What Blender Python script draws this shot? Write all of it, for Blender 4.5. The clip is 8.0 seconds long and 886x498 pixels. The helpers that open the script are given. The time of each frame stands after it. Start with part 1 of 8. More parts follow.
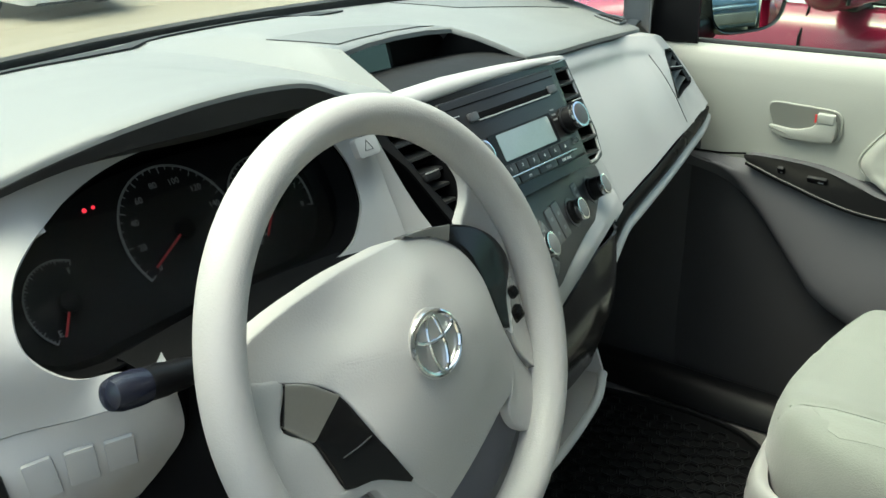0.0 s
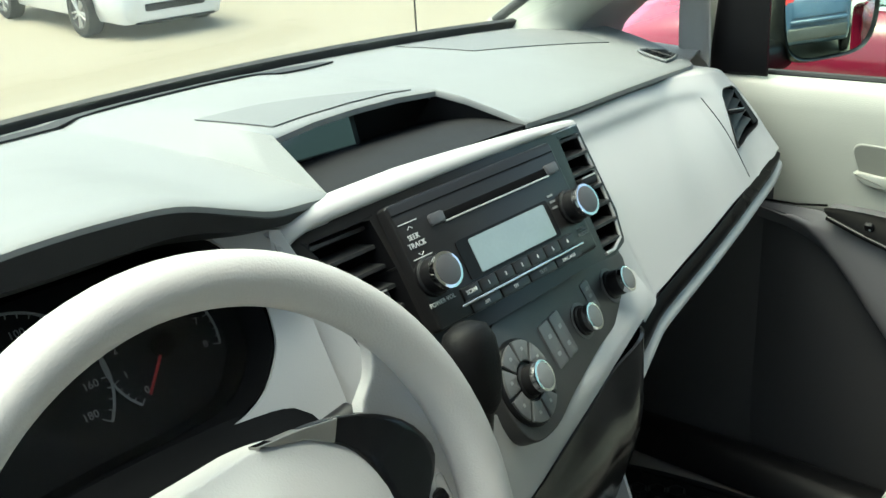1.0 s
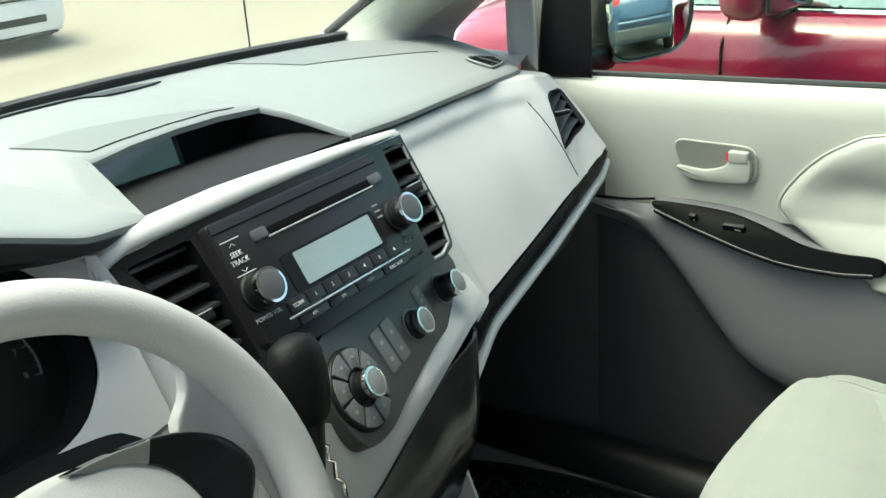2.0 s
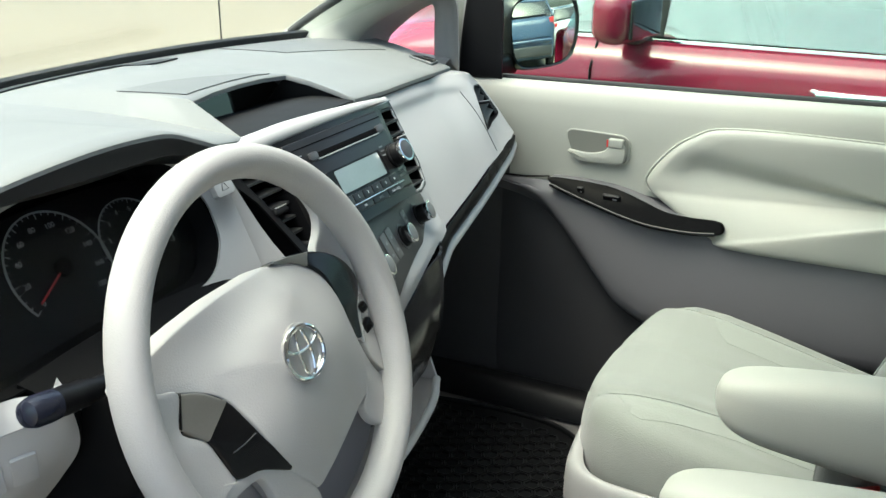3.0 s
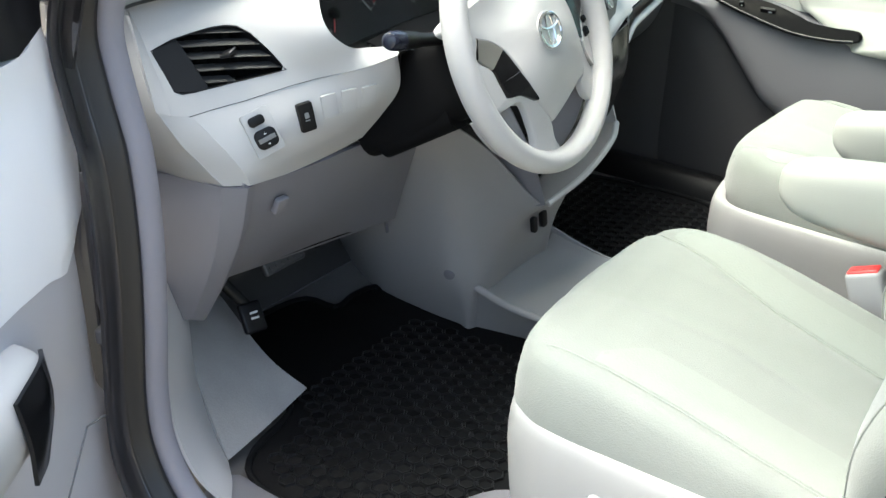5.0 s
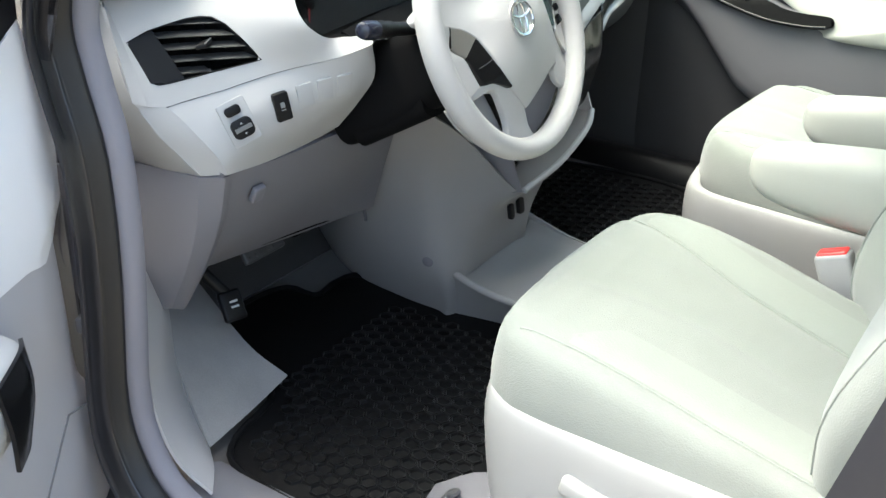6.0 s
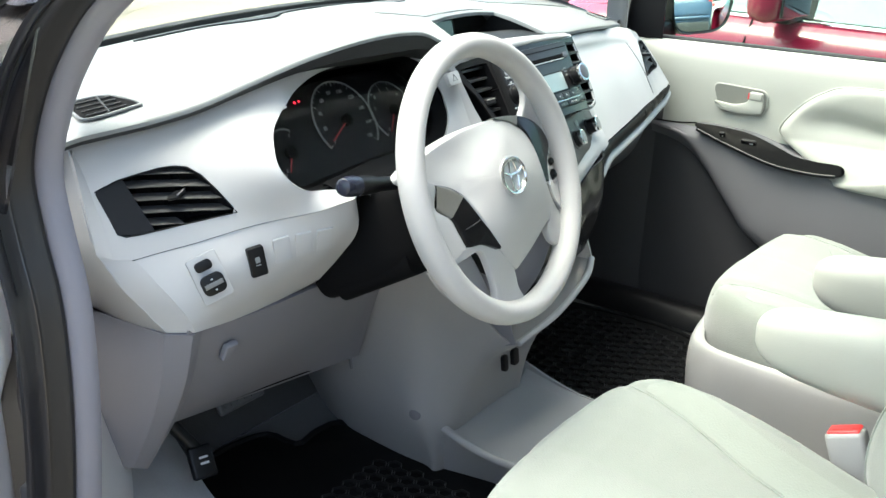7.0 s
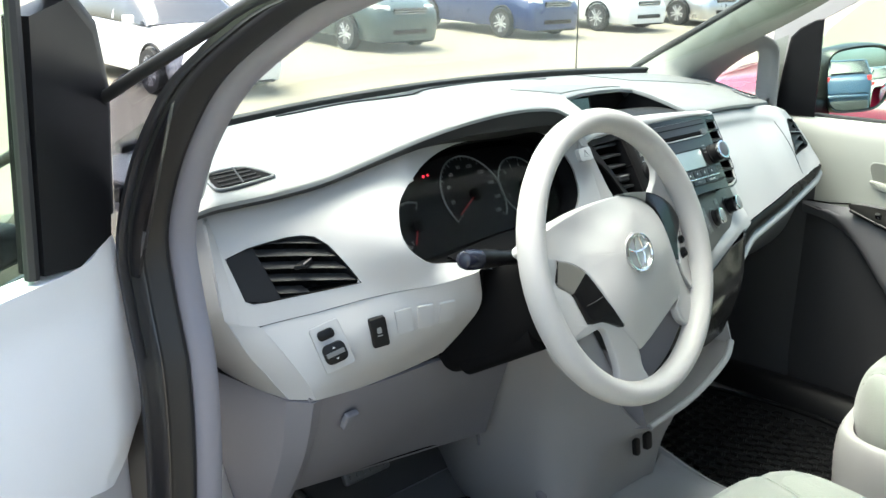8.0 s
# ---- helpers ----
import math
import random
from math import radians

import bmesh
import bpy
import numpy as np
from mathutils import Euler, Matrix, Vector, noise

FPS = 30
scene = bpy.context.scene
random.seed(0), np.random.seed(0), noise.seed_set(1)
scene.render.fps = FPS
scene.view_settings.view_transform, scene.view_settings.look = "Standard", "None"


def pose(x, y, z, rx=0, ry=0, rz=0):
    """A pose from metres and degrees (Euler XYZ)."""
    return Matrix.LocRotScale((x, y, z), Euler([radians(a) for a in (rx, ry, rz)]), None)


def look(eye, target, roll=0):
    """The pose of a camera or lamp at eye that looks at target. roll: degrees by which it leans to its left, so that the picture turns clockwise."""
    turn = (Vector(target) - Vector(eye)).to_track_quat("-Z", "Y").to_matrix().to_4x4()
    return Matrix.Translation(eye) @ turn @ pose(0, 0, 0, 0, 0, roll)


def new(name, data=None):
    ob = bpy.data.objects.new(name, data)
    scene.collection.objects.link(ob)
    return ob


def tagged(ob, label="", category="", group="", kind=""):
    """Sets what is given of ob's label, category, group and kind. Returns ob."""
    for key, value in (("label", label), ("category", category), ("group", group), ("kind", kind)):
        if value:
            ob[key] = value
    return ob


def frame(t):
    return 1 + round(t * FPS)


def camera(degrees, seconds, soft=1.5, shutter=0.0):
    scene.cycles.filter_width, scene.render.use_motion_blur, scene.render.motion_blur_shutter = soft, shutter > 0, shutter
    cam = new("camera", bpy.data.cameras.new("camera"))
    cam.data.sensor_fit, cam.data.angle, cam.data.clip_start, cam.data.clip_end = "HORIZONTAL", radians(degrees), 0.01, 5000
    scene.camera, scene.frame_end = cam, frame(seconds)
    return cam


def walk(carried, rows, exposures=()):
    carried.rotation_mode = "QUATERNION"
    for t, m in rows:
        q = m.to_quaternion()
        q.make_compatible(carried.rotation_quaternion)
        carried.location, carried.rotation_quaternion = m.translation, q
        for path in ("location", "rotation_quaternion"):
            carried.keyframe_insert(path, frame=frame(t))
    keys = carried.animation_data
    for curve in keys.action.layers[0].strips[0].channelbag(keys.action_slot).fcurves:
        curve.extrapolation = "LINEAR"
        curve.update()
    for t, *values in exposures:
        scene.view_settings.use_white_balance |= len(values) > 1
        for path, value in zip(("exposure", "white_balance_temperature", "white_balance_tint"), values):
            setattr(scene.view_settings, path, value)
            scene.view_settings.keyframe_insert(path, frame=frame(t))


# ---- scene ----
cam = camera(45.2, 8.0)
METRES, EYE, TILT, LEAN, TURN = 1.45, 1.45, -20.0, 0.0, -35.0
PATH = [
    (0, (-0.979, -0.098, 1.5), (0.521, 0.995, 0.756), 0.5),
    (0.5, (-0.772, -0.041, 1.506), (0.588, 1.216, 0.749), -3.4),
    (1, (-0.681, -0.039, 1.514), (0.692, 1.213, 0.774), -2.8),
    (1.5, (-0.622, -0.067, 1.511), (0.845, 1.069, 0.764), -5.6),
    (1.7, (-0.618, -0.074, 1.514), (0.862, 1.042, 0.762), -4.3),
    (2.8, (-1.045, -0.125, 1.548), (0.639, 0.71, 0.865), -1.2),
    (3, (-1.118, -0.149, 1.553), (0.574, 0.659, 0.858), 1.3),
    (3.5, (-1.259, -0.297, 1.514), (0.367, 0.594, 0.765), 2.2),
    (4, (-1.416, -0.377, 1.515), (0.12, 0.619, 0.711), 1.3),
    (4.5, (-1.572, -0.339, 1.506), (-0.057, 0.649, 0.654), 1.5),
    (4.7, (-1.617, -0.342, 1.507), (-0.117, 0.657, 0.639), 1.5),
    (5.8, (-1.685, -0.389, 1.504), (-0.2, 0.598, 0.597), 2.5),
    (6, (-1.669, -0.376, 1.512), (-0.168, 0.593, 0.613), 1.7),
    (6.5, (-1.647, -0.363, 1.53), (-0.099, 0.61, 0.722), 2.3),
    (7, (-1.556, -0.341, 1.54), (-0.001, 0.697, 0.829), 3.0),
    (7.5, (-1.447, -0.333, 1.532), (0.039, 0.858, 0.922), 3.8),
    (8, (-1.524, -0.371, 1.534), (-0.119, 0.928, 0.951), 1.6),
]
EXPOSURES = [(0, 1.67, 6350, -7), (1.5, 1.94, 6300, -7), (3.0, 1.78, 6250, 0), (3.5, 2.08, 6200, 0), (4.0, 2.29, 6200, 0), (4.5, 2.40, 6200, 1), (6.0, 2.48, 6200, 2), (7.0, 2.47, 6180, 1), (8.0, 2.33, 6220, 0)]
walk(cam, [(t, look(eye, target, roll)) for t, eye, target, roll in PATH], EXPOSURES)

from mathutils.bvhtree import BVHTree

# ---- world, sun, exposure ----
world = bpy.data.worlds.new("world")
scene.world = world
world.use_nodes = True
wn, wl = world.node_tree.nodes, world.node_tree.links
sky = wn.new("ShaderNodeTexSky")
sky.sky_type, sky.sun_disc = "NISHITA", False
SUN_EL, SUN_ROT = radians(68), radians(-28)
sky.sun_elevation, sky.sun_rotation = SUN_EL, SUN_ROT
sky.dust_density, sky.air_density, sky.ozone_density = 7.0, 1.0, 0.6
wl.new(sky.outputs[0], wn["Background"].inputs[0])
wn["Background"].inputs[1].default_value = 0.15
sun = new("sun", bpy.data.lights.new("sun", "SUN"))
sun.data.energy, sun.data.angle, sun.data.color = 0.9, radians(60), (1.0, 0.97, 0.92)
sun.matrix_world = look((-1.76, 3.31, 9.27), (0, 0, 0))


# ---- building helpers ----
def mat(name, color, rough=0.6, metal=0.0, grain=0.0, size=300.0, vary=0.05, coat=0.0, spread=6.0, rmin=None, spec=0.5):
    """A painted, plastic, woven or metal surface with two scales of variation and a fine relief."""
    m = bpy.data.materials.new(name)
    m.use_nodes = True
    n, l = m.node_tree.nodes, m.node_tree.links
    b = n["Principled BSDF"]
    b.inputs["Roughness"].default_value, b.inputs["Metallic"].default_value = rough, metal
    b.inputs["Coat Weight"].default_value, b.inputs["Specular IOR Level"].default_value = coat, spec
    co = n.new("ShaderNodeTexCoord")
    big = n.new("ShaderNodeTexNoise")
    big.inputs["Scale"].default_value, big.inputs["Detail"].default_value = spread, 4
    fine = n.new("ShaderNodeTexNoise")
    fine.inputs["Scale"].default_value, fine.inputs["Detail"].default_value = size, 2
    for t in (big, fine):
        l.new(co.outputs["Object"], t.inputs["Vector"])
    add = n.new("ShaderNodeMath")
    add.operation = "MULTIPLY_ADD"
    l.new(fine.outputs[0], add.inputs[0])
    add.inputs[1].default_value = 0.5
    l.new(big.outputs[0], add.inputs[2])
    ramp = n.new("ShaderNodeMapRange")
    ramp.inputs[1].default_value, ramp.inputs[2].default_value = 0.35, 1.15
    ramp.inputs[3].default_value, ramp.inputs[4].default_value = 1 - vary, 1 + vary
    l.new(add.outputs[0], ramp.inputs[0])
    mul = n.new("ShaderNodeVectorMath")
    mul.operation = "SCALE"
    mul.inputs[0].default_value = color[:3]
    l.new(ramp.outputs[0], mul.inputs["Scale"])
    l.new(mul.outputs[0], b.inputs["Base Color"])
    rr = n.new("ShaderNodeMapRange")
    rr.inputs[1].default_value, rr.inputs[2].default_value = 0.3, 0.7
    rr.inputs[3].default_value, rr.inputs[4].default_value = rough * 0.88, min(1, rough * 1.1)
    l.new(big.outputs[0], rr.inputs[0])
    l.new(rr.outputs[0], b.inputs["Roughness"])
    if grain:
        bump = n.new("ShaderNodeBump")
        bump.inputs["Strength"].default_value, bump.inputs["Distance"].default_value = grain, 0.0006
        l.new(fine.outputs[0], bump.inputs["Height"])
        l.new(bump.outputs[0], b.inputs["Normal"])
    return m


def glass(name, tint, gloss=0.06, rough=0.0):
    m = bpy.data.materials.new(name)
    m.use_nodes = True
    n, l = m.node_tree.nodes, m.node_tree.links
    n.remove(n["Principled BSDF"])
    t, g, x = n.new("ShaderNodeBsdfTransparent"), n.new("ShaderNodeBsdfGlossy"), n.new("ShaderNodeMixShader")
    t.inputs[0].default_value = (*tint, 1)
    g.inputs["Roughness"].default_value = rough
    f, p, q = n.new("ShaderNodeLayerWeight"), n.new("ShaderNodeMath"), n.new("ShaderNodeMath")
    f.inputs[0].default_value = 0.5
    p.operation, q.operation = "POWER", "MULTIPLY_ADD"
    p.inputs[1].default_value = 4.0
    q.inputs[1].default_value, q.inputs[2].default_value = 0.22, gloss * 0.35
    l.new(f.outputs["Facing"], p.inputs[0])
    l.new(p.outputs[0], q.inputs[0])
    l.new(q.outputs[0], x.inputs[0])
    l.new(t.outputs[0], x.inputs[1])
    l.new(g.outputs[0], x.inputs[2])
    l.new(x.outputs[0], n["Material Output"].inputs[0])
    return m


def glow(name, color, strength):
    m = bpy.data.materials.new(name)
    m.use_nodes = True
    b = m.node_tree.nodes["Principled BSDF"]
    b.inputs["Base Color"].default_value = (*color, 1)
    b.inputs["Emission Color"].default_value, b.inputs["Emission Strength"].default_value = (*color, 1), strength
    return m


def woven(name, color, rough=0.9, cell=0.0022, vary=0.05):
    """Cloth: a fine weave in relief over slow variation."""
    m = mat(name, color, rough, vary=vary, size=500, spread=9)
    n, l = m.node_tree.nodes, m.node_tree.links
    co = n.new("ShaderNodeTexCoord")
    v = n.new("ShaderNodeTexVoronoi")
    v.inputs["Scale"].default_value = 1 / cell
    l.new(co.outputs["Object"], v.inputs["Vector"])
    bump = n.new("ShaderNodeBump")
    bump.inputs["Strength"].default_value, bump.inputs["Distance"].default_value = 0.5, 0.0006
    l.new(v.outputs["Distance"], bump.inputs["Height"])
    l.new(bump.outputs[0], n["Principled BSDF"].inputs["Normal"])
    n["Principled BSDF"].inputs["Sheen Weight"].default_value = 0.25
    n["Principled BSDF"].inputs["Specular IOR Level"].default_value = 0.2
    return m


def thing(name, at, label, category, group="", kind=""):
    ob = new(name)
    ob.location = at
    ob.empty_display_size = 0.05
    return tagged(ob, label, category, group, kind)


def mesh_ob(name, bm, material, angle=38, flat=False):
    bmesh.ops.recalc_face_normals(bm, faces=bm.faces[:])
    me = bpy.data.meshes.new(name)
    bm.to_mesh(me)
    bm.free()
    for m in material if isinstance(material, (list, tuple)) else [material]:
        me.materials.append(m)
    if not flat:
        me.shade_smooth()
        me.set_sharp_from_angle(angle=radians(angle))
    return new(name, me)


def part(name, bm, material, parent, label="", angle=38, flat=False):
    """One mesh, in world coordinates, under a thing or under a part of one."""
    ob = mesh_ob(name, bm, material, angle, flat)
    ob.parent = parent
    if parent.type == "EMPTY":
        ob.matrix_parent_inverse = parent.matrix_basis.inverted()
    return tagged(ob, label)


def spl(pts, n):
    """n points along a smooth curve through pts, even in the points' own order."""
    p = np.array(pts, float)
    if len(p) == 2:
        return [p[0] + (p[1] - p[0]) * i / (n - 1) for i in range(n)]
    e = np.vstack([2 * p[0] - p[1], p, 2 * p[-1] - p[-2]])
    out = []
    for s in np.linspace(0, len(p) - 1, n):
        i = min(int(s), len(p) - 2)
        t = s - i
        a, b, c, d = e[i : i + 4]
        out.append(0.5 * (2 * b + (c - a) * t + (2 * a - 5 * b + 4 * c - d) * t * t + (3 * b - a - 3 * c + d) * t**3))
    return out


def spl_closed(pts, n):
    p = np.array(pts, float)
    k = len(p)
    out = []
    for s in np.linspace(0, k, n, endpoint=False):
        i = int(s)
        t = s - i
        a, b, c, d = p[(i - 1) % k], p[i % k], p[(i + 1) % k], p[(i + 2) % k]
        out.append(0.5 * (2 * b + (c - a) * t + (2 * a - 5 * b + 4 * c - d) * t * t + (3 * b - a - 3 * c + d) * t**3))
    return out


def grid(rows, loop=False, cap=False, thick=0.0, bm=None):
    """A sheet through rows of points; loop closes each row, thick gives it depth."""
    bm = bm or bmesh.new()
    vs = [[bm.verts.new(p) for p in row] for row in rows]
    faces = []
    for a, b in zip(vs, vs[1:]):
        for i in range(len(a) if loop else len(a) - 1):
            j = (i + 1) % len(a)
            faces.append(bm.faces.new((a[i], a[j], b[j], b[i])))
    if cap:
        for row in (vs[0], vs[-1]):
            faces.append(bm.faces.new(row))
    if thick:
        thicken(bm, faces, thick)
    return bm


def thicken(bm, faces, d):
    """Give a sheet depth, by a second skin behind it and a wall round its rim."""
    bmesh.ops.recalc_face_normals(bm, faces=faces)
    bm.normal_update()
    verts = list({v for f in faces for v in f.verts})
    rim = [(e.verts[0], e.verts[1]) for e in {e for f in faces for e in f.edges} if sum(f in e.link_faces for f in e.link_faces) == 1]
    twin = {v: bm.verts.new(v.co - v.normal * d) for v in verts}
    for f in faces:
        bm.faces.new([twin[v] for v in reversed(f.verts)])
    for a, b in rim:
        bm.faces.new((a, b, twin[b], twin[a]))


def surf(ctrl, nr, nc, thick=0.0):
    """A smooth sheet through a net of control points."""
    rows = [spl(r, nc) for r in ctrl]
    cols = [spl([r[i] for r in rows], nr) for i in range(nc)]
    return grid([[c[j] for c in cols] for j in range(nr)], thick=thick)


def frame3(o, u, v):
    """A pose with its x along u and its y near v."""
    u = Vector(u).normalized()
    n = u.cross(Vector(v)).normalized()
    v = n.cross(u)
    m = Matrix((u, v, n)).transposed().to_4x4()
    m.translation = Vector(o)
    return m


def rrect(w, h, r, k=5, c=(0, 0)):
    r = min(r, w / 2 - 1e-5, h / 2 - 1e-5)
    out = []
    for q, (sx, sy) in enumerate(((1, 1), (-1, 1), (-1, -1), (1, -1))):
        for i in range(k + 1):
            a = math.pi / 2 * (q + i / k)
            out.append((c[0] + sx * (w / 2 - r) + r * math.cos(a), c[1] + sy * (h / 2 - r) + r * math.sin(a)))
    return out


def rpoly(pts, r, k=6):
    """A closed outline with its corners rounded."""
    out = []
    for i, b in enumerate(pts):
        a, c = np.array(pts[i - 1]), np.array(pts[(i + 1) % len(pts)])
        b = np.array(b)
        p, q = b + (a - b) * min(0.48, r / np.hypot(*(a - b))), b + (c - b) * min(0.48, r / np.hypot(*(c - b)))
        for t in np.linspace(0, 1, k):
            out.append(tuple(p * (1 - t) ** 2 + b * 2 * t * (1 - t) + q * t * t))
    return out


def prism(poly, z0, z1, m=Matrix(), bevel=0.0, bm=None):
    """A plate of that outline between two heights of a pose, its upper rim softened."""
    bm = bm or bmesh.new()
    rings = [[(x, y, z0) for x, y in poly]]
    if bevel:
        s = 1 if z1 > z0 else -1
        for a in (0, 45, 90):
            ca, sa = 1 - math.cos(radians(a)), math.sin(radians(a))
            ring = []
            for i, (x, y) in enumerate(poly):
                px, py = poly[i - 1]
                qx, qy = poly[(i + 1) % len(poly)]
                tx, ty = qx - px, qy - py
                ln = math.hypot(tx, ty) or 1
                nx, ny = -ty / ln, tx / ln
                if AREA(poly) < 0:
                    nx, ny = -nx, -ny
                ring.append((x + nx * bevel * ca, y + ny * bevel * ca, z1 - s * bevel * (1 - sa)))
            rings.append(ring)
    else:
        rings.append([(x, y, z1) for x, y in poly])
    return grid([[m @ Vector(p) for p in r] for r in rings], loop=True, cap=True, bm=bm)


def AREA(poly):
    return sum(a[0] * b[1] - b[0] * a[1] for a, b in zip(poly, poly[1:] + poly[:1]))


def box(m, size, bevel=0.0, bm=None):
    """A box about a pose's origin, its edges rounded."""
    bm = bm or bmesh.new()
    t = bmesh.new()
    bmesh.ops.create_cube(t, size=1, matrix=Matrix.Diagonal((*size, 1)))
    if bevel:
        bmesh.ops.bevel(t, geom=t.edges[:], offset=bevel, segments=3, affect="EDGES", profile=0.5)
    bmesh.ops.transform(t, matrix=m, verts=t.verts[:])
    return join(bm, t)


def join(bm, t):
    me = bpy.data.meshes.new("t")
    t.to_mesh(me)
    t.free()
    bm.from_mesh(me)
    bpy.data.meshes.remove(me)
    return bm


def lathe(profile, m=Matrix(), seg=32, bm=None):
    """A turned body about a pose's z; profile of (radius, height)."""
    rows = [[m @ Vector((r * math.cos(2 * math.pi * i / seg), r * math.sin(2 * math.pi * i / seg), z)) for i in range(seg)] for r, z in profile]
    return grid(rows, loop=True, cap=True, bm=bm)


def tube(path, r, closed=False, seg=10, bm=None, flat=1.0):
    """A round bar along a path; r may be a list."""
    p = [Vector(q) for q in path]
    n = len(p)
    rs = r if isinstance(r, (list, tuple)) else [r] * n
    rows, up = [], None
    for i in range(n):
        t = (p[(i + 1) % n] - p[i - 1]) if closed else (p[min(i + 1, n - 1)] - p[max(i - 1, 0)])
        t.normalize()
        if up is None:
            up = t.orthogonal().normalized()
        up = (up - t * up.dot(t)).normalized()
        side = t.cross(up)
        rows.append([p[i] + (up * math.cos(a) + side * math.sin(a) * flat) * rs[i] for a in (2 * math.pi * k / seg for k in range(seg))])
    if closed:
        # the last ring is turned to meet the first
        first = rows[0]
        k = min(range(seg), key=lambda s: sum((rows[-1][(j + s) % seg] - first[j]).length for j in range(seg)))
        rows.append([rows[0][(j - k) % seg] for j in range(seg)])
        bm = grid(rows, loop=True, bm=bm)
        bmesh.ops.remove_doubles(bm, verts=bm.verts[:], dist=1e-6)
        return bm
    return grid(rows, loop=True, cap=True, bm=bm)


def tps(pts, ease=1e-7):
    """A smooth height over a plane through scattered places (a, b, height)."""
    p = np.array(pts, float)
    n = len(p)
    k = lambda r2: np.where(r2 > 1e-12, r2 * np.log(r2 + 1e-12), 0.0)
    d2 = ((p[:, None, :2] - p[None, :, :2]) ** 2).sum(-1)
    a = np.zeros((n + 3, n + 3))
    a[:n, :n] = k(d2) + ease * np.eye(n)
    a[:n, n], a[:n, n + 1 : n + 3] = 1, p[:, :2]
    a[n:, :n] = a[:n, n:].T
    w = np.linalg.solve(a, np.r_[p[:, 2], 0, 0, 0])

    def f(x, y):
        r2 = (p[:, 0] - x) ** 2 + (p[:, 1] - y) ** 2
        return float(k(r2) @ w[:n] + w[n] + w[n + 1] * x + w[n + 2] * y)

    return f


def inside(poly, x, y):
    c = False
    for (ax, ay), (bx, by) in zip(poly, poly[1:] + poly[:1]):
        if (ay > y) != (by > y) and x < (bx - ax) * (y - ay) / (by - ay) + ax:
            c = not c
    return c


def holed(place, aa, lo, hi, nb, holes, thick=0.003, lip=0.0, inward=None):
    """A sheet over a strip of the plane, with openings whose rims are drawn onto their outlines and turned inward."""
    cells, pts = {}, {}
    outl = []
    for h in holes:
        n = 240
        ring = []
        for q in range(len(h)):
            p0, p1 = np.array(h[q]), np.array(h[(q + 1) % len(h)])
            m = max(2, int(np.hypot(*(p1 - p0)) / 0.0015))
            ring += [p0 + (p1 - p0) * t / m for t in range(m)]
        outl.append((h, np.array(ring)))
    for i, a in enumerate(aa):
        for j in range(nb + 1):
            b = lo(a) + (hi(a) - lo(a)) * j / nb
            pts[i, j] = (a, b)
    hole_of = {}
    for key, (a, b) in pts.items():
        for k, (h, ring) in enumerate(outl):
            if inside(h, a, b):
                hole_of[key] = k
    bm = bmesh.new()
    keep = []
    for i in range(len(aa) - 1):
        for j in range(nb):
            q = [(i, j), (i + 1, j), (i + 1, j + 1), (i, j + 1)]
            if not all(k in hole_of for k in q):
                keep.append(q)
    used = {k for q in keep for k in q}
    vs, moved = {}, {}
    for key in used:
        a, b = pts[key]
        if key in hole_of:
            ring = outl[hole_of[key]][1]
            d = (ring[:, 0] - a) ** 2 + (ring[:, 1] - b) ** 2
            a, b = ring[int(d.argmin())]
            moved[key] = hole_of[key]
        vs[key] = bm.verts.new(place(a, b))
    faces = []
    for q in keep:
        try:
            faces.append(bm.faces.new([vs[k] for k in q]))
        except ValueError:
            pass
    bmesh.ops.remove_doubles(bm, verts=bm.verts[:], dist=2e-5)
    bmesh.ops.dissolve_degenerate(bm, dist=1e-5, edges=bm.edges[:])
    faces = bm.faces[:]
    thicken(bm, faces, thick)
    return bm


def words(text, m, size, material, parent, name="lettering", depth=0.0003):
    """Raised letters of the built-in font, centred on a pose."""
    cu = bpy.data.curves.new("t", "FONT")
    cu.body, cu.size, cu.align_x, cu.align_y, cu.extrude = text, size, "CENTER", "CENTER", depth
    cu.resolution_u = 2
    tmp = new("t", cu)
    me = bpy.data.meshes.new_from_object(tmp)
    bpy.data.objects.remove(tmp)
    me.transform(m)
    me.materials.append(material)
    ob = new(name, me)
    ob.parent = parent
    if parent.type == "EMPTY":
        ob.matrix_parent_inverse = parent.matrix_basis.inverted()
    return ob


def mirror_x(p):
    return (-p[0], p[1], p[2])


# ---- materials ----
M_PAD = mat("dash_pad_grey", (0.186, 0.196, 0.198), 0.55, grain=0.35, size=700, vary=0.03)
M_TRAY = mat("tray_black_vinyl", (0.012, 0.0125, 0.0135), 0.6, grain=0.3, size=700, spec=0.2)
M_LIP = mat("dark_grey_vinyl", (0.024, 0.0255, 0.027), 0.55, grain=0.3, size=700, spec=0.25)
M_SPK = mat("grey_mesh", (0.14, 0.148, 0.152), 0.6, grain=0.6, size=500)
M_SILVER = mat("light_grey_plastic", (0.41, 0.41, 0.41), 0.48, grain=0.2, size=900, vary=0.025)
# light grey plastic raised to near white for the sky's light
M_DOORUP = mat("skylit_door_plastic", (0.82, 0.82, 0.84), 0.5, grain=0.2, size=900, vary=0.03)
M_SHROUD = mat("column_black_plastic", (0.004, 0.004, 0.0045), 0.7, grain=0.2, size=900, spec=0.08)
# door grey darkened by hand for the shade under the dash
M_DOORSHADE = mat("shaded_door_plastic", (0.042, 0.042, 0.044), 0.6, grain=0.3, size=700, vary=0.12)
M_STALK = mat("bluish_black_knob", (0.014, 0.016, 0.028), 0.26)
M_SILLTRIM = mat("pale_sill_plastic", (0.44, 0.43, 0.435), 0.55, grain=0.25, size=800)
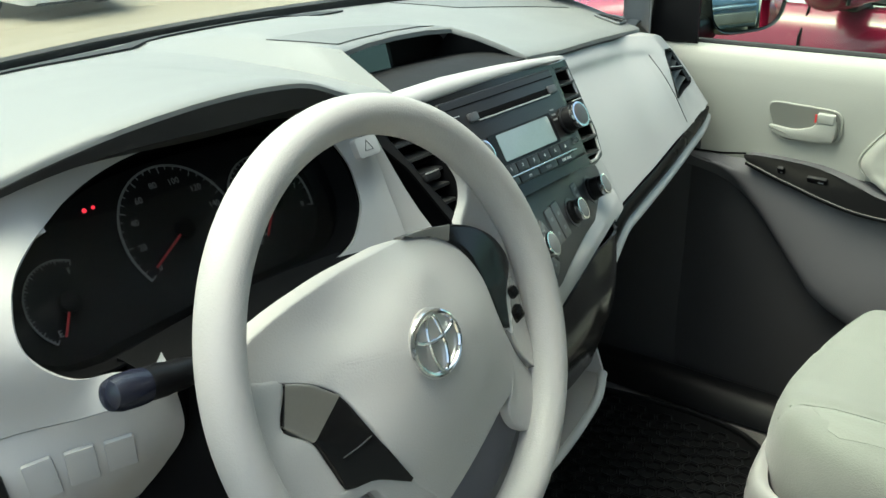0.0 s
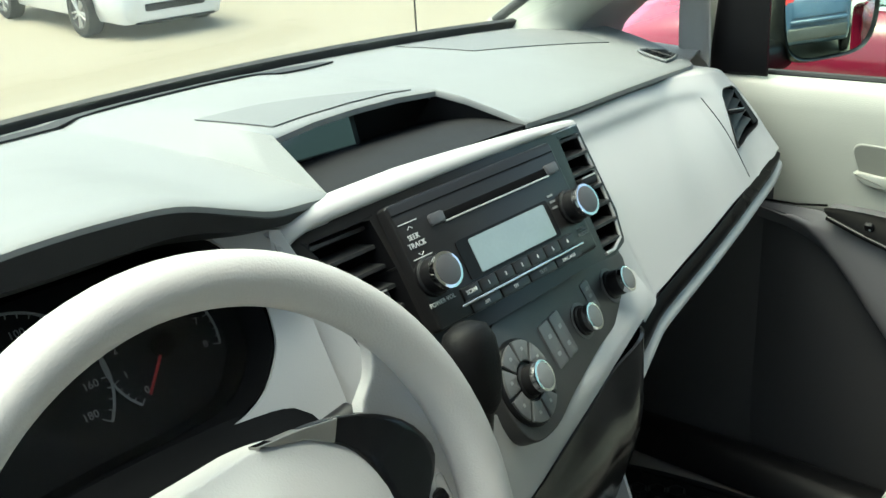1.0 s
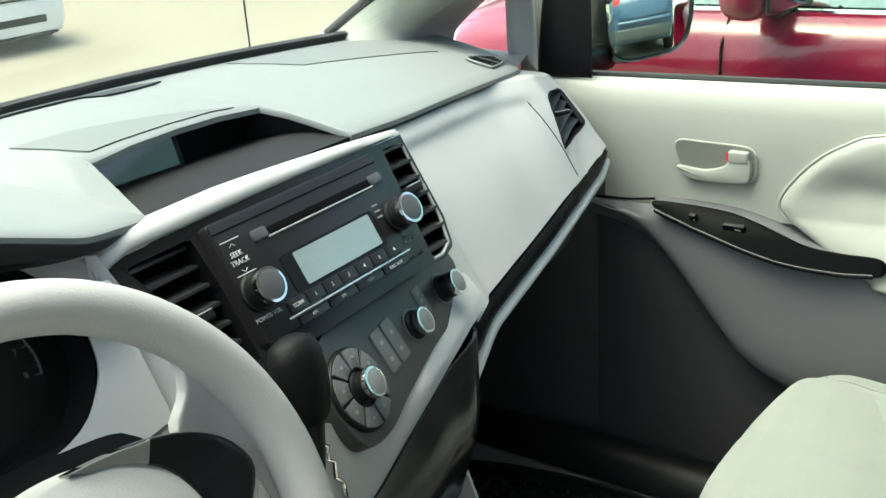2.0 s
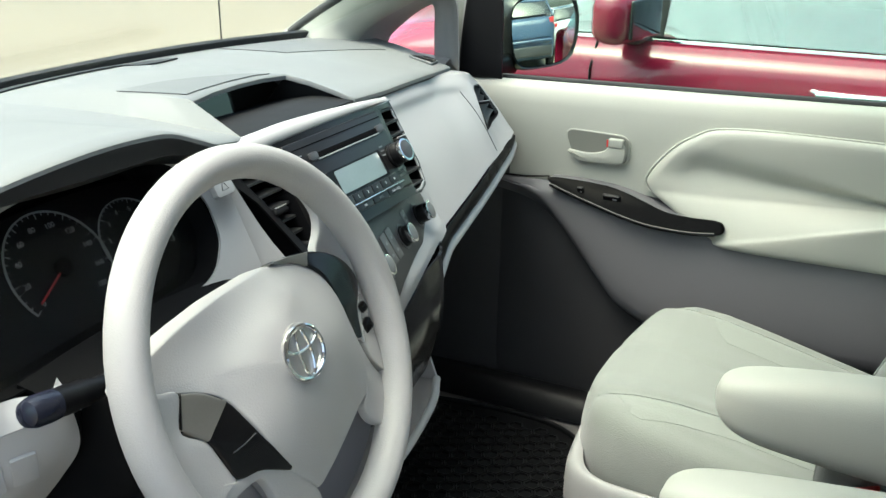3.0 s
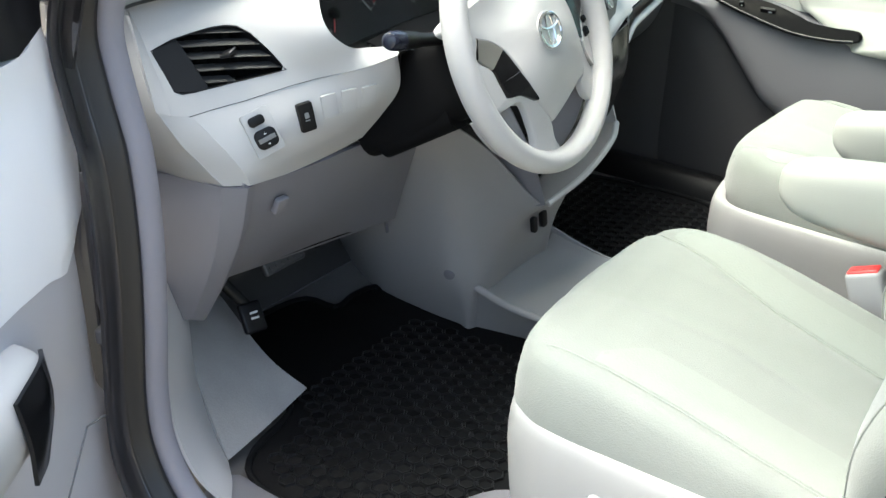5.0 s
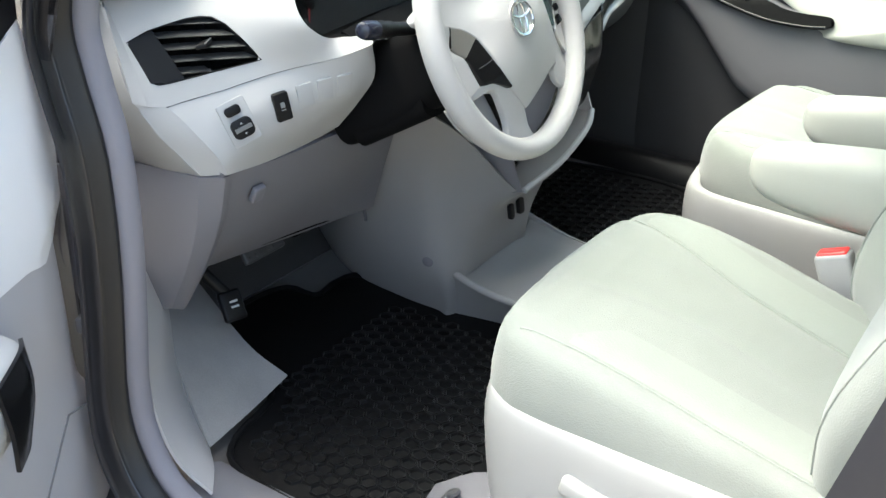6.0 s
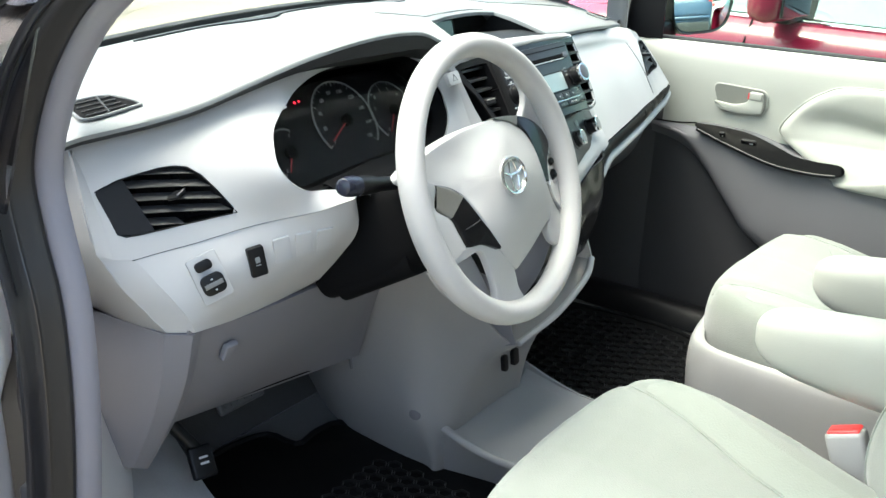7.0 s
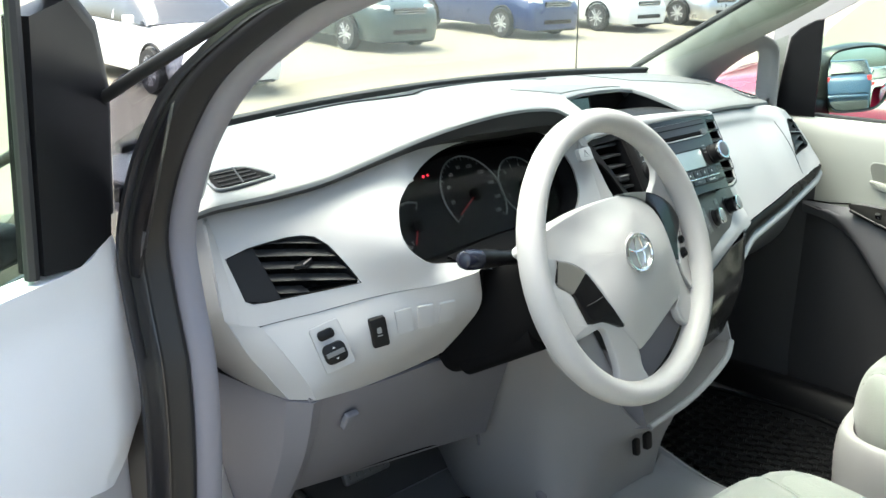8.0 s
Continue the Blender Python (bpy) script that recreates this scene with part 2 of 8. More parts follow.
# lower door grey, lightened to carry skylight in its colour
M_DOORLAV = mat("skylit_lower_door_plastic", (0.46, 0.455, 0.485), 0.55, grain=0.25, size=800)
M_CONSOLE = mat("console_grey_plastic", (0.305, 0.297, 0.295), 0.55, grain=0.25, size=800)
# lowered grey; on the knee panel it includes the under-dash shade
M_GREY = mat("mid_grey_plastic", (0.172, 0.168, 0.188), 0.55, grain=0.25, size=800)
M_SLAT = mat("louvre_grey_plastic", (0.030, 0.030, 0.031), 0.45, grain=0.1, size=900, spec=0.3)
M_BLACK = mat("black_plastic", (0.006, 0.006, 0.0068), 0.42, grain=0.2, size=900, spec=0.22)
M_VENT = mat("charcoal_plastic", (0.015, 0.0152, 0.0165), 0.5, grain=0.1, size=900, spec=0.16)
M_LEATHER = mat("black_leather", (0.005, 0.005, 0.0055), 0.5, grain=0.5, size=450, spec=0.14)
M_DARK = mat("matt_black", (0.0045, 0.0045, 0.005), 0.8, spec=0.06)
M_BLKCARPET = woven("black_carpet", (0.026, 0.026, 0.026), cell=0.003, vary=0.2)
M_TREAD = mat("tread_rubber", (0.010, 0.010, 0.0105), 0.32, grain=0.2, size=400, vary=0.2, spec=0.55)
M_PIANO = mat("gloss_black_trim", (0.007, 0.007, 0.0075), 0.16, vary=0.15, spec=0.3)
M_RADIO = mat("radio_black", (0.0105, 0.0102, 0.0105), 0.33, grain=0.1, size=900, spec=0.42)
M_CLIM = mat("climate_grey", (0.034, 0.034, 0.035), 0.42, grain=0.1)
M_CLIMBTN = mat("climate_button_grey", (0.095, 0.096, 0.098), 0.4, grain=0.1)
# door cream darkened to carry the shade inside the handle cup
M_CUP = mat("shaded_cup_cream", (0.19, 0.195, 0.17), 0.5, grain=0.2, size=700)
M_CHROME = mat("chrome", (0.75, 0.75, 0.76), 0.1, metal=1.0, vary=0.02)
M_SATIN = mat("satin_silver", (0.55, 0.54, 0.52), 0.3, metal=0.6, vary=0.04)
# silver for the reflections painted onto the glossy spoke trims
M_SHEEN = mat("trim_sheen_silver", (0.30, 0.29, 0.265), 0.34, metal=0.7, vary=0.06)
M_PLATE = mat("switch_plate_black", (0.0026, 0.0026, 0.003), 0.28, vary=0.15, spec=0.03)
M_KNOB = mat("knob_dark_grey", (0.07, 0.07, 0.075), 0.35)
M_KNOBFACE = mat("knob_face_grey", (0.155, 0.158, 0.16), 0.35)
M_WHEEL = mat("wheel_grey_urethane", (0.395, 0.39, 0.382), 0.5, grain=0.5, size=650, vary=0.03)
M_CREAM = mat("cream_vinyl", (0.375, 0.387, 0.342), 0.55, grain=0.4, size=600, vary=0.03)
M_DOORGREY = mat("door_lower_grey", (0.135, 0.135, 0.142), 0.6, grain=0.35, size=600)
M_SEAT = woven("seat_cloth", (0.225, 0.239, 0.22), vary=0.09)
M_SEATMID = woven("seat_cloth_centre", (0.245, 0.263, 0.238), cell=0.0035)
M_SEATSIDE = mat("seat_base_plastic", (0.32, 0.32, 0.315), 0.55, grain=0.2, size=700)
M_RESTPAD = woven("foot_rest_carpet", (0.30, 0.292, 0.29), cell=0.003, vary=0.25)
M_BULK = woven("dark_grey_carpet", (0.062, 0.060, 0.058), cell=0.003, vary=0.25)
M_CARPET = woven("grey_carpet", (0.125, 0.118, 0.11), cell=0.003, vary=0.2)
M_MAT = mat("black_rubber", (0.006, 0.006, 0.0065), 0.6, grain=0.2, size=400, vary=0.2, spec=0.12)
M_RUBBER = mat("weatherstrip_rubber", (0.015, 0.015, 0.016), 0.55)
M_STRIP = mat("grey_weatherstrip_cloth", (0.235, 0.228, 0.262), 0.85, grain=0.4, size=900)
M_BODY = mat("dark_grey_metallic_paint", (0.024, 0.0232, 0.0262), 0.34, metal=0.15, coat=0.5, spec=0.45, vary=0.08)
M_RED = mat("red_paint", (0.25, 0.008, 0.038), 0.25, coat=0.8, vary=0.06)
M_REDBTN = mat("red_button", (0.75, 0.05, 0.05), 0.35)
M_WHITEP = mat("white_car_paint", (0.75, 0.75, 0.76), 0.3, coat=0.7)
M_GREEN = mat("dark_green_paint", (0.02, 0.045, 0.045), 0.3, coat=0.7)
M_BLUE = mat("blue_paint", (0.012, 0.03, 0.12), 0.3, coat=0.7)
M_BLUE2 = mat("steel_blue_paint", (0.04, 0.08, 0.155), 0.3, coat=0.7)
M_TYRE = mat("tyre_rubber", (0.02, 0.02, 0.02), 0.8, grain=0.3)
M_ALLOY = mat("alloy_wheel", (0.6, 0.6, 0.61), 0.3, metal=0.7)
M_HEAD = mat("headliner_cloth", (0.62, 0.62, 0.59), 0.9, grain=0.4, size=400)
M_LENS = mat("clear_lamp_lens", (0.7, 0.7, 0.7), 0.12, coat=0.6)
M_AMBER = mat("amber_lens", (0.7, 0.3, 0.1), 0.2, coat=0.5)
M_INK = mat("printed_white", (0.55, 0.56, 0.56), 0.5)
M_INKDIM = mat("printed_grey", (0.22, 0.23, 0.23), 0.5)
M_LCD = mat("lcd_grey_green", (0.24, 0.30, 0.30), 0.12, coat=0.5, vary=0.08, spread=20)
M_SCREEN = mat("dark_screen", (0.02, 0.023, 0.025), 0.08, coat=0.8)
M_NEEDLE = glow("lit_red", (0.26, 0.008, 0.012), 0.03)
M_LAMPRED = glow("lit_red_lamp", (1.0, 0.03, 0.06), 0.45)
M_MIRROR = mat("mirror_silver", (0.9, 0.92, 0.92), 0.01, metal=1.0, vary=0.0)
G_GREEN = glass("green_tinted_glass", (0.79, 0.90, 0.82))
G_CLEAR = glass("windshield_glass", (0.90, 0.93, 0.895))
G_DARK = glass("privacy_glass", (0.24, 0.27, 0.27))
G_QUARTER = glass("quarter_glass", (0.58, 0.58, 0.64), gloss=0.6)
G_LENS = glass("clear_plastic_cover", (0.9, 0.9, 0.9), gloss=0.025, rough=0.05)


def asphalt():
    m = mat("pale_lot_surface", (0.235, 0.210, 0.158), 0.9, grain=0.5, size=40, vary=0.10, spread=0.35)
    return m


M_GROUND = asphalt()

# ---- ground and the van's shell ----
bm = bmesh.new()
# level round the van, falling gently to the far row of cars
gx, gy = [-400, -60, -20, -6, 6, 20, 60, 400], [-400, -60, -20, 0, 3.0, 3.8, 4.8, 6, 7.2, 8.4, 9.6, 10.6, 11.5, 14, 20, 40, 100, 400]
ease = lambda y: (lambda k: -0.95 * k * k * (3 - 2 * k))(min(1, max(0, (y - 3.0) / 8.5)))
rows = [[bm.verts.new((x, y, ease(y))) for x in gx] for y in gy]
for a, b in zip(rows, rows[1:]):
    for i in range(len(gx) - 1):
        bm.faces.new((a[i], a[i + 1], b[i + 1], b[i]))
ground = mesh_ob("ground", bm, M_GROUND, angle=60)
tagged(ground, "pale sunlit car lot surface, sandy and worn", "ground", kind="structure")

FLOOR = 0.462
bm = box(pose(0, -0.35, FLOOR - 0.03), (1.62, 2.9, 0.05), 0.004)
tagged(mesh_ob("floor", bm, M_CARPET), "dark carpeted floor of the van", "floor", kind="structure")

# roof and headliner
rows = []
for y, z in ((0.21, 1.70), (0.0, 1.72), (-0.4, 1.73), (-1.2, 1.73), (-2.0, 1.71), (-2.6, 1.65)):
    rows.append([(x, y, z - 0.10 * abs(x / 0.72) ** 3) for x in np.linspace(-0.72, 0.72, 15)])
ceiling = tagged(mesh_ob("ceiling", surf(rows, 24, 15, thick=0.05), M_HEAD), "pale cloth headliner under the van's roof", "headliner", kind="structure")

# windshield and its black border
WS = lambda x: (x, 1.06 - 0.12 * x * x, 1.236 - 0.042 * x * x)
TOP = lambda x: (x, 0.24 - 0.10 * x * x, 1.715 - 0.06 * (x / 0.7) ** 2)
rows = [[WS(x) for x in np.linspace(-0.78, 0.78, 17)], [TOP(x) for x in np.linspace(-0.68, 0.68, 17)]]
windshield = mesh_ob("windshield", grid([r for r in rows], thick=0.005), G_CLEAR)
windshield.visible_shadow = False
tagged(windshield, "clear curved windshield above the dashboard", "windshield", kind="structure")
path = [Vector(WS(x)) + Vector((0, -0.002, -0.001)) for x in np.linspace(-0.74, 0.67, 41)]
bm = grid([[p + Vector((0, 0.012, -0.03)) for p in path], [p + Vector((0, -0.006, -0.004)) for p in path], [p + Vector((0, -0.008, 0.006)) for p in path], [p + Vector((0, 0.0, 0.009)) for p in path]], thick=0.002)
tagged(mesh_ob("windshield_trim", bm, M_RUBBER), "black rubber edge along the foot of the windshield", "trim", kind="structure")

# cowl and bonnet in front of the glass
rows = [[(x, 1.075 + d - 0.12 * x * x, 1.215 - 0.042 * x * x - dz) for x in np.linspace(-0.9, 0.9, 15)] for d, dz in ((0.0, 0.03), (0.15, 0.10), (0.5, 0.20), (0.8, 0.36), (0.9, 0.6))]
bonnet = thing("bonnet", (0, 1.3, 0.6), "dark grey metallic bonnet of the van below the windshield", "bonnet")
part("panel", surf(rows, 14, 21, thick=0.01), M_BODY, bonnet)
aerial = thing("aerial", (0.62, 1.18, 1.05), "thin black whip aerial standing on the wing", "aerial")
part("rod", tube([(0.62, 1.18, 1.04), (0.625, 1.19, 1.3), (0.635, 1.21, 1.62), (0.64, 1.225, 1.86)], 0.0016, seg=8), M_BLACK, aerial)
part("base", lathe([(0.016, 0), (0.014, 0.012), (0.006, 0.03), (0.003, 0.035)], pose(0.62, 1.18, 1.02), 16), M_BLACK, aerial)

# ---- dashboard ----
dash = thing("dashboard", (0, 0.7, 0.6), "light grey two-tone moulded minivan dashboard under the windshield", "dashboard")
# front edge of the top pad: x, y, z
LIP = [(-0.82, 0.708, 1.188), (-0.79, 0.702, 1.196), (-0.75, 0.690, 1.201), (-0.70, 0.672, 1.208), (-0.65, 0.645, 1.222), (-0.60, 0.612, 1.246), (-0.55, 0.580, 1.270), (-0.50, 0.558, 1.286), (-0.45, 0.547, 1.294),
       (-0.40, 0.545, 1.296), (-0.35, 0.546, 1.294), (-0.30, 0.550, 1.287), (-0.25, 0.556, 1.269), (-0.21, 0.564, 1.254), (-0.17, 0.575, 1.246), (-0.135, 0.584, 1.240), (-0.114, 0.672, 1.270), (-0.06, 0.682, 1.271),
       (0.0, 0.688, 1.270), (0.06, 0.692, 1.267), (0.126, 0.700, 1.259), (0.140, 0.672, 1.251), (0.152, 0.640, 1.240), (0.165, 0.611, 1.228), (0.22, 0.622, 1.222), (0.30, 0.638, 1.213), (0.40, 0.650, 1.208), (0.55, 0.680, 1.194),
       (0.65, 0.700, 1.184), (0.70, 0.716, 1.177), (0.76, 0.752, 1.163), (0.80, 0.775, 1.158)]
LIP = [tuple(p) for p in spl(LIP[:16], 61)] + LIP[16:23] + [tuple(p) for p in spl(LIP[23:], 33)]
rows = []
for x, y, z in LIP:
    w = Vector(WS(x)) + Vector((0, -0.004, -0.006))
    f = Vector((x, y, z))
    row = []
    for s in np.linspace(0, 1, 15):
        p = w.lerp(f, s)
        p.z += 0.010 * math.sin(math.pi * s) * (1 - 0.4 * abs(x))
        row.append(p)
    row.append(f + Vector((0, -0.0035, -0.0025)))
    row.append(f + Vector((0, -0.0035, -0.008)))
    rows.append(row)
bm = grid(rows, thick=0.004)
pad_tree = BVHTree.FromBMesh(bm)
part("top_pad", bm, M_PAD, dash, "soft light grey top pad", angle=50)
# dark under-edge of the pad
drop = lambda x: 0.020 + 0.026 * math.exp(-(((x + 0.38) / 0.14) ** 2))
for name, xs in (("edge_strip", (-0.83, -0.12)), ("edge_strip", (0.155, 0.83))):
    rows = []
    for x, y, z in LIP:
        if xs[0] < x < xs[1]:
            d = drop(x)
            rows.append([(x, y - 0.001, z - 0.006), (x, y + 0.004, z - d * 0.6), (x, y + 0.02 + d * 0.5, z - d), (x, y + 0.10, z - d - 0.002)])
    part(name, grid(rows, thick=0.003), M_LIP, dash, "dark grey edge under the top pad")
# tray of the display
rows = [[(-0.134, 0.582, 1.232), (0.0, 0.596, 1.231), (0.165, 0.609, 1.224)], [(-0.125, 0.66, 1.235), (0.0, 0.66, 1.235), (0.15, 0.66, 1.228)], [(-0.115, 0.735, 1.215), (0.0, 0.735, 1.215), (0.13, 0.735, 1.215)]]
part("display_tray", surf(rows, 8, 12, thick=0.003), M_TRAY, dash, "dark grey tray in front of the display")
rows = [[(-0.122, 0.737, 1.205), (0.0, 0.737, 1.205), (0.100, 0.737, 1.202), (0.165, 0.737, 1.200)], [(-0.110, 0.722, 1.260), (0.0, 0.726, 1.264), (0.100, 0.731, 1.259), (0.165, 0.738, 1.240)]]
part("display_back", surf(rows, 4, 4, thick=0.004), M_TRAY, dash)
part("side_cheek", grid([[(0.128, 0.700, 1.255), (0.142, 0.672, 1.247), (0.154, 0.640, 1.237), (0.166, 0.611, 1.226)], [(0.13, 0.735, 1.212), (0.148, 0.68, 1.222), (0.157, 0.64, 1.224), (0.166, 0.611, 1.220)]], thick=0.002), M_TRAY, dash)
part("side_cheek", grid([[(-0.114, 0.672, 1.267), (-0.134, 0.584, 1.237)], [(-0.116, 0.735, 1.212), (-0.135, 0.586, 1.226)]], thick=0.002), M_TRAY, dash)
disp = thing("info_display", (0, 0.71, 1.21), "small dark multi-information screen under a hood on the dashboard", "screen")
m = frame3((-0.045, 0.722, 1.238), (1, 0.0, 0.0), (0, 0.28, 0.96))
part("bezel", prism(rrect(0.15, 0.05, 0.004), -0.004, 0.004, m, 0.0015), M_BLACK, disp)
part("glass", prism(rrect(0.135, 0.042, 0.002), 0.004, 0.0046, m), M_SCREEN, disp, "glossy dark screen")

# speaker grilles at the front corners and the defroster slot
def pad_z(x, y):
    """Height of the top pad at a place."""
    xs = [p[0] for p in LIP]
    fy, fz = np.interp(x, xs, [p[1] for p in LIP]), np.interp(x, xs, [p[2] for p in LIP])
    at = pad_tree.ray_cast(Vector((x, y, 2.0)), Vector((0, 0, -1)))[0]
    if at is not None:
        return at.z
    w = WS(x)
    s = min(1, max(0, (w[1] - 0.004 - y) / (w[1] - 0.004 - fy)))
    return w[2] - 0.006 + (fz - w[2] + 0.006) * s + 0.010 * math.sin(math.pi * s) * (1 - 0.4 * abs(x))


def on_pad(poly, rise, thick, n=10):
    """A thin plate laid on the top pad inside four corners."""
    (a, b, c, d) = [np.array(p, float) for p in poly]
    rows = []
    for i in range(n + 1):
        row = []
        for j in range(n + 1):
            s, t = i / n, j / n
            p = (a * (1 - t) + b * t) * (1 - s) + (d * (1 - t) + c * t) * s
            row.append((p[0], p[1], pad_z(p[0], p[1]) + rise))
        rows.append(row)
    return grid(rows, thick=thick)


part("hood_facet", on_pad(((-0.110, 0.790), (-0.096, 0.692), (0.095, 0.702), (-0.040, 0.775)), 0.0016, 0.0010, 18), M_SPK, dash, "mid grey grained facet on the display hood")
part("speaker_grille", on_pad(((0.40, 1.02), (0.43, 0.90), (0.66, 0.83), (0.70, 0.965)), 0.0015, 0.0012), M_SPK, dash, "grey perforated speaker grille")
rows = []
for x in np.linspace(-0.47, 0.26, 30):
    y = WS(x)[1] - 0.060 + 0.010 * math.cos(3 * x)
    w = 0.014 * min(1, (x + 0.475) / 0.05, (0.265 - x) / 0.05)
    rows.append([(x, y + w, pad_z(x, y + w) + 0.003), (x, y - w, pad_z(x, y - w) + 0.003)])
part("defroster_slot", grid(rows, thick=0.002), M_LIP, dash, "long dark defroster slot")


# side defroster vents set into the pad
for poly in ([(-0.737, 0.780), (-0.757, 0.742), (-0.754, 0.721), (-0.700, 0.710), (-0.684, 0.711), (-0.691, 0.764)], [(0.735, 0.782), (0.728, 0.764), (0.695, 0.738), (0.640, 0.719), (0.630, 0.722), (0.648, 0.772)]):
    P = [(x, y, pad_z(x, y) + 0.003) for x, y in poly]
    rim = part("demister_outlet", tube(spl_closed(P, 40), 0.0022, closed=True, seg=8), M_SPK, dash, "small side window demister outlet")
    bm = bmesh.new()
    bm.faces.new([bm.verts.new(p) for p in P])
    part("duct", bm, M_DARK, rim, flat=True)
    for k in range(4):
        t = (k + 0.6) / 4.2
        a, b = Vector(P[2]).lerp(Vector(P[0]), t), Vector(P[3]).lerp(Vector(P[5]), t)
        part("slat", tube([a + Vector((0, 0, 0.0012)), b + Vector((0, 0, 0.0012))], 0.0016, seg=6), M_LIP, rim)
    a, b = Vector(P[2]).lerp(Vector(P[3]), 0.5), Vector(P[0]).lerp(Vector(P[5]), 0.7)
    part("rib", tube([a + Vector((0, 0, 0.002)), b + Vector((0, 0, 0.002))], 0.0013, seg=6), M_LIP, rim)

# --- driver side: panel with outlet ---
VTP = [(-0.781, 0.685, 1.128), (-0.752, 0.677, 1.138), (-0.700, 0.663, 1.146), (-0.682, 0.655, 1.1465), (-0.668, 0.648, 1.144), (-0.656, 0.636, 1.133), (-0.630, 0.599, 1.084), (-0.70, 0.622, 1.080), (-0.755, 0.637, 1.077), (-0.772, 0.641, 1.078), (-0.781, 0.645, 1.083)]
VT = [(-0.778, 0.690, 1.126), (-0.750, 0.681, 1.137), (-0.704, 0.658, 1.148), (-0.689, 0.646, 1.150), (-0.679, 0.635, 1.149), (-0.670, 0.619, 1.140), (-0.649, 0.578, 1.094), (-0.704, 0.617, 1.082), (-0.749, 0.646, 1.073), (-0.763, 0.654, 1.072), (-0.771, 0.660, 1.076)]
CL = [(-0.602, 1.175), (-0.573, 1.203), (-0.530, 1.224), (-0.468, 1.241), (-0.400, 1.246), (-0.310, 1.245), (-0.250, 1.237), (-0.228, 1.205), (-0.226, 1.172), (-0.240, 1.146), (-0.282, 1.124), (-0.390, 1.122), (-0.505, 1.117), (-0.555, 1.115), (-0.588, 1.122), (-0.609, 1.145)]
CY = lambda z, x: 0.563 + 0.7 * (z - 1.18)


def lip_at(x):
    xs = [p[0] for p in LIP]
    return np.interp(x, xs, [p[1] for p in LIP]), np.interp(x, xs, [p[2] for p in LIP])

SEAM = [(-0.81, 0.668, 1.052), (-0.763, 0.642, 1.0455), (-0.70, 0.603, 1.060), (-0.65, 0.572, 1.0735), (-0.608, 0.543, 1.0825), (-0.555, 0.496, 1.0985), (-0.525, 0.486, 1.1062)]
anchors = [(x, z, y) for x, y, z in VT + SEAM]
anchors += [(x, z, CY(z, x)) for x, z in CL]
anchors += [(x, z - drop(x) - 0.001, max(y + 0.012 + drop(x) * 0.6, CY(z - drop(x), x) if -0.6 < x < -0.24 else 0)) for x, y, z in LIP[::3] if x < -0.2]
anchors += [(-0.202, 1.19, 0.553), (-0.21, 1.14, 0.53), (-0.225, 1.09, 0.507), (-0.40, 1.085, 0.498), (-0.48, 1.09, 0.495)]
face_y = tps(anchors)
seam_z = lambda x: np.interp(x, [p[0] for p in SEAM] + [-0.505, -0.48, -0.29, -0.262, -0.235, -0.20], [p[2] for p in SEAM] + [1.1135, 1.1165, 1.121, 1.112, 1.085, 1.075])
top_z = lambda x: lip_at(x)[1] - drop(x) + 0.004
cl_loop = [(p[0], p[1]) for p in spl_closed([(x, z, 0) for x, z in CL], 72)]
vt_loop = [(p[0], p[2]) for p in VT]
bm = holed(lambda a, b: Vector((a, face_y(a, b), b)), np.linspace(-0.784, -0.200, 118), seam_z, top_z, 36, [vt_loop, cl_loop], 0.004)
part("driver_panel", bm, M_SILVER, dash, "silvery light grey panel round outlet and dials", angle=60)
# end cap facing the door
rows = [[(-0.799, 0.706, 1.180), (-0.799, 0.69, 1.13), (-0.797, 0.667, 1.056), (-0.757, 0.627, 0.974), (-0.742, 0.611, 0.949)], [(-0.812, 0.735, 1.18), (-0.806, 0.73, 1.12), (-0.795, 0.715, 1.04), (-0.752, 0.69, 0.96), (-0.735, 0.69, 0.935)], [(-0.82, 0.80, 1.18), (-0.81, 0.80, 1.11), (-0.80, 0.80, 1.03), (-0.74, 0.79, 0.95), (-0.715, 0.79, 0.922)]]
part("end_cap", surf(rows, 8, 10, thick=0.004), M_SILVER, dash, "light grey end cap")
# facet strip beside the lower panel
edge = [(-0.7835, 1.172), (-0.7835, 1.150), (-0.7835, 1.120), (-0.7835, 1.090), (-0.7835, 1.070), (-0.7835, 1.049)]
rows = [[(-0.799, 0.703, 1.172), (-0.799, 0.696, 1.150), (-0.799, 0.687, 1.120), (-0.798, 0.678, 1.090), (-0.7975, 0.672, 1.070), (-0.797, 0.668, 1.054)], [(x, face_y(x, z) + 0.0003, z) for x, z in edge]]
part("end_facet", surf(rows, 3, 16, thick=0.003), M_SILVER, dash)
rows = [[(-0.797, 0.668, 1.056), (-0.778, 0.648, 1.01), (-0.757, 0.628, 0.975), (-0.741, 0.611, 0.949)], [(-0.7613, 0.6403, 1.0442), (-0.7423, 0.6013, 1.000), (-0.7303, 0.5853, 0.972), (-0.7213, 0.5833, 0.951)]]
part("facet_strip", surf(rows, 3, 12, thick=0.003), M_SILVER, dash, "grey facet beside the switch panel")
